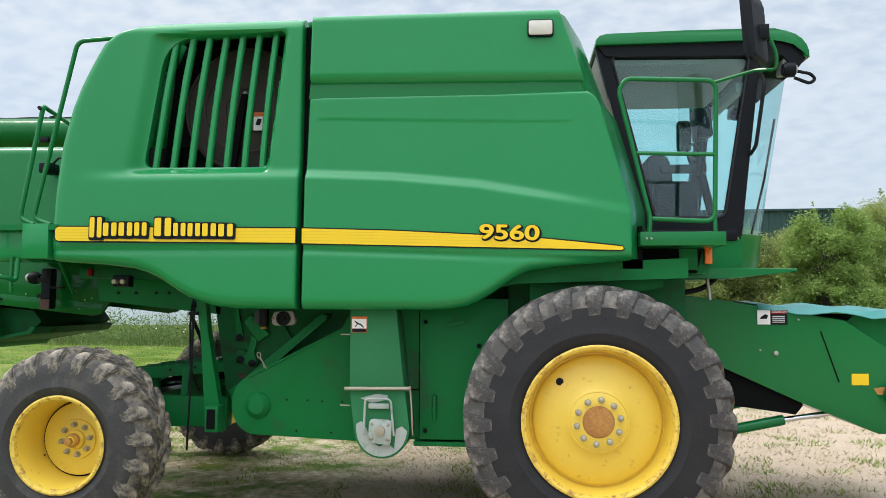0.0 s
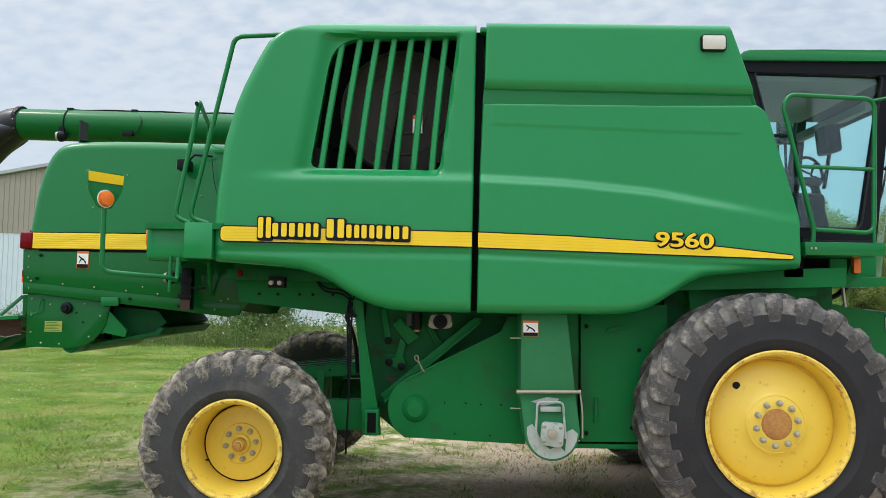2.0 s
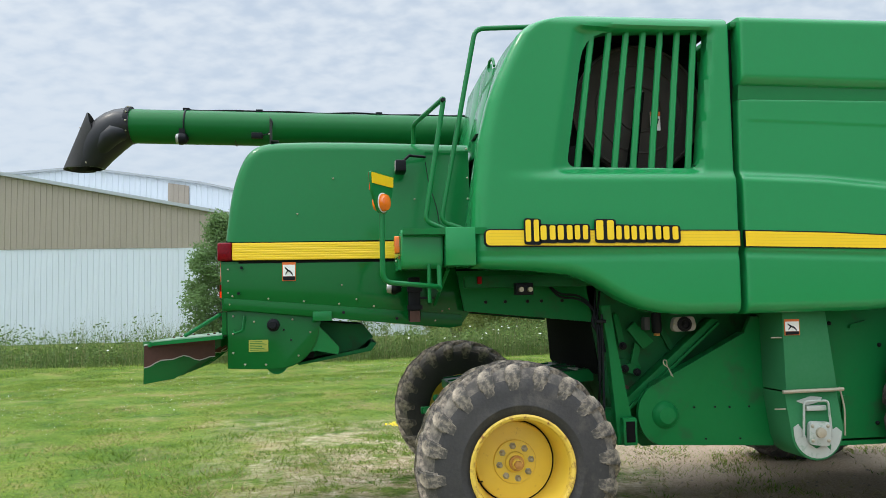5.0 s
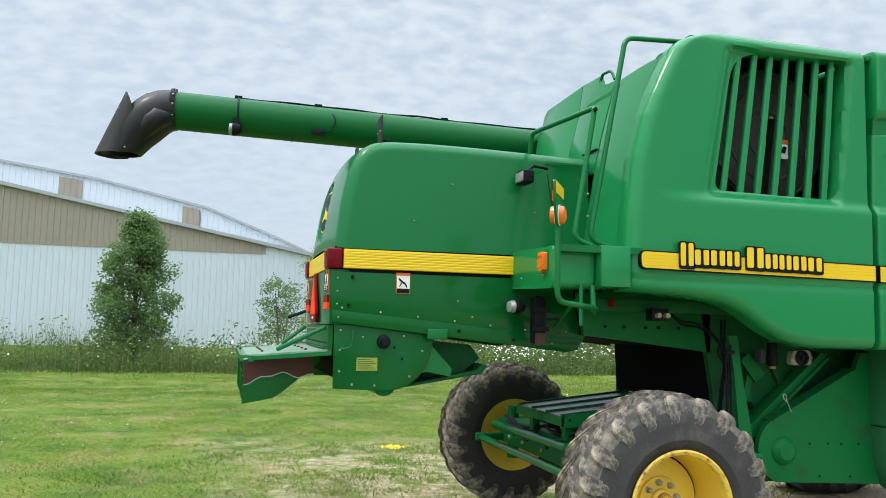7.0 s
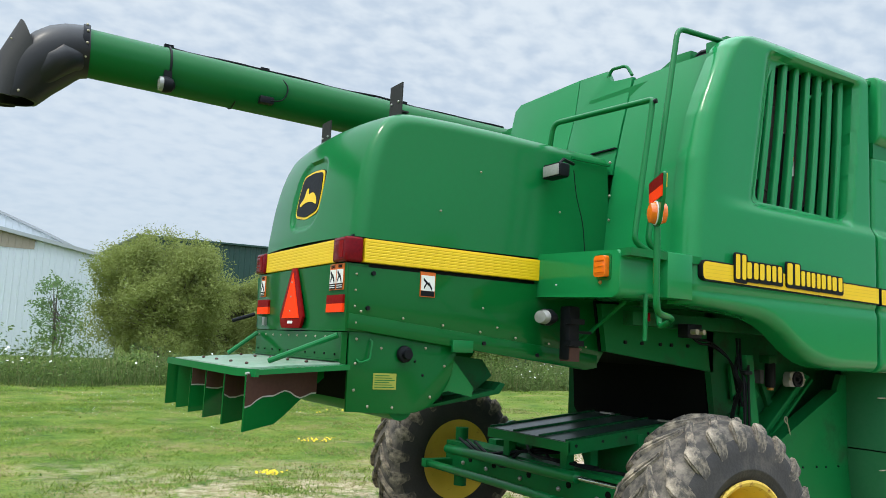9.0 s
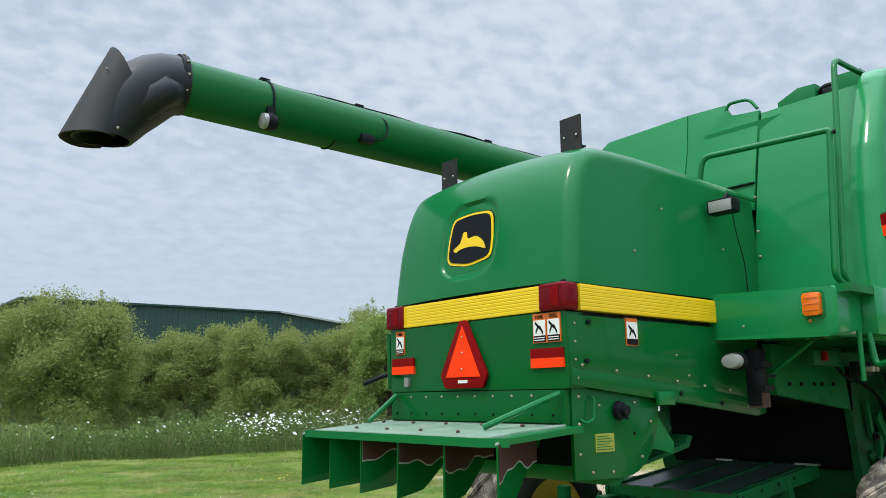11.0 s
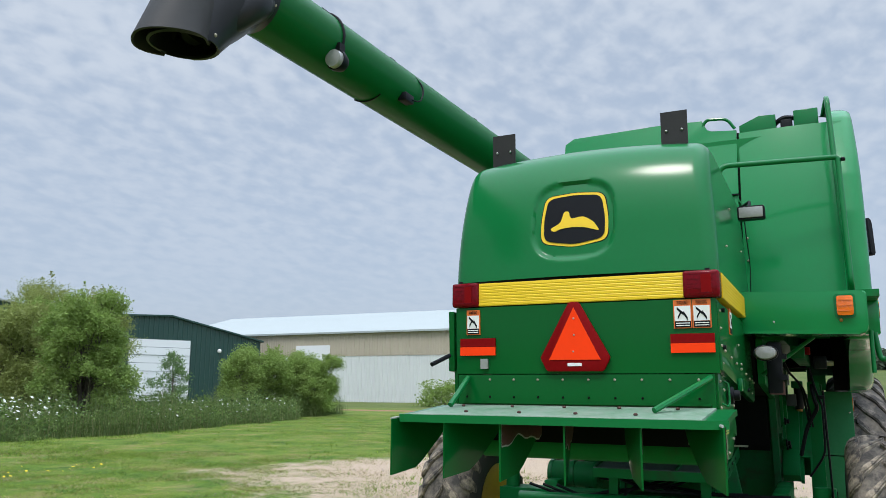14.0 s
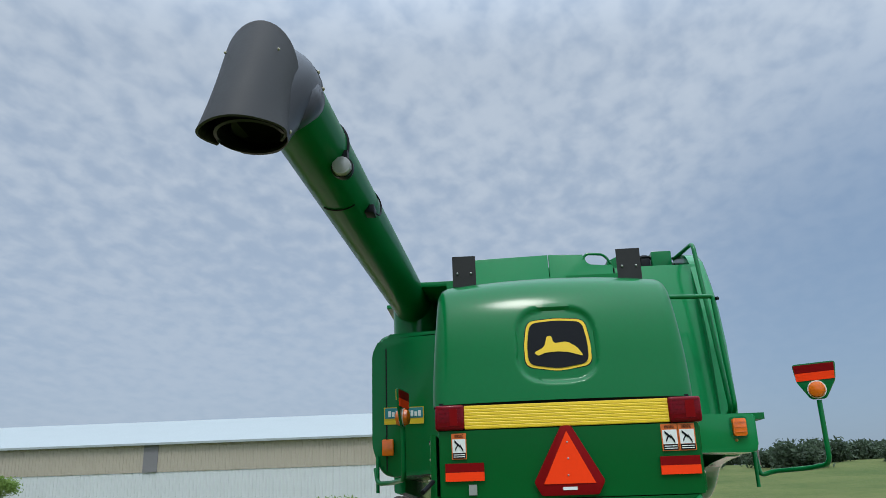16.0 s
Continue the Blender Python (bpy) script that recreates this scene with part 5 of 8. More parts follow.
bm = box(bm_new(), -1.40, 0.28, 5.1, 7.8, 3.36, 3.40, 0.01)
part("tank_roof", bm, GREEN, combine)
bm = box(bm_new(), -2.86, -1.44, 5.57, 7.6, 3.17, 3.215, 0.01)
part("engine_roof", bm, GREEN, combine)
bm = prism(bm_new(), [(-1.46, 1.46), (-1.37, 1.46), (-1.37, 3.38), (-1.46, 3.38)], "y", 5.16, 5.3)
part("seam_strip", bm, DARK, combine)

# rear wall of the engine bay
bm = bm_new()


def wall_x(z):
    return -3.16 + 0.27 * (z - 1.9) / 1.35 - 0.035 * (1 - ((z - 2.57) / 0.68) ** 2)


def leaning(pts, lift=0.0):
    """A door that leans with the engine bay's wall; pts are (y, z)."""
    bm = prism(bm_new(), pts, "x", 0.0, 0.035, 0.004)
    bmesh.ops.bisect_plane(bm, geom=bm.verts[:] + bm.edges[:] + bm.faces[:], plane_co=(0, 0, 2.9), plane_no=(0, 0, 1))
    bmesh.ops.bisect_plane(bm, geom=bm.verts[:] + bm.edges[:] + bm.faces[:], plane_co=(0, 0, 3.12), plane_no=(0, 0, 1))
    for v in bm.verts:
        v.co.x += wall_x(min(v.co.z, 3.25)) + 0.012 - lift
    return bm


def bay_panel(y0, y1, z0, z1, crown=0.016, chamfer=None):
    bm = bm_new()
    ny, nz = 10, 16
    grid = []
    for i in range(nz + 1):
        z = z0 + (z1 - z0) * i / nz
        row = []
        for j in range(ny + 1):
            t = j / ny
            y = y0 + (y1 - y0) * t
            row.append(bm.verts.new((wall_x(z) + crown * (2 * t - 1) ** 2, y, z)))
        grid.append(row)
    for i in range(nz):
        for j in range(ny):
            bm.faces.new((grid[i][j], grid[i][j + 1], grid[i + 1][j + 1], grid[i + 1][j]))
    thicken(bm, 0.03)
    return bm


part("engine_bay_panel", bay_panel(5.14, 5.785, 1.80, 3.25), BAY, combine, "glossy green rear engine panel")
part("engine_bay_door", leaning([(5.80, 2.6), (5.80, 3.275), (5.97, 3.285), (6.0, 3.30), (6.03, 3.375), (6.30, 3.385), (6.30, 2.6)]), BAY, combine)
part("engine_bay_door", leaning([(6.306, 2.6), (6.306, 3.385), (6.98, 3.37), (7.05, 3.33), (7.08, 2.6)]), BAY, combine)
part("door_seam", box(bm_new(), wall_x(2.76) - 0.002, wall_x(2.76) + 0.02, 5.80, 6.02, 2.772, 2.780), BLACK, combine)
part("wall_seam", leaning([(5.786, 1.9), (5.799, 1.9), (5.799, 3.26), (5.786, 3.26)], -0.02), DARK, combine)
part("grab_handle", tube(bm_new(), fillet([(-2.87, 6.03, 3.33), (-2.87, 6.0, 3.38), (-2.87, 5.86, 3.37), (-2.87, 5.81, 3.29)], 0.06, 8), 0.011), GREEN, combine)
part("air_intake", prism(bm_new(), [(5.80, 3.20), (5.80, 3.385), (5.66, 3.445), (5.55, 3.44), (5.55, 3.20)], "x", -2.62, -2.3, 0.006), GREEN, combine)
part("intake_box", box(bm_new(), -2.62, -2.45, 5.27, 5.43, 3.20, 3.45, 0.006), GREEN, combine)
part("intake_clamp", box(bm_new(), -2.60, -2.5, 5.44, 5.52, 3.20, 3.40, 0.01), BLACK, combine)
part("intake_hose", tube(bm_new(), fillet([(-2.56, 5.56, 3.38), (-2.58, 5.50, 3.42), (-2.56, 5.42, 3.41)], 0.03), 0.018, 8), BLACK, combine)

# rear hood: crowned, with rounded edges and a dished oval for the emblem
HOOD = [(-4.825, 2.015), (-4.822, 2.06), (-4.815, 2.12), (-4.805, 2.2), (-4.797, 2.28), (-4.785, 2.35), (-4.767, 2.43), (-4.745, 2.51), (-4.715, 2.585), (-4.68, 2.65), (-4.64, 2.695),
        (-4.59, 2.725), (-4.52, 2.742), (-4.43, 2.75), (-4.2, 2.757), (-3.9, 2.757), (-3.6, 2.752), (-3.3, 2.745), (-3.08, 2.74)]
Y0, Y1 = 5.765, 7.115


def resample(pts, step):
    out = [Vector(pts[0])]
    for a, b in zip(pts, pts[1:]):
        a, b = Vector(a), Vector(b)
        k = max(1, int((b - a).length / step))
        out += [a + (b - a) * (i + 1) / k for i in range(k)]
    return out


def rear_hood():
    bm = bm_new()
    prof = resample(HOOD, 0.012)
    for _ in range(24):
        prof = [prof[0]] + [(a + b * 2 + c) / 4 for a, b, c in zip(prof, prof[1:], prof[2:])] + [prof[-1]]
    r = 0.07
    cols = [(r * (1 - math.cos(a)), r * (1 - math.sin(a))) for a in np.linspace(0, math.pi / 2, 8)]
    ts = np.linspace(r, (Y1 - Y0) - r, 110)[1:-1]
    side = cols + [(t, 0.0) for t in ts] + [(Y1 - Y0 - a, b) for a, b in cols[::-1]]
    hw = (Y1 - Y0) / 2
    grid = []
    for i, p in enumerate(prof):
        d = (prof[min(i + 1, len(prof) - 1)] - prof[max(i - 1, 0)]).normalized()
        inward = Vector((d.y, -d.x))
        row = []
        for a, inset in side:
            t = (a - hw) / hw
            # the upper corners fall away and the rear face is crowned
            push = inset + 0.040 * t * t
            y = Y0 + a + (0.03 * smooth01((p.y - 2.05) / 0.7)) * (-t) * (1 if abs(t) > 0.0 else 0)
            q = p + inward * push
            u, w = (Y0 + a - MID) / 0.190, (p.y - 2.312) / 0.182
            if p.x < -4.6:
                rr = (abs(u) ** 3.2 + abs(w) ** 3.2) ** (1 / 3.2)
                q = q + inward * 0.019 * smooth01((1.16 - rr) / 0.075)
            row.append(bm.verts.new((q.x, y, q.y)))
        grid.append(row)
    for a, b in zip(grid, grid[1:]):
        for k in range(len(side) - 1):
            bm.faces.new((a[k], a[k + 1], b[k + 1], b[k]))
    for col in (0, len(side) - 1):
        y = grid[0][col].co.y
        ring = [row[col] for row in grid] + [bm.verts.new((-3.08, y, 2.015))]
        bm.faces.new(ring)
    return bm


hood = part("rear_hood", rear_hood(), GREEN, combine, "glossy rounded green rear hood", smooth=50)
# emblem: black shield with a yellow rim and a plain yellow shape


def tilt_x(z):
    return -4.783 + (z - 2.2) * 0.145


def plate(pts, lift, thick=0.006):
    bm = bm_new()
    lo = [bm.verts.new((tilt_x(z) - lift, y, z)) for y, z in pts]
    hi = [bm.verts.new((tilt_x(z) - lift - thick, y, z)) for y, z in pts]
    bm.faces.new(lo)
    bm.faces.new(hi[::-1])
    for i in range(len(pts)):
        bm.faces.new((lo[i], hi[i], hi[(i + 1) % len(pts)], lo[(i + 1) % len(pts)]))
    return bm


def shrink(pts, f):
    c = Vector((sum(p[0] for p in pts) / len(pts), sum(p[1] for p in pts) / len(pts)))
    return [tuple(c + (Vector(p) - c) * f) for p in pts]


emblem_pts = rounded([(6.622, 2.190), (6.445, 2.160), (6.268, 2.190), (6.265, 2.31), (6.288, 2.445), (6.445, 2.458), (6.602, 2.445), (6.625, 2.31)], 0.045)
emblem = part("emblem", plate(emblem_pts, -0.004), BLACK, hood, "black shield emblem with yellow rim")
part("emblem_rim", plate(shrink(emblem_pts, 0.975), -0.001), YELLOW, emblem)
part("emblem_field", plate(shrink(emblem_pts, 0.885), 0.003), BLACK, emblem)
swoosh = rounded([(6.58, 2.265), (6.52, 2.295), (6.50, 2.36), (6.475, 2.36), (6.465, 2.315), (6.39, 2.325), (6.335, 2.29), (6.30, 2.235), (6.385, 2.262), (6.45, 2.268), (6.52, 2.262), (6.555, 2.245)], 0.02)
part("emblem_shape", plate(shrink(swoosh, 0.93), 0.006), YELLOW, emblem)
for y in (6.93, 5.975):
    bm = box(bm_new(), -4.50, -4.492, y - 0.068, y + 0.068, 2.72, 2.905)
    box(bm, -4.492, -4.44, y - 0.05, y + 0.05, 2.745, 2.753)
    part("rubber_flap", bm, FLAP, hood, "upright black rubber flap")
    for s in (-0.04, 0.04):
        part("flap_bolt", ball(bm_new(), (-4.503, y + s, 2.80), 0.007), STEEL, hood)

# yellow band, tail lamps, lower tail
tail = part("tail_panel", prism(bm_new(), [(-4.812, 1.535), (-4.822, 1.875), (-4.70, 1.875), (-4.70, 1.535)], "y", 5.775, 7.085, 0.008), SHADED_ENAMEL, combine, "flat green tail panel")
part("tail_gap", box(bm_new(), -4.79, -3.1, 5.80, 7.08, 1.86, 2.02), BLACK, combine)
RIBS = [(0.0, 1.882)] + [q for k in range(7) for q in ((0.0, 1.8835 + k * 0.0165), (0.0014, 1.886 + k * 0.0165), (0.0014, 1.8965 + k * 0.0165))] + [(0.0, 2.0)]
prof = [(-4.824 - a, z) for a, z in RIBS] + [(-4.79, 2.0), (-4.79, 1.882)]
part("yellow_band", prism(bm_new(), prof, "y", 5.918, 6.95), YELLOW, tail, "ribbed yellow band", 20)
prof = [(5.754 - a, z) for a, z in RIBS] + [(5.80, 2.0), (5.80, 1.882)]
part("yellow_band", prism(bm_new(), prof, "x", -4.74, -3.2), YELLOW, combine, "ribbed yellow band", 20)
for y0, y1, sgn in ((5.755, 5.918, 0), (6.95, 7.10, 0)):
    bm = box(bm_new(), -4.842, -4.745, y0, y1, 1.878, 2.005, 0.014, 3)
    lamp = part("tail_lamp", bm, REDTAIL, combine, "dark red wrap-round tail lamp")
    for k in range(5):
        part("lens_rib", box(bm_new(), -4.8435, -4.838, y0 + 0.02, y1 - 0.02, 1.897 + k * 0.022, 1.900 + k * 0.022), REDTAIL, lamp)
    part("lens_window", box(bm_new(), -4.8445, -4.838, y0 + 0.035, y0 + 0.5 * (y1 - y0), 1.90, 1.985), RED, lamp, "brighter red reflector window")
# shields and signs on the tail
SMV = rounded([(6.615, 1.61), (6.58, 1.545), (6.30, 1.545), (6.265, 1.61), (6.415, 1.882), (6.465, 1.882)], 0.01, 2)
smv = part("slow_vehicle_triangle", prism(bm_new(), SMV, "x", -4.842, -4.826, 0.002), RED, combine, "orange and red slow-vehicle triangle")
part("triangle_field", prism(bm_new(), [(6.568, 1.60), (6.312, 1.60), (6.44, 1.855)], "x", -4.846, -4.84), FLUO, smv)
part("triangle_label", box(bm_new(), -4.845, -4.84, 6.405, 6.475, 1.570, 1.585), WHITE, smv)
for y, z in ((6.44, 1.80), (6.44, 1.72), (6.445, 1.64)):
    part("triangle_bolt", ball(bm_new(), (-4.846, y, z), 0.005), STEEL, smv)
for y0, y1 in ((5.79, 5.985), (6.86, 7.055)):
    r = part("reflector", box(bm_new(), -4.829, -4.815, y0, y1, 1.672, 1.715), RED, tail, "red over orange reflector strip")
    part("reflector_band", box(bm_new(), -4.829, -4.815, y0, y1, 1.628, 1.671), FLUO, r)


def warning_sign(y0, y1, z0, z1, x, parent, words_on=True):
    p = part("warning_sign", box(bm_new(), x - 0.004, x + 0.01, y0, y1, z0, z1), ORANGE, parent, "orange, white and black warning sign")
    w, h = y1 - y0, z1 - z0
    part("sign_field", box(bm_new(), x - 0.006, x - 0.003, y0 + 0.06 * w, y1 - 0.06 * w, z0 + 0.25 * h, z0 + 0.78 * h), WHITE, p)
    part("sign_footer", box(bm_new(), x - 0.006, x - 0.003, y0 + 0.06 * w, y1 - 0.06 * w, z0 + 0.03 * h, z0 + 0.24 * h), BLACK, p)
    c = (y0 + y1) / 2
    for k, (a0, b0, a1, b1, t) in enumerate(((0.30, 0.70, -0.05, 0.50, 0.05), (-0.05, 0.55, -0.28, 0.32, 0.06), (0.08, 0.56, 0.26, 0.36, 0.05))):
        part("sign_mark", prism(bm_new(), [(c + a0 * w, z0 + (b0 - t) * h), (c + a0 * w, z0 + (b0 + t) * h), (c + a1 * w, z0 + (b1 + t) * h), (c + a1 * w, z0 + (b1 - t) * h)], "x", x - 0.0085, x - 0.005), BLACK, p)
    words("WARNING", 0.2 * h, BLACK, Matrix.Translation((x - 0.0065, c, z0 + 0.885 * h)) @ FACE_REAR, p, "sign_lettering", depth=0.0004, width=0.6 * w)
    for k in range(2):
        part("sign_line", box(bm_new(), x - 0.0075, x - 0.005, y0 + 0.12 * w, y1 - 0.12 * w, z0 + (0.08 + 0.08 * k) * h, z0 + (0.11 + 0.08 * k) * h), WHITE, p)


warning_sign(5.885, 5.967, 1.74, 1.872, -4.822, tail)
warning_sign(5.80, 5.882, 1.74, 1.872, -4.822, tail)
warning_sign(6.945, 7.02, 1.735, 1.862, -4.822, tail)


def side_sign(x0, x1, z0, z1, y, parent):
    p = part("warning_sign", box(bm_new(), x0, x1, y - 0.004, y + 0.01, z0, z1), ORANGE, parent, "white and black warning sign with an orange edge")
    w, h = x1 - x0, z1 - z0
    part("sign_field", box(bm_new(), x0 + 0.04 * w, x1 - 0.04 * w, y - 0.006, y - 0.003, z0 + 0.25 * h, z0 + 0.86 * h), WHITE, p)
    part("sign_footer", box(bm_new(), x0 + 0.04 * w, x1 - 0.04 * w, y - 0.006, y - 0.003, z0 + 0.03 * h, z0 + 0.24 * h), BLACK, p)
    c = (x0 + x1) / 2
    for k, (a0, b0, a1, b1, t) in enumerate(((0.30, 0.70, -0.05, 0.50, 0.05), (-0.05, 0.55, -0.28, 0.32, 0.06), (0.08, 0.56, 0.26, 0.36, 0.05))):
        part("sign_mark", prism(bm_new(), [(c - a0 * w, z0 + (b0 - t) * h), (c - a0 * w, z0 + (b0 + t) * h), (c - a1 * w, z0 + (b1 + t) * h), (c - a1 * w, z0 + (b1 - t) * h)], "y", y - 0.0085, y - 0.005), BLACK, p)
    return p


# lower side panels of the rear body, both sides, flange and rivets
SIDE_LOW = [(-4.80, 1.55), (-4.815, 1.86), (-3.10, 1.86), (-3.10, 1.50), (-3.17, 1.40), (-3.25, 1.385)]


def yy(y, mirror):
    return 2 * MID - y if mirror else y


for mirror in (False, True):
    a, b = yy(5.77, mirror), yy(5.80, mirror)
    panel = part("rear_side_skin", prism(bm_new(), SIDE_LOW, "y", min(a, b), max(a, b), 0.004), SHADED_ENAMEL, combine)
    bm = prism(bm_new(), [(-4.80, 1.55), (-4.80, 1.625), (-3.16, 1.475), (-3.16, 1.40), (-3.25, 1.385)], "y", yy(5.765, mirror), yy(5.778, mirror), 0.003)
    part("side_flange", bm, SHADED_ENAMEL, panel)
    for i in range(7):
        x = -4.74 + i * 0.24
        part("rivet", ball(bm_new(), (x, yy(5.757, mirror), 1.642 - 0.0915 * (x + 4.8)), 0.007, seg=8), NUT, panel)
    for x, z in ((-4.77, 1.82), (-4.77, 1.74), (-4.77, 1.66), (-4.0, 1.70), (-4.76, 1.58), (-3.35, 1.44), (-3.25, 1.52), (-3.9, 1.60)):
        part("rivet", ball(bm_new(), (x, yy(5.768, mirror), z), 0.0065, seg=8), NUT, panel)
    for x, z in ((-4.68, 1.83), (-4.70, 1.655), (-3.99, 1.51), (-3.62, 1.46)):
        part("punched_hole", cyl(bm_new(), (x, yy(5.755, mirror), z), (x, yy(5.78, mirror), z), 0.011, 10), BLACK, panel)
    if not mirror:
        side_sign(-4.405, -4.315, 1.735, 1.865, 5.768, panel)
    # straw-chopper end plate
    arc = [(-4.43 + 0.27 * math.cos(t), 1.42 + 0.285 * math.sin(t)) for t in np.linspace(-math.pi / 2, 0, 9)]
    end = [(-4.78, 1.56), (-4.775, 1.145), (-4.60, 1.137)] + arc + [(-4.14, 1.46), (-4.15, 1.50)]
    plate_ob = part("chopper_end_plate", prism(bm_new(), end, "y", yy(5.79, mirror), yy(5.81, mirror), 0.003), SHADED_ENAMEL, combine, "green chopper end plate with bolts")
    part("pivot_knob", lathe(bm_new(), [(0.044, -0.01), (0.04, -0.03), (0.026, -0.035), (0.024, -0.06)], (-4.47, yy(5.79, mirror), 1.435), 16) if not mirror else ball(bm_new(), (-4.47, yy(5.79, True), 1.435), 0.05), BLACK, plate_ob)
    for x, z in ((-4.74, 1.50), (-4.74, 1.38), (-4.74, 1.25), (-4.66, 1.17), (-4.52, 1.165), (-4.40, 1.40), (-4.34, 1.47), (-4.30, 1.22), (-4.35, 1.33), (-4.60, 1.46), (-4.22, 1.38)):
        part("bolt", ball(bm_new(), (x, yy(5.788, mirror), z), 0.0075, seg=8), NUT if (x * 100) % 2 < 1 else BLACK, plate_ob)
    if not mirror:
        yl = part("instruction_label", box(bm_new(), -4.635, -4.505, 5.786, 5.79, 1.255, 1.335), mat("faded_yellow_label", (0.35, 0.36, 0.05), rough=0.6), plate_ob, "faded yellow instruction label")
        for k in range(6):
            part("label_line", box(bm_new(), -4.628, -4.515 - 0.015 * (k % 3), 5.7845, 5.787, 1.264 + k * 0.0115, 1.268 + k * 0.0115), CHASSIS, yl)
    # bracket at the chopper's front
    bm = box(bm_new(), -4.20, -4.07, min(yy(5.742, mirror), yy(5.765, mirror)), max(yy(5.742, mirror), yy(5.765, mirror)), 1.455, 1.52, 0.004)
    prism(bm, [(-4.16, 1.42), (-4.02, 1.27), (-4.03, 1.22), (-4.18, 1.25), (-4.24, 1.24)], "y", yy(5.80, mirror), yy(5.83, mirror))
    part("chopper_bracket", bm, GREEN, combine)

bm = tube(bm_new(), fillet([(-4.665, 5.785, 1.50), (-4.665, 5.76, 1.49), (-4.675, 5.757, 1.40), (-4.73, 5.757, 1.385), (-4.735, 5.785, 1.40)], 0.02), 0.005)
part("latch_hook", bm, CHASSIS, combine)
bm = prism(bm_new(), [(-4.2, 1.45), (-3.85, 1.42), (-3.78, 1.33), (-3.9, 1.24), (-4.2, 1.20)], "y", 5.97, 7.04)
part("chopper_drum_housing", bm, GRIMY_SHADED, combine)
# near-black block stands in for the shaded hollow of the chopper
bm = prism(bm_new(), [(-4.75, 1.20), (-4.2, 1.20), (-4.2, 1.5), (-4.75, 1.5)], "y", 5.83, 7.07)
part("chopper_interior_shade", bm, DARK, combine)
part("chopper_lip", prism(bm_new(), [(-4.32, 1.165), (-4.30, 1.15), (-3.80, 1.235), (-3.76, 1.29), (-3.80, 1.30), (-3.83, 1.255)], "y", 5.86, 7.06, 0.004), GRIMY_SHADED, combine)
part("chopper_rotor", cyl(bm_new(), (-4.45, 5.83, 1.17), (-4.45, 7.07, 1.17), 0.075, 20), CHASSIS, combine, "dark green chopper rotor tube")
motor = part("axle_motor", cyl(bm_new(), (-2.62, 6.92, 0.83), (-2.62, 7.30, 0.83), 0.095, 22), CHASSIS, combine, "green hydraulic motor above the axle")
for y in (6.94, 7.11, 7.28):
    part("motor_band", cyl(bm_new(), (-2.62, y - 0.012, 0.83), (-2.62, y + 0.012, 0.83), 0.102, 22), GREEN, motor)
part("motor_mount", box(bm_new(), -2.68, -2.56, 6.98, 7.02, 0.60, 0.83, 0.006), GRIMY_SHADED, motor)
part("motor_mount", box(bm_new(), -2.68, -2.56, 7.18, 7.22, 0.60, 0.83, 0.006), GRIMY_SHADED, motor)
for k, y in enumerate((6.55, 6.35, 6.1)):
    part("motor_hose", tube(bm_new(), fillet([(-2.62, 6.93, 0.85 - 0.02 * k), (-2.9, y + 0.2, 0.86 - 0.03 * k), (-3.1, y - 0.1, 0.79), (-3.05, y - 0.5, 0.80)], 0.12), 0.011, 6), BLACK, motor)
# spreader tailboard
board = part("spreader_board", prism(bm_new(), [(-4.80, 1.362), (-4.80, 1.382), (-5.29, 1.345), (-5.30, 1.325)], "y", 5.80, 7.10, 0.003), WORN, combine, "scuffed green spreader board")
bm = prism(bm_new(), [(-5.27, 7.17), (-5.33, 7.13), (-5.33, 5.79), (-5.27, 5.70), (-5.255, 5.70), (-5.315, 5.80), (-5.315, 7.12), (-5.255, 7.17)], "z", 1.308, 1.343)
prism(bm, [(-4.80, 1.375), (-5.27, 1.338), (-5.27, 1.315), (-4.80, 1.35)], "y", 7.10, 7.165)
prism(bm, [(-4.80, 1.375), (-5.27, 1.338), (-5.27, 1.315), (-4.80, 1.35)], "y", 5.715, 5.80)
part("board_edge", bm, GREEN, board)
bm = prism(bm_new(), [(-4.785, 1.375), (-4.815, 1.375), (-4.815, 1.53), (-4.785, 1.53)], "y", 5.80, 7.07)
prism(bm, [(-4.81, 1.388), (-4.84, 1.388), (-4.84, 1.396), (-4.81, 1.396)], "y", 5.82, 7.05)
part("hinge_rail", bm, SHADED_ENAMEL, combine)
for i in range(10):
    part("rivet", ball(bm_new(), (-4.816, 5.87 + i * 0.128, 1.505), 0.0065, seg=8), NUT, combine)
    part("rivet", ball(bm_new(), (-4.816, 5.87 + i * 0.128, 1.42), 0.006, seg=8), DARK, combine)
part("board_strut", tube(bm_new(), [(-4.83, 5.815, 1.515), (-5.10, 6.02, 1.372)], 0.014), GREEN, board)
part("board_strut", tube(bm_new(), [(-4.83, 7.01, 1.515), (-5.0, 7.03, 1.38)], 0.014), GREEN, board)
for i in range(9):
    part("board_bolt", ball(bm_new(), (-4.93 - 0.26 * (i % 2), 5.95 + i * 0.13, 1.377 - 0.020 * (i % 2)), 0.010, sz=0.7, seg=8), RUSTY, board)
FINS = [(7.19, 7.11, 0.06), (6.92, 6.81, 0.05), (6.65, 6.61, 0.0), (6.36, 6.46, 0.0), (6.04, 6.21, 0.0), (5.72, 5.94, 0.0)]
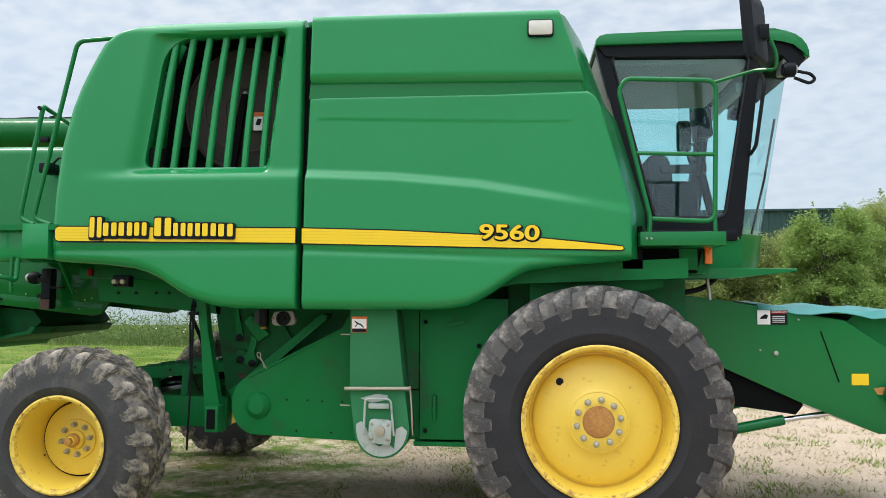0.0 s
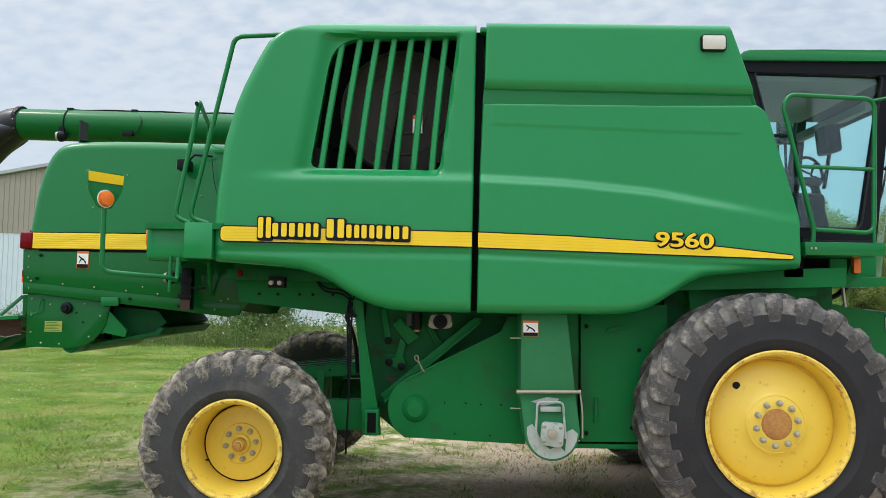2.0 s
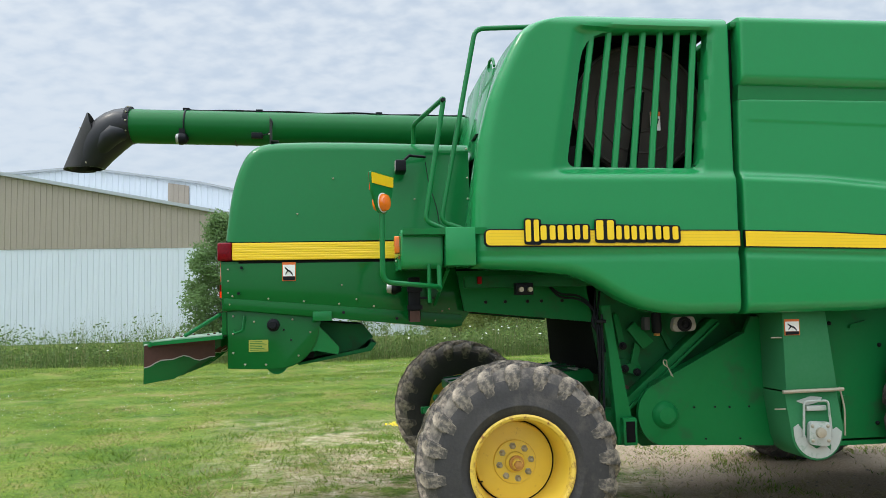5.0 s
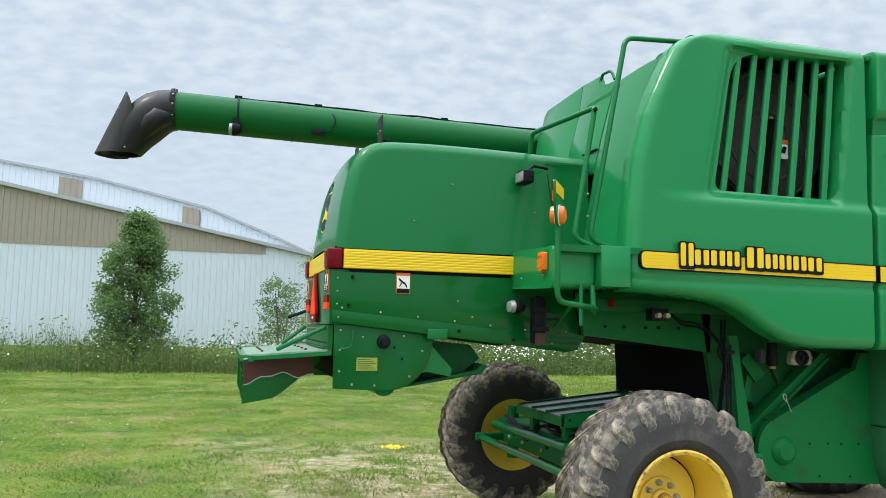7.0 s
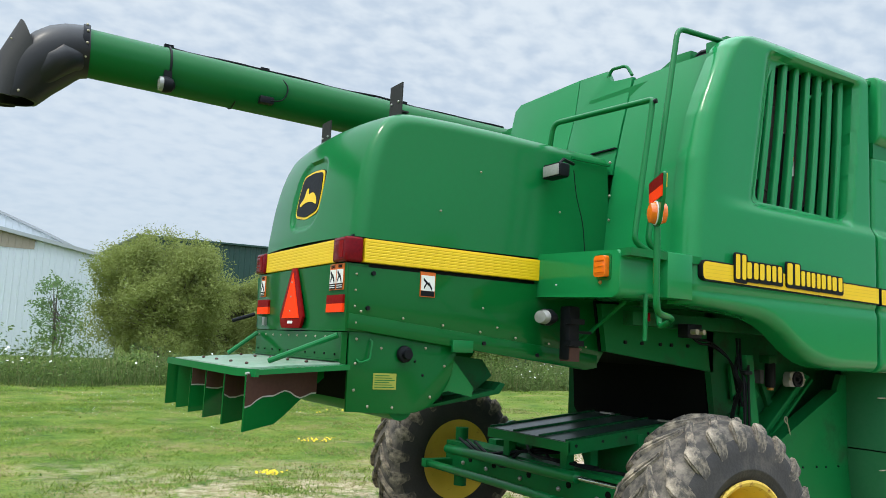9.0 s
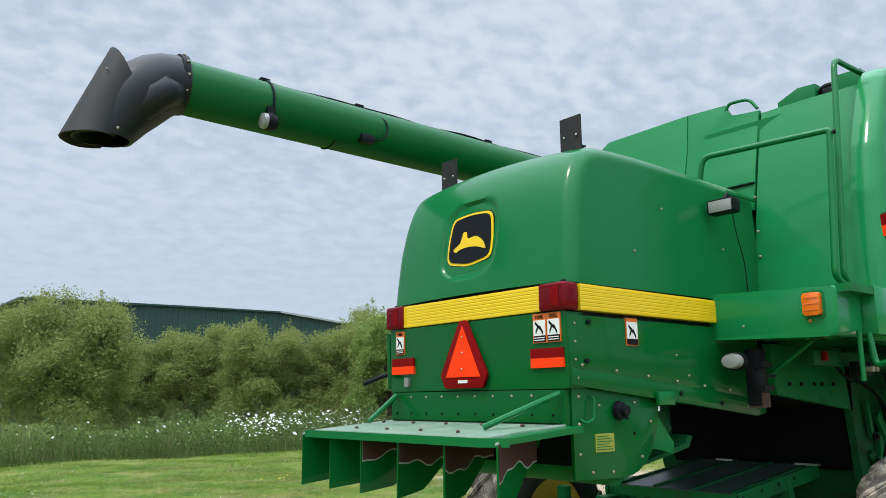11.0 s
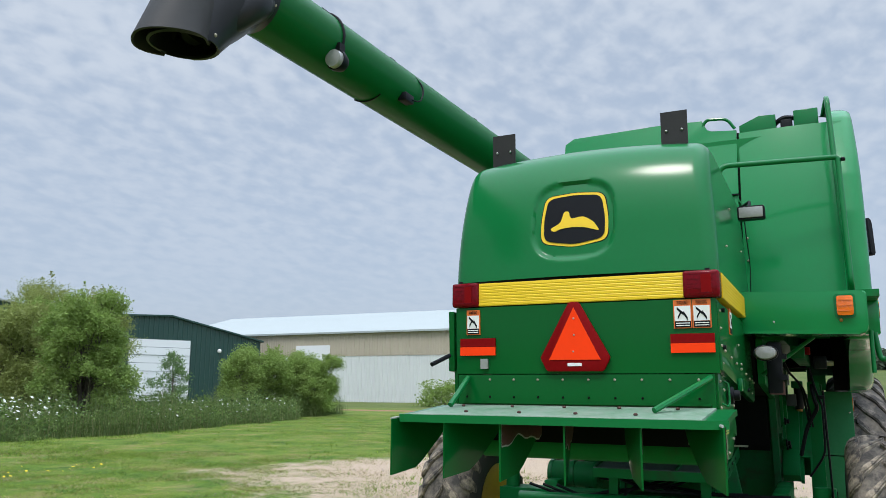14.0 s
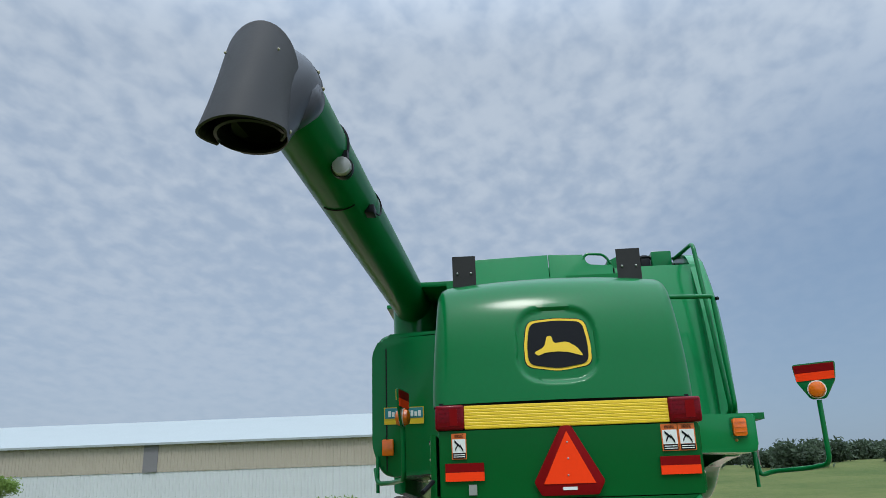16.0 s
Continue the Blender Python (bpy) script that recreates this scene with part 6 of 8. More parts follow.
for i, (yr, yf, out) in enumerate(FINS):
    bm = bm_new()
    curve = lambda x: yf + (yr - yf) * ((-4.84 - x) / 0.47) ** 1.2
    cols = []
    for x in np.linspace(-5.31, -4.84, 9):
        top = 1.318 + (x + 5.31) * 0.08
        bot = float(np.interp(x, [-5.31, -5.12, -4.84], [1.065, 1.09, 1.30]))
        cols.append((bm.verts.new((x, curve(x), bot)), bm.verts.new((x, curve(x), top))))
    for a, b in zip(cols, cols[1:]):
        bm.faces.new((a[0], b[0], b[1], a[1]))
    thicken(bm, 0.008)
    fin = part("spreader_fin", bm, SHADED_ENAMEL, board, "curved green deflector fin worn at its top")
    part("fin_edge", tube(bm_new(), [(x, curve(x), 1.321 + (x + 5.31) * 0.08) for x in np.linspace(-5.308, -5.20, 5)], 0.0065, 6), PRIMER, fin)
    if i >= 2:
        for deep, off, surface, title in ((0.122, 0.0105, PRIMER, "worn_edge"), (0.115, 0.0125, RUSTY, "worn_patch")):
            bm = bm_new()
            cols = []
            for x in np.linspace(-5.305, -4.88, 14):
                top = 1.318 + (x + 5.31) * 0.08
                low = top - deep - 0.018 * math.sin(17 * x + 2 * i) - 0.010 * math.sin(41 * x + i) + 0.02 * (i == 2)
                cols.append([(bm.verts.new((x, curve(x) + s * off, low)), bm.verts.new((x, curve(x) + s * off, top))) for s in (-1,)])
            for a, b in zip(cols, cols[1:]):
                for k in (0,):
                    bm.faces.new((a[k][0], b[k][0], b[k][1], a[k][1]))
            part(title, bm, surface, fin, smooth=0)
bm = bm_new()
cyl(bm, (-4.82, 7.12, 1.63), (-4.95, 7.16, 1.58), 0.012, 8)
part("rubber_stop", bm, BLACK, combine)
part("hook_plate", box(bm_new(), -4.832, -4.815, 6.90, 6.94, 1.56, 1.61), STEEL, tail)

# rear deck box with its lamp, both sides; extremity arms
bm = prism(bm_new(), rounded([(5.115, 1.77), (5.835, 1.79), (5.835, 2.035), (5.115, 2.014)], [0.05, 0.05, 0.012, 0.02]), "x", -3.63, -3.37, 0.012, 3)
deck_box = part("deck_box", bm, PLASTIC, combine, "rounded green box beside the ladder deck")
part("deck_block", box(bm_new(), -3.36, -3.17, 5.045, 5.5, 1.785, 2.025, 0.008), PLASTIC, combine)
part("deck_plate", box(bm_new(), -3.62, -3.1, 5.05, 5.82, 1.98, 2.02), CHASSIS, combine)
lamp = part("marker_lamp", prism(bm_new(), rounded([(5.185, 1.875), (5.268, 1.875), (5.268, 1.985), (5.185, 1.985)], 0.012), "x", -3.665, -3.62, 0.006), AMBER, deck_box, "amber marker lamp")
part("lamp_seat", prism(bm_new(), rounded([(5.172, 1.862), (5.281, 1.862), (5.281, 1.998), (5.172, 1.998)], 0.02), "x", -3.635, -3.62), GREEN, deck_box)
for k in range(3):
    part("lens_rib", box(bm_new(), -3.669, -3.66, 5.192, 5.261, 1.898 + k * 0.03, 1.905 + k * 0.03), AMBER, lamp)
part("lamp_screw", ball(bm_new(), (-3.632, 5.25, 1.85), 0.01), RUST, deck_box)
part("deck_screw", ball(bm_new(), (-3.632, 5.60, 1.85), 0.006), STEEL, deck_box)


def extremity_arm(path, turn, pin):
    """A bent arm along path with a flag and an amber lamp at its end; turn: the flag's heading in degrees."""
    arm = part("extremity_arm", tube(bm_new(), fillet(path, 0.06), 0.0155, 10), GREEN, combine, "bent green arm carrying an amber lamp")
    c = Vector(path[-1]) + Vector((0, 0, 0.0))
    spin = Matrix.Translation(c) @ Matrix.Rotation(radians(turn), 4, "Z")

    def put(name, bm, material, parent, label=""):
        bmesh.ops.transform(bm, matrix=spin, verts=bm.verts)
        return part(name, bm, material, parent, label)
    pts = rounded([(-0.13, 0.235), (0.13, 0.235), (0.115, 0.12), (0.045, 0.005), (-0.045, 0.005), (-0.115, 0.12)], 0.02)
    flag = put("lamp_flag", prism(bm_new(), pts, "x", -0.007, 0.007, 0.002), GREEN, arm)
    put("flag_reflector", prism(bm_new(), [(-0.118, 0.175), (0.118, 0.175), (0.122, 0.226), (-0.122, 0.226)], "x", -0.012, -0.006), RED, flag)
    put("flag_reflector", prism(bm_new(), [(-0.113, 0.125), (0.113, 0.125), (0.118, 0.174), (-0.118, 0.174)], "x", -0.012, -0.006), FLUO, flag)
    put("flag_reflector", prism(bm_new(), [(-0.118, 0.165), (0.118, 0.165), (0.122, 0.226), (-0.122, 0.226)], "x", 0.006, 0.012), YELLOW, flag)
    put("amber_lamp", lathe(bm_new(), [(0.02, -0.045), (0.045, -0.036), (0.052, -0.014), (0.052, 0.014), (0.045, 0.036), (0.02, 0.045)], (0, 0, 0.065), 20, axis="x"), AMBER, arm, "round amber lamp")
    put("lamp_seat", lathe(bm_new(), [(0.057, -0.012), (0.057, 0.012)], (0, 0, 0.065), 20, axis="x"), WHITE, arm)
    part("mount_pin", cyl(bm_new(), pin, Vector(pin) + Vector((0, 0, 0.24)), 0.012), GREEN, arm)
    return arm


extremity_arm([(-3.40, 5.08, 1.79), (-3.40, 5.06, 1.63), (-3.42, 4.98, 1.655), (-3.60, 4.80, 1.665), (-3.765, 4.745, 1.68), (-3.765, 4.745, 2.07)], -33, (-3.46, 5.10, 1.56))
extremity_arm([(-3.40, 7.62, 1.76), (-3.45, 7.60, 1.66), (-3.60, 7.48, 1.66), (-3.90, 7.37, 1.67), (-3.92, 7.37, 1.98)], 82, (-3.44, 7.6, 1.6))

# ladder rails on the deck
bm = tube(bm_new(), fillet([(-3.36, 5.17, 2.03), (-3.47, 5.18, 2.075), (-3.335, 5.19, 2.86), (-3.335, 5.20, 2.875), (-3.47, 5.86, 2.86), (-3.47, 5.89, 2.72)], 0.05), 0.0165, 10)
part("deck_rail", bm, GREEN, combine, "bent green tube hand rail")
bm = tube(bm_new(), fillet([(-3.24, 5.18, 2.03), (-3.37, 5.18, 2.07), (-3.11, 5.22, 3.35), (-2.62, 5.24, 3.385)], 0.06), 0.0165, 10)
part("ladder_rail", bm, GREEN, combine, "tall bent green tube rail")
part("rail_end", cyl(bm_new(), (-3.345, 5.17, 2.855), (-3.34, 5.155, 2.858), 0.013), BLACK, combine)

# lamps and boxes under the deck
wl = part("work_lamp", prism(bm_new(), rounded([(5.61, 2.475), (5.765, 2.475), (5.765, 2.555), (5.61, 2.555)], 0.01), "x", -3.62, -3.55, 0.008), BLACK, combine, "rectangular work lamp on the hood side")
part("lens", box(bm_new(), -3.626, -3.615, 5.62, 5.755, 2.483, 2.547, 0.003), LENS, wl)
part("lamp_bracket", tube(bm_new(), [(-3.56, 5.70, 2.56), (-3.52, 5.70, 2.60), (-3.40, 5.75, 2.60)], 0.01), BLACK, wl)
part("lamp_cable", tube(bm_new(), fillet([(-3.40, 5.745, 2.56), (-3.38, 5.74, 2.40), (-3.33, 5.73, 2.25), (-3.30, 5.74, 2.05)], 0.1), 0.003, 6), BLACK, wl)
part("hood_strap", box(bm_new(), -3.40, -3.09, 5.763, 5.775, 2.635, 2.65), GREEN, hood)
for z in (2.66, 2.45, 2.3, 2.15):
    part("hood_bolt", ball(bm_new(), (-3.10, 5.755, z), 0.009, seg=8), NUT, hood)
for x, z in ((-4.05, 2.45), (-3.48, 2.3), (-4.3, 2.2)):
    part("hood_bolt", ball(bm_new(), (x, 5.768, z), 0.0065, seg=8), NUT, hood)
rl = part("round_lamp", lathe(bm_new(), [(0.01, -0.05), (0.05, -0.044), (0.062, -0.02), (0.055, 0.02), (0.03, 0.05), (0.01, 0.06)], (-3.65, 5.655, 1.672), 20, axis="x", flat=0.68), LENS, combine, "round clear lamp under the deck")
part("lamp_rim", lathe(bm_new(), [(0.068, -0.02), (0.07, 0.01), (0.04, 0.05)], (-3.645, 5.655, 1.672), 20, axis="x", flat=0.68), BLACK, rl)
bm = box(bm_new(), -3.55, -3.47, 5.575, 5.66, 1.44, 1.74, 0.012)
box(bm, -3.56, -3.46, 5.55, 5.60, 1.52, 1.55)
box(bm, -3.50, -3.38, 5.58, 5.62, 1.59, 1.605)
box(bm, -3.56, -3.46, 5.55, 5.60, 1.64, 1.67)
part("valve_box", bm, BLACK, combine, "black valve box with rust")
part("valve_foot", box(bm_new(), -3.545, -3.475, 5.57, 5.65, 1.435, 1.51), RUSTY, combine)
part("red_valve", box(bm_new(), -3.10, -3.07, 5.43, 5.46, 1.68, 1.73, 0.006), RED, combine)
part("deck_brace", tube(bm_new(), [(-3.30, 5.4, 1.78), (-3.36, 5.7, 1.55)], 0.012), CHASSIS, combine)

# rails, brackets and lines under the side panel
part("under_rail", box(bm_new(), -3.18, -1.5, 5.46, 5.54, 1.655, 1.735, 0.006), GRIMY_SHADED, combine, "grimy green frame rail under the side panel, darkened for shade")
for z, y in ((1.60, 5.60), (1.575, 5.58)):
    part("brake_line", tube(bm_new(), fillet([(-2.62, y + 0.06, 1.74), (-2.5, y, z), (-2.36, y, z), (-2.26, y - 0.08, z - 0.10), (-2.22, y - 0.12, 1.20)], 0.08), 0.008, 6), BLACK, combine)
part("valve_block", box(bm_new(), -2.86, -2.74, 5.34, 5.42, 1.60, 1.68, 0.008), BLACK, combine, "black valve block with fittings")
for x in (-2.83, -2.77):
    part("valve_fitting", cyl(bm_new(), (x, 5.30, 1.635), (x, 5.345, 1.635), 0.016, 10), NUT, combine)

# rear frame between hood and axle
bm = prism(bm_new(), [(-3.2, 1.78), (-2.2, 1.80), (-2.2, 1.40), (-3.15, 1.50)], "y", 5.70, 5.74)
frame_side = part("frame_side", bm, CHASSIS, combine)
part("frame_side", prism(bm_new(), [(-3.2, 1.78), (-2.2, 1.80), (-2.2, 1.40), (-3.15, 1.50)], "y", 7.16, 7.20), GRIMY_SHADED, combine)
for x in (-3.0, -2.86, -2.7, -2.6, -2.45):
    part("punched_hole", cyl(bm_new(), (x, 5.69, 1.56), (x, 5.705, 1.56), 0.012, 10), BLACK, frame_side)
# chamber filled and chute backed in near-black, painting the shade inside
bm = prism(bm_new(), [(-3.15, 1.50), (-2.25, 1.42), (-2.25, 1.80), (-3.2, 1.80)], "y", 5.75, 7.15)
part("straw_chamber_shade", bm, DARK, combine)
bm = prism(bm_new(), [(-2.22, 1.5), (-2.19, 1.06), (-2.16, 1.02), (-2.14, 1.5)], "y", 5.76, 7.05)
part("shaded_chute_back", bm, DARK, combine)
# tray above the axle
bm = prism(bm_new(), [(-3.17, 0.925), (-3.17, 0.94), (-2.2, 1.045), (-2.2, 1.02)], "y", 6.0, 6.82)
part("grain_tray", bm, mat("dark_green_tray", (0.035, 0.075, 0.058), rough=0.32, tint=(0.10, 0.14, 0.125), scale=5, amount=0.9), combine, "dark green ribbed tray above the rear axle")
for y in (6.01, 6.27, 6.54, 6.81):
    part("tray_rib", prism(bm_new(), [(-3.17, 0.94), (-3.17, 0.952), (-2.2, 1.057), (-2.2, 1.045)], "y", y - 0.009, y + 0.009), GRIMY_SHADED, combine)
bm = prism(bm_new(), [(-3.18, 0.86), (-3.18, 0.945), (-2.15, 1.055), (-2.15, 0.965)], "y", 5.975, 6.0)
box(bm, -3.185, -3.165, 5.975, 6.82, 0.875, 0.935)
part("tray_rail", bm, CHASSIS, combine)
for x in (-3.12, -2.9, -2.7, -2.5):
    part("punched_hole", cyl(bm_new(), (x, 5.97, 0.91 + (x + 3.18) * 0.107), (x, 5.978, 0.91 + (x + 3.18) * 0.107), 0.010, 8), BLACK, combine)
part("chute_lip", box(bm_new(), -2.32, -2.29, 5.90, 6.06, 1.05, 1.062), STEEL, combine)
part("chute_lip", box(bm_new(), -2.32, -2.29, 6.50, 6.62, 1.05, 1.062), STEEL, combine)
# rear axle, tie rod, knuckles
axle = part("rear_axle", prism(bm_new(), [(-3.06, 0.56), (-2.84, 0.56), (-2.84, 0.76), (-3.06, 0.76)], "y", 5.35, 7.55, 0.01), CHASSIS, combine, "green steering axle beam")
part("tie_rod", cyl(bm_new(), (-3.26, 5.38, 0.60), (-3.26, 7.50, 0.60), 0.028), GREEN, axle)
part("steering_cylinder", cyl(bm_new(), (-3.17, 5.9, 0.74), (-3.17, 7.35, 0.72), 0.035), GREEN, axle)
part("cylinder_rod", cyl(bm_new(), (-3.17, 5.45, 0.745), (-3.17, 5.9, 0.74), 0.016), CHROME, axle)
for y in (5.42, 7.48):
    bm = cyl(bm_new(), (-2.96, y, 0.42), (-2.96, y, 0.86), 0.05)
    box(bm, -3.30, -2.96, y - 0.035, y + 0.035, 0.57, 0.63, 0.008)
    part("steering_knuckle", bm, CHASSIS, axle)
for y in (5.75, 6.1, 6.5, 6.9, 7.2):
    part("axle_hole", cyl(bm_new(), (-3.066, y, 0.66), (-3.055, y, 0.66), 0.022, 12), DARK, axle)
    part("axle_bolt", ball(bm_new(), (-3.066, y + 0.09, 0.62), 0.016, seg=8), STEEL, axle)
for k in range(3):
    part("axle_hose", tube(bm_new(), fillet([(-3.1, 7.3 - 0.1 * k, 0.80), (-3.12, 7.0 - 0.15 * k, 0.72 - 0.03 * k), (-3.08, 6.6, 0.80), (-3.0, 6.3 + 0.1 * k, 0.82), (-2.6, 6.2, 0.9)], 0.15), 0.011, 6), BLACK, axle)
for x, z0, z1 in ((-2.88, 0.76, 0.96), (-3.08, 0.76, 0.935)):
    for y in (6.1, 6.7):
        part("tray_post", box(bm_new(), x - 0.03, x + 0.03, y - 0.03, y + 0.03, z0, z1), CHASSIS, combine)
part("axle_carrier", prism(bm_new(), [(5.9, 0.56), (6.42, 0.56), (6.36, 0.975), (5.97, 0.975)], "x", -2.60, -2.54, 0.008), CHASSIS, combine, "green carrier plate above the steering axle")
part("rear_crossmember", box(bm_new(), -2.85, -2.1, 5.62, 5.72, 0.58, 0.80, 0.01), CHASSIS, combine, "green frame rail")
part("rear_crossmember", box(bm_new(), -2.85, -2.1, 7.18, 7.28, 0.58, 0.80, 0.01), CHASSIS, combine)
part("pull_rod", tube(bm_new(), [(-2.27, 5.38, 1.46), (-2.275, 5.37, 1.0), (-2.29, 5.36, 0.46)], 0.008, 6), BLACK, combine)
part("hydraulic_hose", tube(bm_new(), fillet([(-2.28, 5.45, 1.5), (-2.32, 5.44, 1.40), (-2.28, 5.42, 1.34), (-2.25, 5.5, 1.2), (-2.24, 5.55, 1.0)], 0.06), 0.014), BLACK, combine)

for k in range(2):
    part("post_hose", tube(bm_new(), fillet([(-2.28 + 0.03 * k, 5.46, 1.62), (-2.31 + 0.02 * k, 5.42, 1.44), (-2.28 - 0.02 * k, 5.39, 1.36), (-2.29, 5.39, 1.02), (-2.27, 5.5, 0.86)], 0.07), 0.008, 6), BLACK, combine)
part("hose_clip", box(bm_new(), -2.31, -2.24, 5.37, 5.41, 1.40, 1.425, 0.006), BLACK, combine)

# lower side: posts, inner wall with linkages, shield, elevator
bm = prism(bm_new(), [(-2.27, 1.52), (-2.195, 1.52), (-2.175, 1.30), (-2.08, 0.77), (-2.055, 0.585), (-2.18, 0.585), (-2.19, 0.80), (-2.225, 1.25)], "y", 5.40, 5.48, 0.006)
part("rear_post", bm, CHASSIS, combine, "slanted green post")
bm = box(bm_new(), -2.16, -2.065, 5.34, 5.46, 0.59, 0.77, 0.008)
part("hitch_socket", bm, CHASSIS, combine)
part("socket_mouth", box(bm_new(), -2.142, -2.083, 5.333, 5.35, 0.612, 0.748), DARK, combine)
# inner wall in the darkened green, since it lies deep in shade
bm = prism(bm_new(), [(-2.30, 1.86), (-0.2, 1.86), (-0.2, 0.52), (-1.9, 0.52), (-2.12, 0.7)], "y", 5.70, 5.745)
wall_in = part("inner_side_wall", bm, GRIMY_SHADED, combine, "grimy green inner side wall, colour darkened for shade")
part("link_plate", prism(bm_new(), rounded([(-1.943, 1.399), (-1.805, 1.259), (-1.884, 1.202), (-1.997, 1.346)], 0.006), "y", 5.64, 5.665, 0.003), CHASSIS, wall_in)
part("link_arm", prism(bm_new(), fillet([(-1.943, 1.253), (-1.899, 1.216), (-1.923, 1.119), (-1.897, 1.068), (-1.935, 1.022), (-2.039, 1.059), (-2.029, 1.096), (-1.973, 1.104)], 0.02), "y", 5.655, 5.675, 0.003), CHASSIS, wall_in)
part("link_back", prism(bm_new(), rounded([(-2.08, 1.118), (-2.028, 1.148), (-1.887, 1.07), (-1.911, 1.008), (-2.006, 1.032)], 0.02), "y", 5.676, 5.699, 0.003), GRIMY_SHADED, wall_in)
part("link_strap", prism(bm_new(), rounded([(-2.089, 1.46), (-2.052, 1.46), (-2.007, 1.232), (-2.028, 1.203), (-2.053, 1.223)], 0.01), "y", 5.66, 5.68, 0.003), CHASSIS, wall_in)
for x, z in [(-2.031, 1.23), (-2.021, 1.071), (-1.933, 1.043)]:
    part("link_bolt", lathe(bm_new(), [(0.028, 0.0), (0.028, -0.012), (0.017, -0.014), (0.017, -0.03), (0.010, -0.034)], (x, 5.657, z), 16), BLACK, wall_in)
part("stiffener", prism(bm_new(), [(-1.772, 1.375), (-1.73, 1.375), (-1.623, 1.197), (-1.67, 1.172)], "y", 5.665, 5.70, 0.004), GRIMY_SHADED, wall_in)
brace_arm = part("diagonal_brace", prism(bm_new(), [(-2.079, 0.846), (-1.402, 1.41), (-1.344, 1.398), (-2.037, 0.798)], "y", 5.57, 5.69, 0.004), CHASSIS, combine, "long slanted green channel brace")
part("brace_flange", prism(bm_new(), [(-2.052, 0.81), (-1.366, 1.383), (-1.351, 1.371), (-2.043, 0.786)], "y", 5.545, 5.57, 0.002), CHASSIS, brace_arm)
for x, z in [(-2.04, 0.96), (-1.998, 0.936), (-2.023, 0.944)]:
    part("red_paint_mark", prism(bm_new(), rounded([(x - 0.016, z - 0.010), (x + 0.012, z - 0.016), (x + 0.018, z + 0.008), (x - 0.006, z + 0.016)], 0.005), "y", 5.697, 5.702), RUSTY, wall_in)
part("fuel_filter", lathe(bm_new(), [(0.0, 0.10), (0.030, 0.098), (0.034, 0.085), (0.034, -0.06), (0.028, -0.075), (0.0, -0.078)], (-1.816, 5.553, 1.392), 18, axis="z"), BLACK, combine, "black fuel filter")
part("filter_foot", cyl(bm_new(), (-1.816, 5.553, 1.30), (-1.816, 5.553, 1.325), 0.022), RUST, combine)
part("filter_head", box(bm_new(), -1.87, -1.78, 5.52, 5.60, 1.475, 1.53, 0.008), GRIMY_SHADED, combine)
part("filter_bracket", box(bm_new(), -1.895, -1.855, 5.57, 5.64, 1.34, 1.43, 0.004), SEAT, combine)
mb = part("beacon_housing", prism(bm_new(), rounded([(-1.735, 1.345), (-1.72, 1.425), (-1.575, 1.43), (-1.56, 1.35), (-1.585, 1.33), (-1.71, 1.327)], 0.02), "y", 5.47, 5.52, 0.006), BEIGE, combine, "worn beige lamp holder")
part("beacon_core", lathe(bm_new(), [(0.052, 0.0), (0.050, -0.012), (0.034, -0.014), (0.030, -0.004), (0.016, -0.004), (0.012, -0.022), (0.0, -0.024)], (-1.648, 5.47, 1.378), 24), BLACK, mb)
for x in (-1.725, -1.572):
    part("holder_screw", ball(bm_new(), (x, 5.468, 1.378), 0.009, seg=8), NUT, mb)
SHIELD = [(-1.04, 0.525), (-1.04, 1.42), (-1.17, 1.42), (-1.218, 1.30)] + [(-1.82 + 0.19 * math.cos(t), 0.77 + 0.215 * math.sin(t)) for t in np.linspace(math.pi * 0.64, math.pi * 1.42, 16)]
shield = part("drive_shield", prism(bm_new(), SHIELD, "y", 5.46, 5.50, 0.006), CHASSIS, combine, "green drive shield with a round boss")
part("shield_boss", lathe(bm_new(), [(0.095, 0.0), (0.085, -0.02), (0.07, -0.03), (0.055, -0.045), (0.01, -0.05)], (-1.818, 5.462, 0.765), 28), CHASSIS, shield)
for x, z in ((-1.61, 0.808), (-1.46, 0.806), (-1.354, 0.801), (-1.211, 0.80), (-1.536, 0.593), (-1.287, 0.585)):
    part("punched_hole", cyl(bm_new(), (x, 5.452, z), (x, 5.462, z), 0.007, 8), BLACK, shield)
part("shield_lip", prism(bm_new(), [(-1.90, 0.968), (-1.218, 1.312), (-1.21, 1.302), (-1.894, 0.956)], "y", 5.448, 5.56), CHASSIS, shield)
part("shield_clip", tube(bm_new(), fillet([(-1.755, 5.45, 1.02), (-1.80, 5.44, 1.10), (-1.80, 5.44, 1.135), (-1.825, 5.44, 1.14), (-1.825, 5.44, 1.11), (-1.79, 5.44, 1.085), (-1.77, 5.44, 1.03)], 0.012), 0.004), NUT, shield)
# clean-grain elevator
elev = part("grain_elevator", prism(bm_new(), [(-1.10, 1.45), (-0.79, 1.45), (-0.735, 0.93), (-1.10, 0.93)], "y", 5.17, 5.50, 0.006), DUSTED, combine, "green grain elevator leg with a worn boot")
boot = [(-1.105, 0.92), (-0.73, 0.92), (-0.70, 0.66)] + [(-0.885 + 0.185 * math.cos(t), 0.655 + 0.19 * math.sin(t)) for t in np.linspace(0, -math.pi, 14)]
eb = part("elevator_boot", prism(bm_new(), boot, "y", 5.185, 5.50, 0.006), DUSTED, elev)
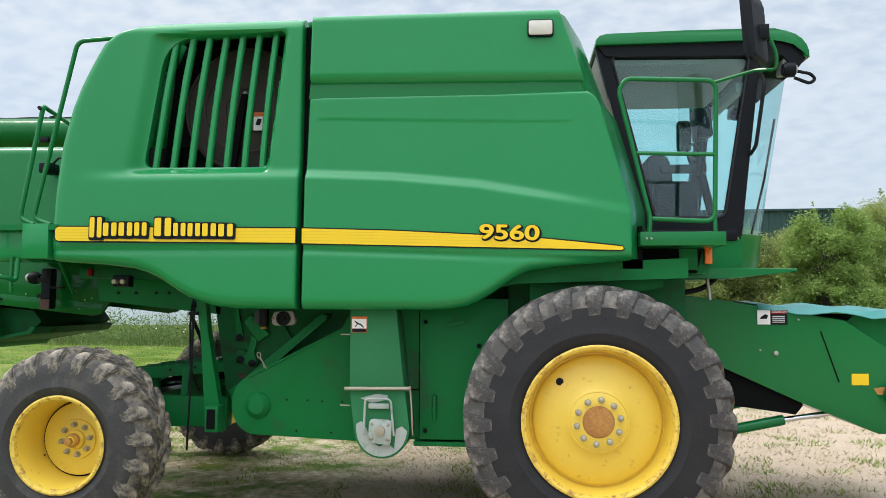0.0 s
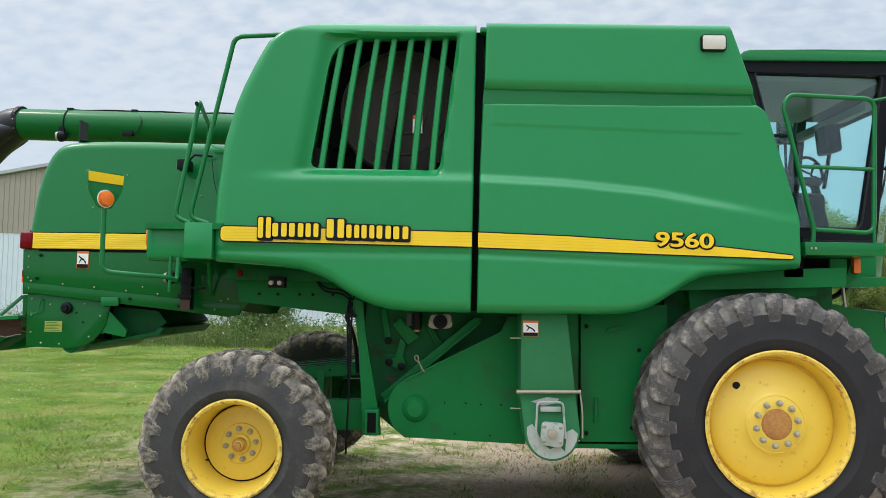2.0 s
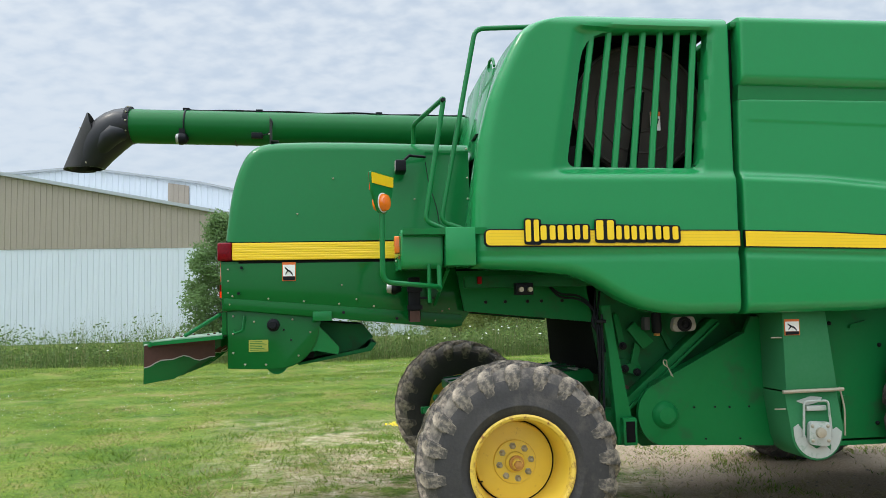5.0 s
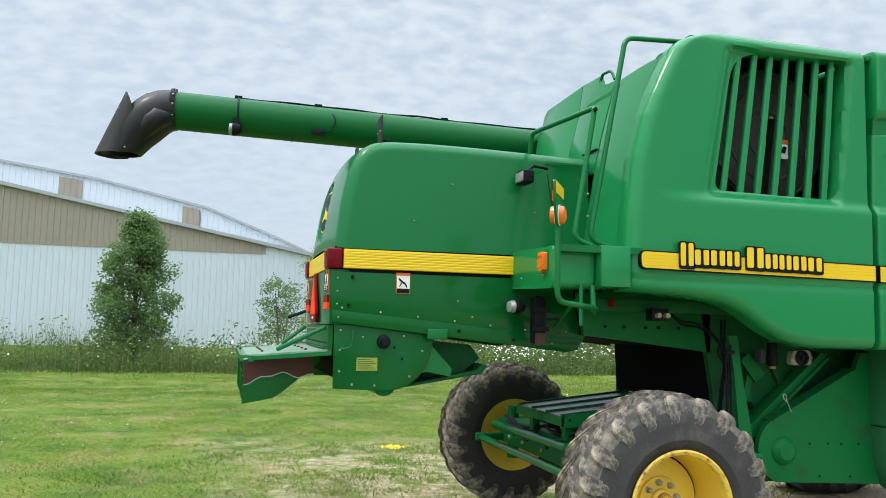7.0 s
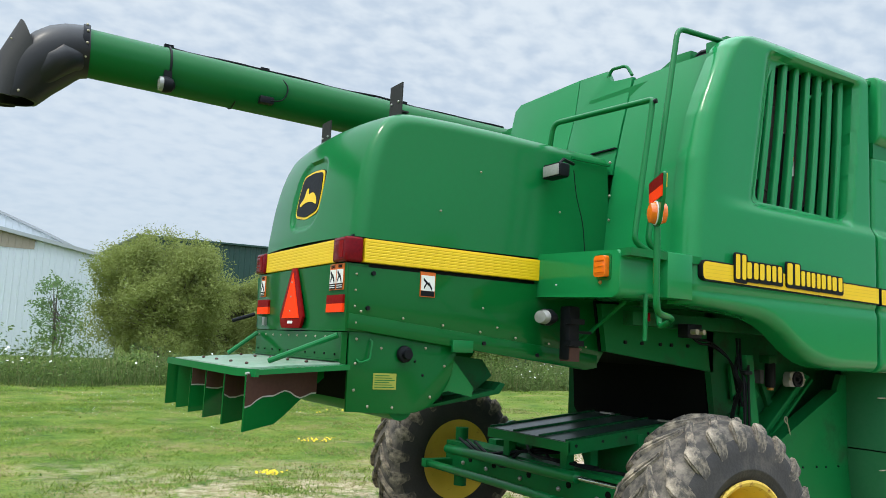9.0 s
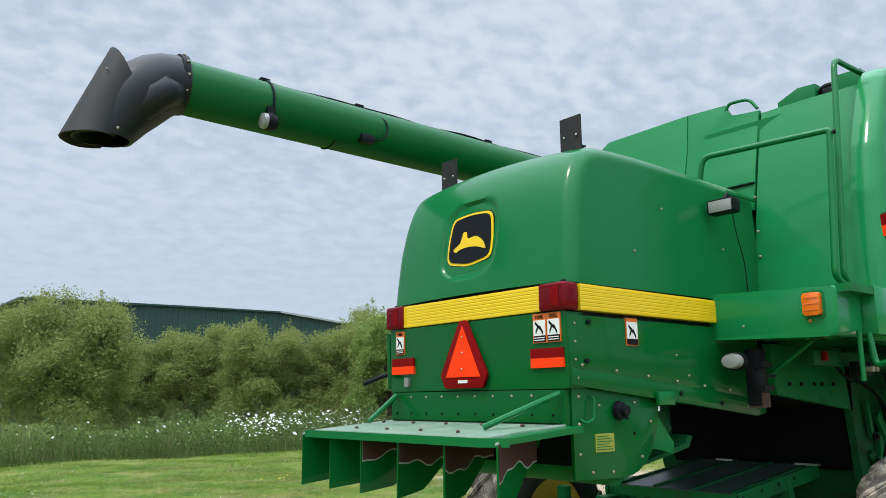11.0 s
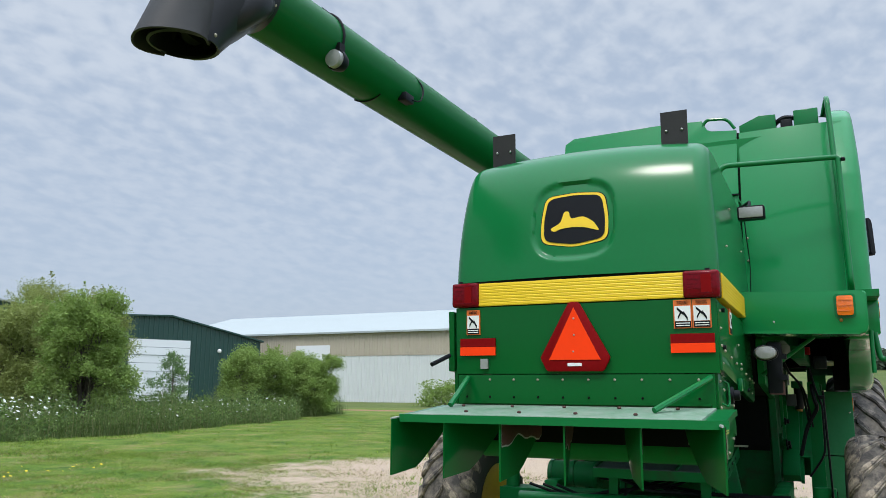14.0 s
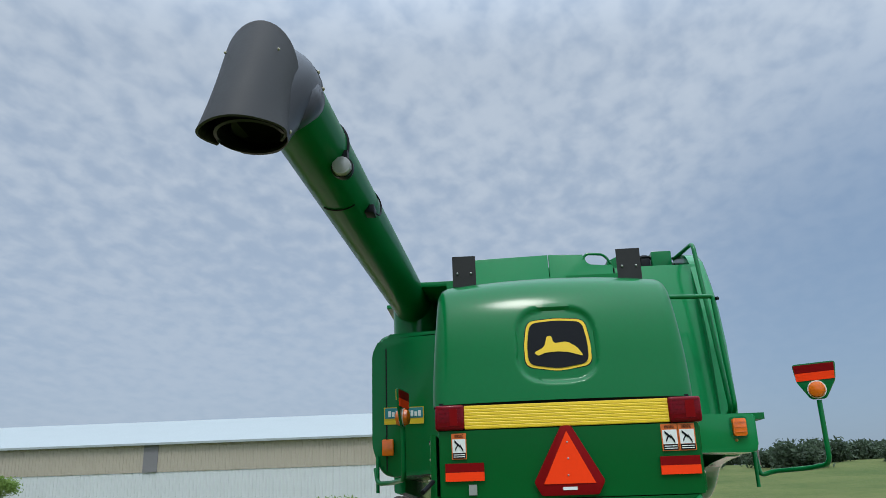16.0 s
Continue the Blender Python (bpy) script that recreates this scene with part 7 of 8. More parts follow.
worn = [(-1.055, 0.69), (-1.02, 0.71), (-0.985, 0.66), (-0.955, 0.58), (-0.90, 0.545), (-0.84, 0.57), (-0.80, 0.53), (-0.79, 0.66), (-0.75, 0.68), (-0.715, 0.65)] + [(-0.885 + 0.17 * math.cos(t), 0.655 + 0.175 * math.sin(t)) for t in np.linspace(-0.1, -math.pi + 0.1, 14)]
part("worn_patch", prism(bm_new(), worn, "y", 5.181, 5.19), PRIMER, eb, "scraped bare metal patch")
part("worn_patch", prism(bm_new(), rounded([(-1.03, 0.86), (-0.95, 0.83), (-0.86, 0.85), (-0.84, 0.88), (-0.92, 0.89)], 0.01), "y", 5.181, 5.19), PRIMER, eb)
bm = tube(bm_new(), fillet([(-1.0, 5.16, 0.63), (-0.99, 5.15, 0.86), (-0.82, 5.15, 0.86), (-0.80, 5.16, 0.62)], 0.03), 0.008)
box(bm, -0.97, -0.83, 5.155, 5.18, 0.795, 0.83, 0.006)
part("boot_frame", bm, PRIMER, eb)
part("bearing_housing", prism(bm_new(), rounded([(-0.97, 0.58), (-0.82, 0.56), (-0.81, 0.72), (-0.96, 0.73)], 0.03), "y", 5.145, 5.18, 0.006), PRIMER, eb, "bolted bearing housing")
part("bearing_cap", lathe(bm_new(), [(0.035, 0), (0.033, -0.02), (0.015, -0.025)], (-0.89, 5.146, 0.655), 16), NUT, eb)
for x, z in ((-0.945, 0.605), (-0.835, 0.60), (-0.945, 0.70), (-0.835, 0.695)):
    part("bearing_bolt", ball(bm_new(), (x, 5.144, z), 0.012, seg=8), NUT, eb)
bm = tube(bm_new(), [(-1.13, 5.16, 0.925), (-0.70, 5.16, 0.93)], 0.012)
part("hinge_rod", bm, NUT, elev)
for z in (1.28, 0.81):
    part("latch_pin", tube(bm_new(), [(-1.17, 5.2, z), (-1.10, 5.19, z)], 0.0045), NUT, elev)
part("spring_latch", tube(bm_new(), fillet([(-0.70, 5.2, 0.94), (-0.685, 5.18, 0.80), (-0.68, 5.2, 0.62)], 0.03), 0.006), NUT, elev)
side_sign(-1.09, -0.985, 1.295, 1.40, 5.168, elev)
# door panels forward of the elevator
door = part("service_door", prism(bm_new(), [(-0.66, 0.56), (-0.05, 0.56), (-0.05, 1.52), (-0.66, 1.52)], "y", 5.40, 5.44, 0.005), CHASSIS, combine, "plain green service door")
part("side_filler", prism(bm_new(), [(-0.80, 0.9), (-0.67, 0.9), (-0.67, 1.5), (-0.80, 1.5)], "y", 5.43, 5.47), CHASSIS, combine)
part("side_filler", prism(bm_new(), [(-0.80, 0.55), (-0.67, 0.55), (-0.67, 0.89), (-0.80, 0.89)], "y", 5.46, 5.50), CHASSIS, combine)
part("door_handle", cyl(bm_new(), (-0.555, 5.385, 0.70), (-0.555, 5.385, 0.86), 0.014), CHASSIS, door)
part("door_handle", prism(bm_new(), rounded([(-0.48, 1.32), (-0.35, 1.35), (-0.35, 1.375), (-0.47, 1.35)], 0.008), "y", 5.375, 5.40), CHASSIS, door)
for x, z in ((-0.62, 0.62), (-0.62, 1.36), (-0.30, 0.66), (-0.25, 1.2)):
    part("door_latch", ball(bm_new(), (x, 5.395, z), 0.016, seg=8), BLACK, door)
part("lower_sill", box(bm_new(), -0.70, 0.2, 5.40, 5.50, 0.515, 0.545), CHASSIS, combine)
part("belly", prism(bm_new(), [(-1.9, 0.53), (1.1, 0.50), (1.15, 1.6), (0.7, 1.77), (-2.12, 1.77), (-2.12, 1.0)], "y", 5.75, 7.2), GRIMY_SHADED, combine)
part("front_inner_wall", prism(bm_new(), [(-0.05, 0.55), (1.15, 0.8), (1.15, 1.74), (-0.05, 1.78)], "y", 5.48, 5.52), GRIMY_SHADED, combine)
part("wheel_arch", prism(bm_new(), [(-0.1, 1.60), (0.05, 1.72), (0.34, 1.755), (1.12, 1.79), (1.12, 1.66), (0.0, 1.62)], "y", 5.22, 5.5), CHASSIS, combine)
part("frame_corner", prism(bm_new(), [(0.10, 1.46), (0.98, 1.60), (1.0, 1.72), (0.09, 1.66)], "y", 5.36, 5.5), CHASSIS, combine)

# left flank of the machine
bm = prism(bm_new(), rounded([(7.10, 1.72), (7.57, 1.70), (7.64, 1.9), (7.64, 2.55), (7.57, 2.68), (7.10, 2.70)], [0.02, 0.08, 0.05, 0.05, 0.06, 0.02]), "x", -3.42, -1.2, 0.03, 3)
left_box = part("left_flank", bm, GREEN, combine, "rounded green panel on the far flank")
part("flank_seam", box(bm_new(), -3.424, -3.3, 7.535, 7.543, 1.74, 2.58), BLACK, left_box)
part("flank_lamp", box(bm_new(), -3.45, -3.41, 7.49, 7.57, 1.84, 1.95, 0.008), AMBER, left_box, "amber marker lamp")
fs = part("flank_sign", box(bm_new(), -3.43, -3.41, 7.28, 7.555, 2.05, 2.165), YELLOW, left_box, "small blue and yellow field sign")
part("sign_sky", box(bm_new(), -3.434, -3.42, 7.285, 7.55, 2.09, 2.16), mat("sign_blue", (0.02, 0.22, 0.25), rough=0.5), fs)
for k in range(9):
    part("sign_bar", box(bm_new(), -3.437, -3.43, 7.30 + k * 0.026, 7.318 + k * 0.026, 2.10, 2.14 - 0.008 * (k % 3 == 1)), WHITE, fs)
part("left_side_panel", prism(bm_new(), [(-2.6, 1.6), (0.7, 1.5), (0.45, 3.36), (-1.4, 3.36), (-1.5, 2.68), (-2.55, 2.66)], "y", 7.50, 7.60, 0.03), PLASTIC, combine)
part("tank_extension", prism(bm_new(), [(5.95, 3.32), (7.0, 3.32), (7.0, 3.36), (5.95, 3.36)], "x", -2.6, -0.4), GREEN, combine)

# unloading auger
AY = lambda x: 7.64 - 0.052 * (x + 5.93)
AZ = lambda x: 3.25 - 0.027 * (x + 5.93)
a0, a1 = Vector((-5.90, AY(-5.90), AZ(-5.90))), Vector((-2.1, AY(-2.1), AZ(-2.1)))
auger = part("unloading_auger", cyl(bm_new(), a0, a1, 0.156, 36), DULL, combine, "long green unloading auger tube")
part("auger_collar", cyl(bm_new(), (-5.93, AY(-5.93), 3.264), (-5.89, AY(-5.89), 3.263), 0.166, 36), BLACK, auger)
part("auger_pivot", cyl(bm_new(), (-2.2, 7.43, 2.4), (-2.2, 7.43, 3.28), 0.2, 28), GREEN, combine)
bm = bm_new()
SY = 7.655
cpts = [(-5.88, 3.25), (-5.93, 3.248), (-5.98, 3.236), (-6.03, 3.213), (-6.075, 3.178), (-6.115, 3.135), (-6.155, 3.085), (-6.195, 3.03), (-6.23, 2.97), (-6.262, 2.915), (-6.29, 2.86), (-6.325, 2.79)]
tube(bm, [(x, min(SY, AY(x)), z) for x, z in cpts], [0.163, 0.170, 0.177, 0.182, 0.184, 0.182, 0.175, 0.163, 0.150, 0.140, 0.136, 0.134], 32, cap=False)
MOUTH = 2.858
for v in bm.verts:
    if v.co.z < MOUTH:
        v.co.x += 0.42 * (MOUTH - v.co.z)
        v.co.z = MOUTH
thicken(bm, 0.012)
spout = part("auger_boot", bm, BOOT, auger, "black rubber spout boot")
# added disc that darkens the inside of the spout as shade would
part("throat_shade_disc", cyl(bm_new(), (-6.215, SY, 3.0), (-6.22, SY, 2.99), 0.145, 28), DARK, spout)
# moulded shoulders that bulge from both cheeks of the boot
for sy in (-1, 1):
    bm = tube(bm_new(), [(x, SY + sy * o, z) for x, z, o in ((-5.93, 3.15, 0.07), (-5.97, 3.165, 0.10), (-6.02, 3.155, 0.118), (-6.07, 3.11, 0.118), (-6.12, 3.04, 0.100), (-6.17, 2.97, 0.07))], [0.06, 0.088, 0.098, 0.092, 0.075, 0.05], 20)
    part("boot_shoulder", bm, BOOT, spout)
bm = bm_new()
top, bot = Vector((-6.17, SY, 3.245)), Vector((-6.345, SY + 0.02, 2.84))
ax = (bot - top).normalized()
outw = Vector((ax.z, 0, -ax.x))
outw = outw if outw.x < 0 else -outw


def flap_point(s, t, lift=0.0):
    """On the curved flap: s from its top to its mouth, t round its axis in radians."""
    def at(q):
        r = 0.154 - 0.012 * q + lift
        flare = 0.028 * q ** 3 * abs(math.sin(t)) ** 4
        return top + (bot - top) * q + outw * (r * math.cos(t)) + Vector((0, (r + flare) * math.sin(t), 0)) + ax * (0.07 * (1 - math.cos(t)) * (1 - q) - 0.075 * (1 - q) * math.cos(t))
    end = 1.0
    for _ in range(8):
        end += (at(end).z - MOUTH + 0.006) / 0.4
    return at(s * end)


rows = [[bm.verts.new(flap_point(i / 14, radians(-124 + 248 * k / 28))) for k in range(29)] for i in range(15)]
for a, b in zip(rows, rows[1:]):
    for k in range(28):
        bm.faces.new((a[k], a[k + 1], b[k + 1], b[k]))
thicken(bm, 0.010)
part("spout_flap", bm, FLAP, spout, "curved black rubber flap bolted to the spout")
for sy in (-1, 1):
    for k in range(4):
        part("flap_bolt", ball(bm_new(), flap_point(0.18 + 0.22 * k, sy * radians(114), 0.013), 0.009, seg=8), NUT, spout)
    part("flap_bolt", ball(bm_new(), flap_point(0.25, sy * radians(40), 0.012), 0.006, seg=8), NUT, spout)
for k in range(12):
    t = 2 * math.pi * k / 12
    part("collar_bolt", ball(bm_new(), (-5.91, AY(-5.91) + 0.168 * math.cos(t), 3.264 + 0.168 * math.sin(t)), 0.009, seg=8), NUT, spout)
al = part("auger_lamp", lathe(bm_new(), [(0.012, -0.052), (0.045, -0.045), (0.05, -0.02), (0.04, 0.03), (0.015, 0.045)], (-5.42, 7.475, 3.10), 18, axis="x"), LENS, auger, "round lamp below the auger tube")
part("lamp_shell", lathe(bm_new(), [(0.055, -0.025), (0.056, 0.0), (0.045, 0.035), (0.015, 0.055)], (-5.415, 7.475, 3.10), 18, axis="x"), BLACK, al)
part("lamp_bracket", box(bm_new(), -5.44, -5.39, 7.45, 7.51, 3.13, 3.19), BLACK, al)
part("plug_box", box(bm_new(), -4.80, -4.70, 7.415, 7.47, 3.10, 3.15, 0.006), BLACK, auger)


def band(x, a=200, b=80):
    return [(x, AY(x) + 0.16 * math.cos(t), AZ(x) + 0.16 * math.sin(t)) for t in np.linspace(radians(a), radians(b), 12)]


part("lamp_cable", tube(bm_new(), band(-5.40), 0.008, 6), BLACK, auger)
part("lamp_cable", tube(bm_new(), [(x, AY(x) - 0.02 + 0.012 * math.sin(7 * x), AZ(x) + 0.161 + 0.004 * math.sin(11 * x)) for x in np.linspace(-5.40, -2.7, 24)], 0.008, 6), BLACK, auger)
part("plug_cable", tube(bm_new(), fillet([(-4.74, AY(-4.74), AZ(-4.74) + 0.16), (-4.66, 7.47, 3.33), (-4.60, 7.40, 3.24), (-4.64, 7.40, 3.13), (-4.74, 7.42, 3.12)], 0.06), 0.005, 6), BLACK, auger)
part("plug_cable", tube(bm_new(), band(-4.95, 235, 300), 0.004, 6), BLACK, auger)
for x in (-5.40, -4.74, -3.64):
    part("cable_clip", box(bm_new(), x - 0.03, x + 0.03, AY(x) - 0.04, AY(x), AZ(x) + 0.15, AZ(x) + 0.175), BLACK, auger)


# wheels
def wheel_set(radius, width, rim_r, lugs, outer, dish_out, hub_r):
    """Tyre, rim and hub about the origin; the outer face looks to -y."""
    w = width
    R = radius - 0.035
    prof = [(rim_r - 0.005, 0.035), (rim_r + 0.012, 0.012), (rim_r + 0.05, -0.004), (rim_r + 0.22 * (R - rim_r), -0.011), (rim_r + 0.235 * (R - rim_r), -0.014), (rim_r + 0.255 * (R - rim_r), -0.014), (rim_r + 0.27 * (R - rim_r), -0.012), (rim_r + 0.5 * (R - rim_r), -0.009), (rim_r + 0.68 * (R - rim_r), -0.002), (R - 0.045, 0.022), (R - 0.012, 0.055),
            (R, 0.10), (R + 0.006, w / 2), (R, w - 0.10), (R - 0.012, w - 0.055), (R - 0.045, w - 0.022), (rim_r + 0.68 * (R - rim_r), w + 0.002), (rim_r + 0.35 * (R - rim_r), w + 0.012),
            (rim_r + 0.05, w + 0.004), (rim_r + 0.012, w - 0.012), (rim_r - 0.005, w - 0.035)]
    tyre = lathe(bm_new(), prof, (0, 0, 0), 72, closed=True)
    half = math.pi / lugs
    pair = []
    for side in (0, 1):
        lug = bm_new()
        rows = []
        for a, drop, lean, thick in ((0.53 * w, 0.0, 0.0, 0.031), (0.36 * w, 0.0, 0.085, 0.033), (0.18 * w, 0.003, 0.155, 0.040), (0.062, 0.010, 0.195, 0.048), (0.018, 0.035, 0.210, 0.053), (-0.004, 0.085, 0.216, 0.054), (-0.007, 0.14, 0.219, 0.050), (-0.006, 0.195, 0.222, 0.036)):
            grow = max(1.0, radius / 0.70)
            drop, thick = drop * grow, thick * grow
            y = a if side == 0 else w - a
            th = lean / radius * 1.15
            r1 = radius - drop
            r0 = r1 - 0.05
            tw = thick / radius
            flank = drop > 0.03
            inn = (0.03 if side == 0 else -0.03) if flank else 0.0
            e1, e0 = (1.0, 1.0) if flank else (0.8, 1.3)
            rows.append([lug.verts.new((r * math.cos(th + s * tw * e), y + o, r * math.sin(th + s * tw * e))) for r, s, e, o in ((r1, -1, e1, 0), (r1, 1, e1, 0), (r0, 1, e0, inn), (r0, -1, e0, inn))])
        for a, b in zip(rows, rows[1:]):
            for k in range(4):
                lug.faces.new((a[k], a[(k + 1) % 4], b[(k + 1) % 4], b[k]))
        lug.faces.new(rows[0])
        lug.faces.new(rows[-1][::-1])
        bmesh.ops.bevel(lug, geom=lug.edges[:], offset=0.009, segments=2, affect="EDGES")
        pair.append(lug)
    lug = pair
    lip = lathe(bm_new(), [(rim_r + 0.012, 0.002), (rim_r + 0.016, -0.006), (rim_r + 0.004, -0.012), (rim_r - 0.012, -0.004), (rim_r - 0.02, 0.02), (rim_r + 0.0, 0.03)], (0, 0, 0), 64, closed=True)
    return tyre, lug, lip


def add_wheel(centre, kind, mirror=False):
    cx, cy, cz = centre
    if kind == "front":
        radius, width, rim_r, lugs = 0.840, 0.50, 0.457, 24
        disc = [(rim_r - 0.018, 0.015), (rim_r - 0.026, 0.05), (rim_r - 0.036, 0.135), (rim_r - 0.042, 0.158), (rim_r - 0.052, 0.158), (rim_r - 0.058, 0.138), (0.385, 0.128), (0.33, 0.112), (0.26, 0.090), (0.20, 0.078), (0.185, 0.064), (0.17, 0.052), (0.10, 0.048), (0.02, 0.048)]
        bolt_r, n_bolt, cap_r, face = 0.135, 10, 0.092, 0.048
    else:
        radius, width, rim_r, lugs = 0.625, 0.40, 0.304, 20
        disc = [(rim_r - 0.016, 0.015), (rim_r - 0.022, 0.05), (rim_r - 0.032, 0.075), (rim_r - 0.040, 0.16), (rim_r - 0.046, 0.252), (rim_r - 0.050, 0.268), (rim_r - 0.058, 0.268), (rim_r - 0.063, 0.252), (0.20, 0.246), (0.135, 0.240), (0.13, 0.228), (0.10, 0.226), (0.02, 0.226)]
        bolt_r, n_bolt, cap_r, face = 0.100, 8, 0.055, 0.226
    tyre, lug, lip = wheel_set(radius, width, rim_r, lugs, 0, 0, 0)
    rim = lathe(bm_new(), disc + [(0.02, face + 0.05), (rim_r - 0.10, width * 0.5 + 0.10), (rim_r - 0.02, width - 0.03), (rim_r + 0.01, width - 0.01)], (0, 0, 0), 64)
    s = -1 if mirror else 1
    tw = random.Random(round(cx * 10) + (5 if mirror else 0)).uniform(0, 6)
    place = Matrix.Translation((cx, cy, cz)) @ Matrix.Diagonal((1, s, 1, 1)) @ Matrix.Rotation(tw if kind == "rear" else 0.0, 4, "Y")

    def put(name, bm, material, parent, label="", smooth=38):
        bmesh.ops.transform(bm, matrix=place, verts=bm.verts)
        return part(name, bm, material, parent, label, smooth)
    wheel = put("wheel", rim, RIM, combine, "yellow wheel with a black ribbed tyre")
    put("tyre", tyre, RUBBER if kind == "front" else DUSTY_RUBBER, wheel, "black tyre", 45)
    Rt = radius - 0.035
    put("tread_face", lathe(bm_new(), [(Rt - 0.105, -0.0025), (Rt - 0.047, 0.0185), (Rt - 0.009, 0.052), (Rt + 0.003, 0.10), (Rt + 0.009, width / 2), (Rt + 0.003, width - 0.10), (Rt - 0.009, width - 0.052), (Rt - 0.047, width - 0.0185), (Rt - 0.105, width + 0.0025)], (0, 0, 0), 72), TREAD if kind == "front" else DUSTY_TREAD, wheel, "dusty tread between the lugs")
    for sd, one in enumerate(lug):
        bmesh.ops.scale(one, verts=one.verts, vec=(K, K, K))
        me = finish("lug", one, LUG if kind == "front" else DUSTY_LUG, 40)
        for k in range(lugs):
            ob = new("lug", me)
            ob.parent = wheel
            jit = random.Random(k * 7 + sd).uniform(-0.008, 0.008)
            ob.matrix_local = Matrix.Translation((Vector((cx, cy, cz)) - ORIGIN[wheel.name]) * K) @ Matrix.Diagonal((1, s, 1, 1)) @ Matrix.Rotation(-(2 * math.pi * k + (math.pi if sd else 0)) / lugs + jit, 4, "Y")
    put("rim_lip", lip, RIM_WORN, wheel, "chipped rusty rim lip")
    for k in range(n_bolt):
        t = 2 * math.pi * (k + 0.3) / n_bolt
        bm = lathe(bm_new(), [(0.021, face), (0.021, face - 0.008), (0.0155, face - 0.01), (0.0155, face - 0.03), (0.008, face - 0.036)], (bolt_r * math.cos(t), 0, bolt_r * math.sin(t)), 6 if kind == "rear" else 8)
        put("wheel_nut", bm, NUT, wheel)
    if kind == "front":
        put("hub_cap", lathe(bm_new(), [(cap_r + 0.008, face + 0.002), (cap_r, face - 0.008), (cap_r - 0.01, face - 0.012), (0.01, face - 0.014)], (0, 0, 0), 32), RUST, wheel, "rusty hub plate")
        put("rim_ring", lathe(bm_new(), [(0.187, 0.066), (0.19, 0.058), (0.18, 0.054), (0.175, 0.06)], (0, 0, 0), 40, closed=True), RIM, wheel)
        t = math.atan2(1.012 - cz, 0.266 - cx)
        put("disc_hole", lathe(bm_new(), [(0.024, 0.106), (0.024, 0.14)], (0.33 * math.cos(t), 0, 0.33 * math.sin(t)), 20), BLACK, wheel)
    else:
        put("hub", lathe(bm_new(), [(0.066, face), (0.062, face - 0.02), (0.048, face - 0.03), (0.045, face - 0.055), (0.033, face - 0.06), (0.03, face - 0.085), (0.01, face - 0.09)], (0, 0, 0), 20), RIM, wheel)
        put("rim_seam", lathe(bm_new(), [(rim_r - 0.049, 0.2665), (rim_r - 0.059, 0.2665)], (0, 0, 0), 64), DARK, wheel)
        put("hub_grease", lathe(bm_new(), [(0.047, face - 0.0305), (0.0465, face - 0.056), (0.034, face - 0.0605)], (0, 0, 0), 20), RUST, wheel)
        put("axle_nut", lathe(bm_new(), [(0.027, face - 0.085), (0.027, face - 0.11), (0.012, face - 0.115)], (0, 0, 0), 6), RUST, wheel)
        put("valve_stem", tube(bm_new(), [(0.225, 0.25, 0.135), (0.20, 0.21, 0.125)], 0.006, 6), BLACK, wheel)
    return wheel


add_wheel((0.503, 4.862, 0.770), "front")
add_wheel((0.503, 2 * MID - 4.862, 0.770), "front", True)
add_wheel((-2.950, 4.875, 0.568), "rear")
add_wheel((-2.89, 2 * MID - 4.875, 0.590), "rear", True)
part("front_axle", box(bm_new(), 0.33, 0.68, 5.2, 7.7, 0.62, 0.95, 0.02), CHASSIS, combine)

# cab
GLASSY = 5.74
cab = part("cab_floor", box(bm_new(), 0.95, 1.57, 5.70, 7.2, 1.94, 2.02, 0.01), BLACK, combine, "cab with tinted glass and black frame")
roof_pts = [(0.582, 3.365), (0.588, 3.41), (0.615, 3.44), (0.665, 3.453), (1.2, 3.458), (1.70, 3.458), (1.85, 3.455), (1.93, 3.44), (1.99, 3.415), (2.035, 3.38), (2.066, 3.336), (2.082, 3.29), (2.084, 3.245), (2.05, 3.25), (2.03, 3.30), (1.98, 3.345), (1.90, 3.37), (1.80, 3.375), (1.2, 3.372)]
part("cab_roof", prism(bm_new(), roof_pts, "y", 5.66, 7.24, 0.012, 2), GREEN, cab, "rounded green cab roof")
part("roof_lining", prism(bm_new(), [(0.60, 3.37), (1.92, 3.37), (2.03, 3.31), (2.06, 3.24), (2.0, 3.16), (1.90, 3.27), (0.66, 3.29)], "y", 5.69, 7.21), BLACK, cab)


for y in (GLASSY, 2 * MID - GLASSY):
    s = 1 if y < MID else -1
    frame_bm = prism(bm_new(), [(0.585, 3.365), (1.765, 3.345), (1.60, 1.97), (0.945, 1.97)], "y", y - 0.03, y + 0.03)
    frame_bm = carve(frame_bm, prism(bm_new(), rounded([(0.70, 3.30), (1.68, 3.28), (1.485, 2.105), (0.995, 2.11)], [0.06, 0.05, 0.06, 0.04]), "y", y - 0.1, y + 0.1))
    part("door_frame", frame_bm, BLACK, cab, "black frame with rounded window corners")
    gasket = rounded([(0.70, 3.30), (1.68, 3.28), (1.485, 2.105), (0.995, 2.11)], [0.06, 0.05, 0.06, 0.04])
    part("window_gasket", tube(bm_new(), [(x, y - 0.03 * s, z) for x, z in gasket] + [(gasket[0][0], y - 0.03 * s, gasket[0][1])], 0.011, 6), BOOT, cab)
    part("side_glass", prism(bm_new(), [(0.69, 3.31), (1.69, 3.29), (1.49, 2.09), (0.98, 2.09)], "y", y - 0.003, y + 0.003), GLASS, cab, "teal-tinted side glass", smooth=0).visible_shadow = False
bm = bm_new()
rows = []
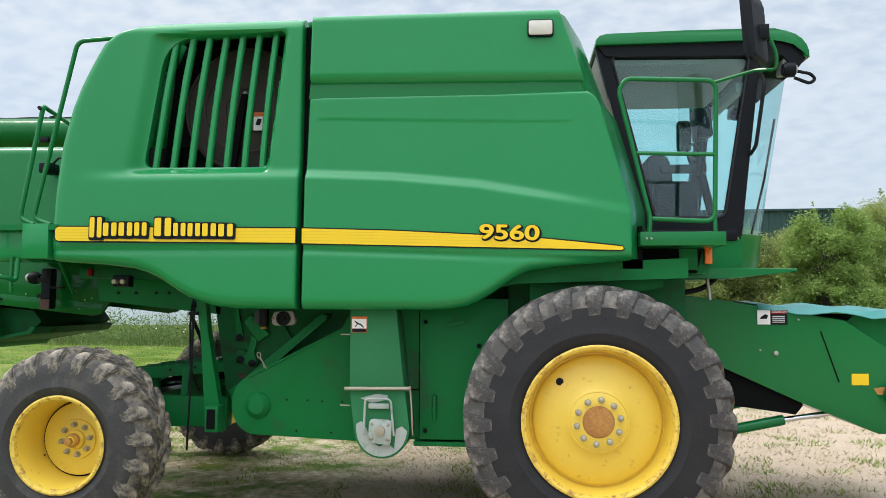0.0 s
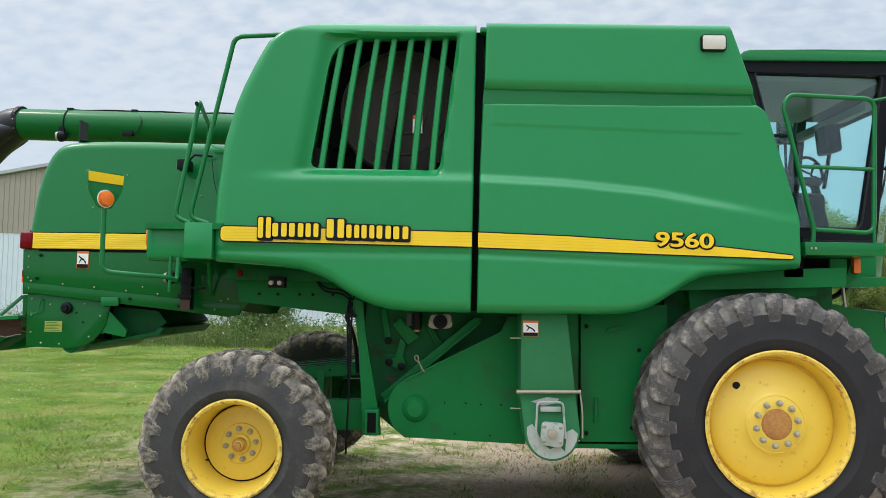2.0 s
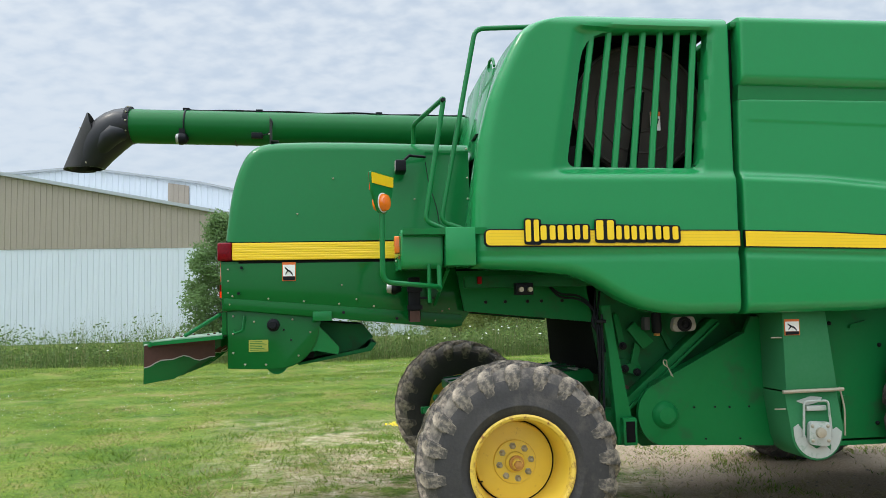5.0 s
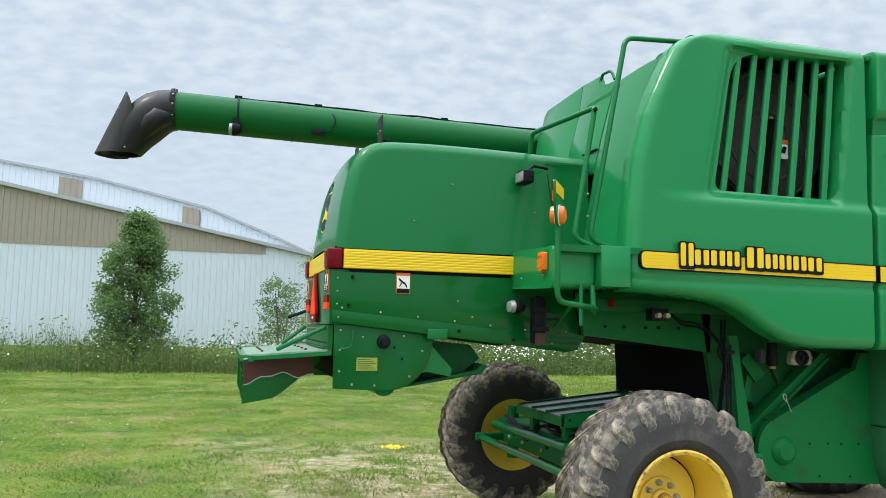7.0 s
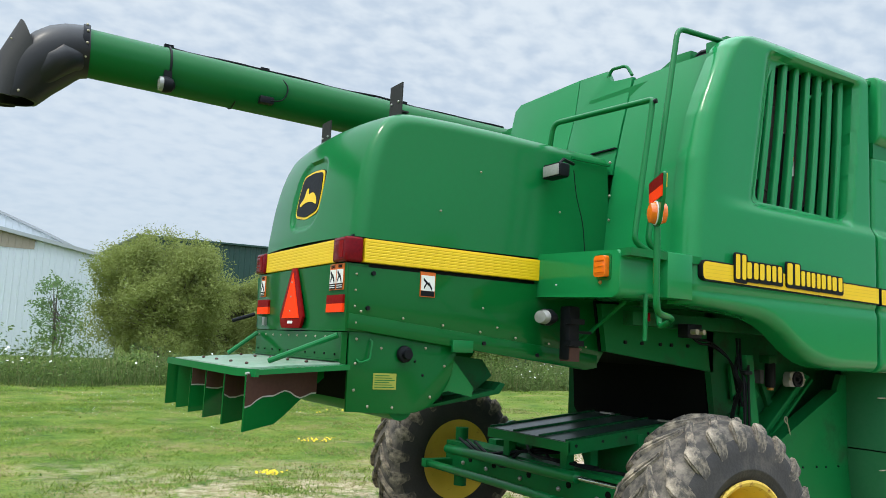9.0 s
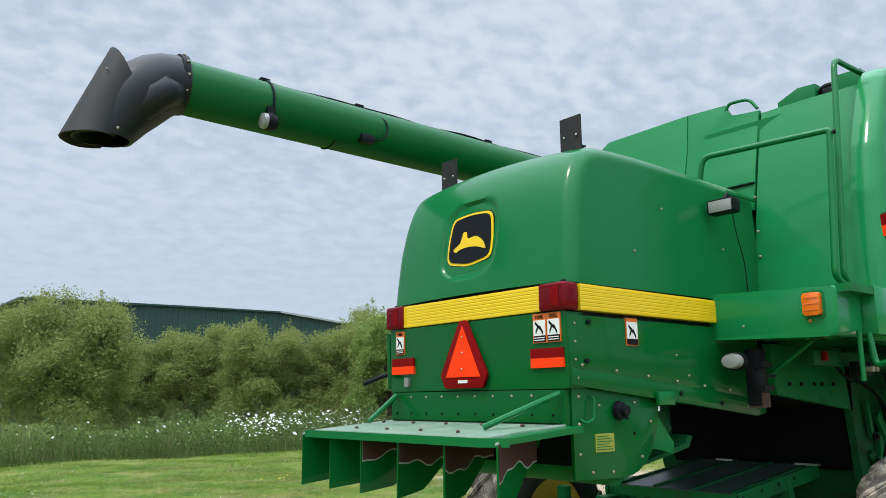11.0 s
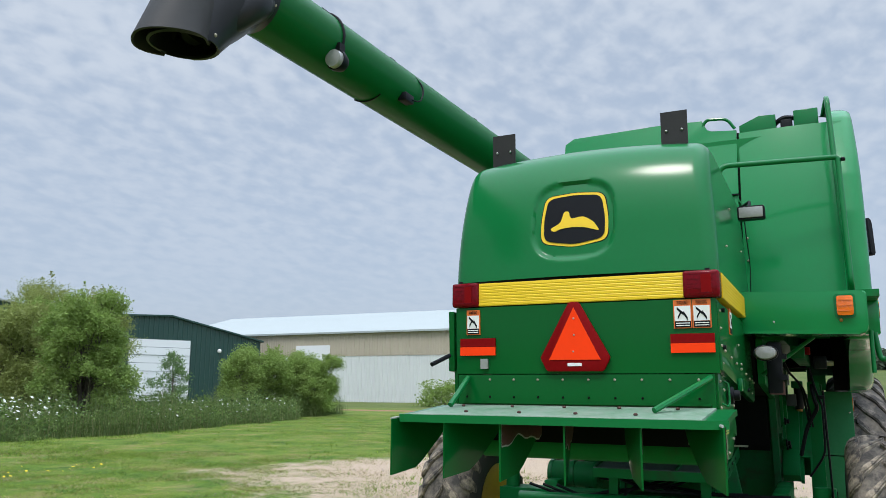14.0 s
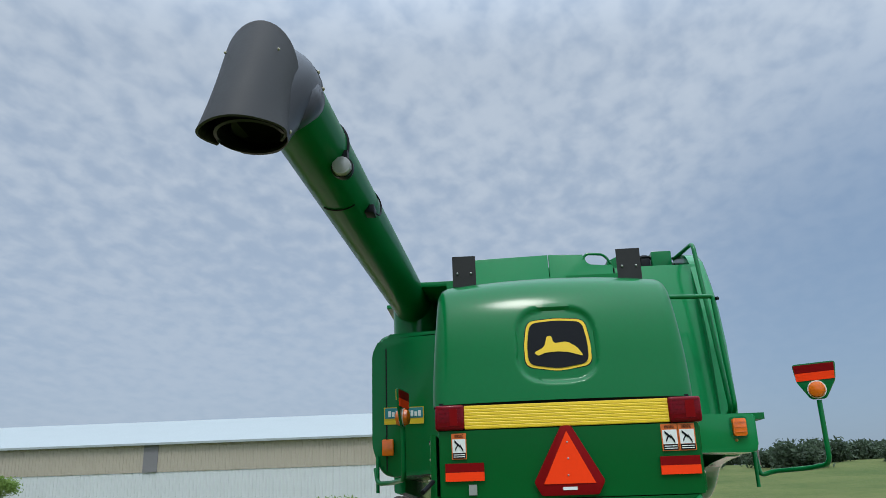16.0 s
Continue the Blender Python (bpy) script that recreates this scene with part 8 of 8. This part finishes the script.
for i in range(9):
    s = i / 8
    z = 1.97 + 1.33 * s
    x0, x1 = 1.59 + 0.155 * s, 1.85 + 0.24 * s
    row = []
    for k in range(17):
        t = k / 16 * 2 - 1
        row.append(bm.verts.new((x1 - (x1 - x0) * abs(t) ** 4, MID + t * (MID - GLASSY), z)))
    rows.append(row)
for a, b in zip(rows, rows[1:]):
    for k in range(16):
        bm.faces.new((a[k], a[k + 1], b[k + 1], b[k]))
ws = part("windscreen", bm, SCREEN_GLASS, cab, "curved teal-tinted windscreen")
ws.visible_shadow = False
bm = bm_new()
rows = []
for z, dx in ((1.72, -0.03), (1.76, -0.03), (1.97, 0.0), (1.99, 0.01)):
    rows.append([bm.verts.new((1.86 + dx - 0.26 * abs(k / 8 - 1) ** 4, MID + (k / 8 - 1) * (MID - GLASSY + 0.01), z)) for k in range(17)])
for a, b in zip(rows, rows[1:]):
    for k in range(16):
        bm.faces.new((a[k], a[k + 1], b[k + 1], b[k]))
thicken(bm, 0.015)
part("cab_nose", bm, GREEN, cab, "green curved cab nose below the windscreen")
part("cab_base", prism(bm_new(), [(0.86, 1.95), (1.60, 1.95), (1.60, 1.72), (0.95, 1.70)], "y", 5.72, 7.18), CHASSIS, cab)
part("rear_bulkhead", prism(bm_new(), [(0.60, 3.33), (0.64, 3.33), (0.96, 2.0), (0.92, 2.0)], "y", 5.72, 7.18), BEIGE, cab)
part("rear_bulkhead_step", prism(bm_new(), [(0.82, 2.4), (0.95, 2.4), (0.95, 1.98), (0.85, 1.98)], "y", 5.95, 6.95), BEIGE, cab)
# seat and controls
bm = box(bm_new(), 1.04, 1.40, 6.20, 6.72, 2.20, 2.36, 0.05, 3)
seat = part("seat", bm, SEAT, cab, "grey cloth operator seat")
bm = prism(bm_new(), rounded([(1.06, 2.34), (1.24, 2.34), (1.20, 2.66), (1.03, 2.66)], 0.06), "y", 6.22, 6.70, 0.03, 2)
part("seat_back", bm, SEAT, seat)
part("seat_base", box(bm_new(), 1.06, 1.34, 6.3, 6.6, 2.02, 2.22), BLACK, seat)
part("armrest", box(bm_new(), 1.12, 1.42, 6.14, 6.20, 2.50, 2.57, 0.025), SEAT, seat)
part("side_console", box(bm_new(), 1.05, 1.38, 6.0, 6.16, 2.05, 2.42, 0.04), BLACK, cab)
part("steering_column", cyl(bm_new(), (1.62, MID, 2.02), (1.48, MID, 2.62), 0.035), BLACK, cab)
bm = bm_new()
tube(bm, [(1.46 - 0.09 * math.sin(t) * 0.6, MID + 0.19 * math.cos(t), 2.66 + 0.10 * math.sin(t) * 1.2) for t in np.linspace(0, 2 * math.pi, 25)], 0.013)
for t in (0.5, 2.6, 4.7):
    tube(bm, [(1.47, MID, 2.64), (1.46 - 0.05 * math.sin(t), MID + 0.19 * math.cos(t), 2.66 + 0.12 * math.sin(t))], 0.01)
part("steering_wheel", bm, BLACK, cab)
part("monitor", prism(bm_new(), rounded([(1.35, 2.72), (1.47, 2.74), (1.45, 2.96), (1.33, 2.94)], 0.02), "y", 5.92, 6.08, 0.008), BLACK, cab)
part("monitor_post", cyl(bm_new(), (1.36, 6.0, 2.45), (1.41, 6.0, 2.75), 0.015), BLACK, cab)
part("head_lining", box(bm_new(), 0.68, 1.7, 5.78, 7.12, 3.24, 3.30, 0.02), BEIGE, cab)
part("sun_blind", box(bm_new(), 1.62, 1.68, 5.85, 7.05, 3.05, 3.12), BEIGE, cab)
part("wiper", tube(bm_new(), [(1.835, 6.3, 2.02), (1.90, 6.15, 2.45), (1.97, 6.1, 2.9)], 0.009), BLACK, cab)
part("corner_rail", tube(bm_new(), fillet([(1.66, 5.68, 2.55), (1.69, 5.64, 2.6), (1.76, 5.64, 3.05), (1.76, 5.69, 3.12)], 0.03), 0.014), BLACK, cab)
# roof lamps and grab loop
for y in (5.78, 7.12):
    part("roof_lamp", prism(bm_new(), rounded([(1.90, 3.14), (1.99, 3.16), (2.02, 3.27), (1.93, 3.31)], 0.03), "y", y - 0.07, y + 0.07, 0.01), BEIGE, cab)
    lampo = part("roof_lamp_shell", lathe(bm_new(), [(0.055, 0.03), (0.055, -0.03), (0.04, -0.05)], (1.95, y - 0.09, 3.16), 16, axis="x"), BLACK, cab)
    part("lens", lathe(bm_new(), [(0.05, 0.03), (0.03, 0.05), (0.01, 0.055)], (1.95, y - 0.09, 3.16), 16, axis="x"), LENS, lampo)
part("grab_loop", tube(bm_new(), fillet([(2.0, 5.72, 3.16), (2.10, 5.70, 3.13), (2.13, 5.70, 3.09), (2.09, 5.70, 3.06), (1.99, 5.72, 3.11)], 0.03), 0.012), BLACK, cab)
# mirror and its arm
mirror_arm = part("mirror_arm", tube(bm_new(), fillet([(1.295, 5.14, 2.93), (1.52, 5.00, 2.965), (1.60, 4.90, 2.93), (1.597, 4.87, 3.02), (1.535, 4.86, 3.167)], 0.05), 0.011), GREEN, combine, "green mirror arm")
MIRROR_TURN = Matrix.Translation((1.46, 4.855, 0)) @ Matrix.Rotation(radians(-38), 4, "Z") @ Matrix.Translation((-1.46, -4.855, 0))
bm = prism(bm_new(), rounded([(1.410, 3.395), (1.464, 3.395), (1.4855, 3.328), (1.508, 2.978), (1.473, 2.964), (1.435, 2.987)], 0.018), "y", 4.755, 4.955, 0.014)
bmesh.ops.transform(bm, matrix=MIRROR_TURN, verts=bm.verts)
part("mirror", bm, BLACK, mirror_arm, "tall black mirror housing")
bm = prism(bm_new(), [(1.404, 3.365), (1.414, 3.365), (1.437, 3.01), (1.427, 3.01)], "y", 4.775, 4.935)
bmesh.ops.transform(bm, matrix=MIRROR_TURN, verts=bm.verts)
part("mirror_glass", bm, CHROME, mirror_arm)
part("mirror_clamp", box(bm_new(), 1.47, 1.545, 4.83, 4.89, 3.11, 3.20, 0.006), BLACK, mirror_arm)
far_mirror = part("far_mirror_arm", tube(bm_new(), fillet([(1.60, 7.22, 2.75), (1.72, 7.45, 2.78), (1.74, 7.55, 2.82), (1.74, 7.56, 3.2)], 0.05), 0.014), BLACK, combine)
for x0, x1, z0, z1, y in ((1.53, 1.655, 2.93, 3.22, 7.5), (1.665, 1.83, 3.13, 3.51, 7.54)):
    part("far_mirror", prism(bm_new(), rounded([(x0, z0), (x1, z0), (x1, z1), (x0, z1)], 0.03), "y", y, y + 0.05, 0.01), BLACK, far_mirror)
    part("far_mirror_glass", prism(bm_new(), rounded([(x0 + 0.012, z0 + 0.012), (x1 - 0.012, z0 + 0.012), (x1 - 0.012, z1 - 0.012), (x0 + 0.012, z1 - 0.012)], 0.022), "y", y - 0.006, y + 0.002), CHROME, far_mirror)
# side platform and its rail
platform = part("side_platform", box(bm_new(), 0.80, 1.34, 5.12, 5.72, 1.865, 1.955, 0.006), GREEN, combine, "green step platform beside the cab")
for x in (0.84, 0.87):
    part("platform_bolt", ball(bm_new(), (x, 5.117, 1.91), 0.008, seg=8), STEEL, platform)
bm = tube(bm_new(), fillet([(0.86, 5.14, 1.95), (0.87, 5.14, 2.04), (0.675, 5.14, 2.885), (0.72, 5.14, 2.965), (1.30, 5.14, 2.94), (1.275, 5.14, 2.02), (0.88, 5.14, 2.04)], 0.07), 0.0155, 10)
rail = part("platform_rail", bm, GREEN, combine, "bent green tube guard rail")
part("rail_bar", tube(bm_new(), [(0.785, 5.14, 2.47), (1.30, 5.14, 2.455)], 0.0135), GREEN, rail)
part("rail_foot", tube(bm_new(), [(1.275, 5.14, 2.05), (1.275, 5.14, 1.95)], 0.0135), GREEN, rail)
part("under_step", prism(bm_new(), [(1.00, 1.87), (1.34, 1.87), (1.30, 1.70), (1.05, 1.68)], "y", 5.45, 5.75), CHASSIS, combine)
part("front_sill", prism(bm_new(), [(1.05, 1.70), (1.35, 1.74), (1.92, 1.735), (1.92, 1.715), (1.5, 1.67), (1.05, 1.66)], "y", 5.55, 7.3, 0.006), GREEN, combine)
part("side_marker", box(bm_new(), 1.27, 1.32, 5.40, 5.45, 1.76, 1.87, 0.008), AMBER, combine, "small amber lamp")
part("bracket_plate", box(bm_new(), 1.10, 1.22, 5.40, 5.44, 1.72, 1.86), CHASSIS, combine)
# two near-black blocks put in for the shadow below the cab
part("under_cab_shade", prism(bm_new(), [(0.74, 1.862), (1.26, 1.862), (1.22, 1.70), (0.74, 1.70)], "y", 5.42, 7.1), DARK, combine)
part("cab_gap_shade", prism(bm_new(), [(0.7, 2.0), (0.83, 2.0), (0.83, 1.72), (0.7, 1.72)], "y", 5.22, 5.7), DARK, combine)
part("under_cab_tangle", tube(bm_new(), fillet([(1.05, 5.8, 1.66), (1.15, 5.8, 1.56), (1.35, 5.82, 1.60), (1.45, 5.85, 1.68)], 0.08), 0.02), BLACK, combine)
part("cab_prop", cyl(bm_new(), (1.36, 5.75, 1.70), (1.38, 5.75, 1.52), 0.012), STEEL, combine)

# feeder house
FEED = [(1.15, 1.56), (1.40, 1.535), (2.34, 1.38), (2.78, 1.08), (2.95, 1.0), (2.95, 0.56), (2.55, 0.58), (2.05, 0.78), (1.45, 1.06), (1.15, 1.12)]
feeder = part("feeder_house", prism(bm_new(), FEED, "y", 5.86, 7.04, 0.008), GREEN, combine, "green feeder house with danger signs")
part("feeder_front", prism(bm_new(), [(2.38, 1.36), (2.45, 1.42), (2.9, 1.36), (2.95, 1.02), (2.8, 1.07)], "y", 5.95, 6.95), CHASSIS, feeder)
# near-black filler below the feeder, shade given as a solid
part("feeder_belly_shade", prism(bm_new(), [(1.2, 1.30), (1.6, 1.15), (2.05, 0.95), (2.05, 0.76), (2.0, 0.70), (1.25, 0.80)], "y", 5.90, 7.0), DARK, feeder)
tp = bm_new()
rows = []
for i in range(15):
    x = 1.74 + i * 0.088
    z = float(np.interp(x, [1.6, 1.8, 2.0, 2.3, 2.6, 2.95], [1.52, 1.475, 1.465, 1.46, 1.45, 1.40])) + 0.012 * math.sin(i * 1.3)
    rows.append([tp.verts.new((x, 5.83 + 0.02 * math.sin(i * 0.9), z - 0.035 - 0.02 * (i > 8))), tp.verts.new((x, 5.88, z)), tp.verts.new((x, 6.5, z + 0.03)), tp.verts.new((x, 7.05, z))])
for a, b in zip(rows, rows[1:]):
    for k in range(3):
        tp.faces.new((a[k], a[k + 1], b[k + 1], b[k]))
thicken(tp, 0.006)
part("cover_sheet", tp, TEAL, feeder, "wavy teal cover sheet")
dg = part("danger_sign", box(bm_new(), 1.735, 1.945, 5.852, 5.862, 1.345, 1.45), BLACK, feeder, "white, red and black danger sign")
part("sign_field", box(bm_new(), 1.735, 1.825, 5.85, 5.853, 1.345, 1.45), WHITE, dg)
part("sign_header", box(bm_new(), 1.828, 1.945, 5.85, 5.853, 1.42, 1.45), RED, dg)
part("sign_mark", prism(bm_new(), [(1.75, 1.385), (1.80, 1.385), (1.81, 1.41), (1.79, 1.42), (1.76, 1.40)], "y", 5.848, 5.851), BLACK, dg)
words("DANGER", 0.026, WHITE, Matrix.Translation((1.887, 5.8485, 1.435)) @ FACE_RIGHT, dg, "sign_lettering", depth=0.0004)
for k in range(4):
    part("sign_line", box(bm_new(), 1.84, 1.925, 5.85, 5.853, 1.36 + k * 0.014, 1.365 + k * 0.014), WHITE, dg)
part("yellow_label", box(bm_new(), 2.375, 2.49, 5.852, 5.862, 0.92, 1.0), YELLOW, feeder)
for x, z, r in ((1.86, 1.14, 0.018), (2.6, 1.17, 0.03), (2.64, 1.12, 0.03), (2.02, 1.38, 0.008), (1.75, 1.16, 0.008)):
    part("feeder_bolt", lathe(bm_new(), [(r, 0.0), (r * 0.9, -0.012), (r * 0.4, -0.015)], (x, 5.86 if x < 2.5 else 5.94, z), 12), STEEL, feeder)
part("chain_slot", prism(bm_new(), [(2.17, 1.30), (2.176, 1.30), (2.293, 0.94), (2.287, 0.94)], "y", 5.852, 5.862), DARK, feeder)
part("feeder_shaft", cyl(bm_new(), (2.66, 5.78, 0.86), (2.66, 5.87, 0.86), 0.075, 24), GREEN, feeder)
part("rust_patch", prism(bm_new(), rounded([(2.52, 0.90), (2.62, 0.91), (2.60, 0.86), (2.55, 0.85)], 0.02), "y", 5.854, 5.862), RUST, feeder)
lift = part("lift_cylinder", cyl(bm_new(), (1.2, 5.95, 0.50), (1.93, 5.95, 0.655), 0.038), GREEN, combine, "green hydraulic lift cylinder")
part("cylinder_rod", cyl(bm_new(), (1.93, 5.95, 0.655), (2.45, 5.95, 0.74), 0.02), CHROME, lift)
lift = part("lift_cylinder", cyl(bm_new(), (1.2, 6.95, 0.50), (1.93, 6.95, 0.655), 0.038), GREEN, combine)
part("cylinder_rod", cyl(bm_new(), (1.93, 6.95, 0.655), (2.45, 6.95, 0.74), 0.02), CHROME, lift)
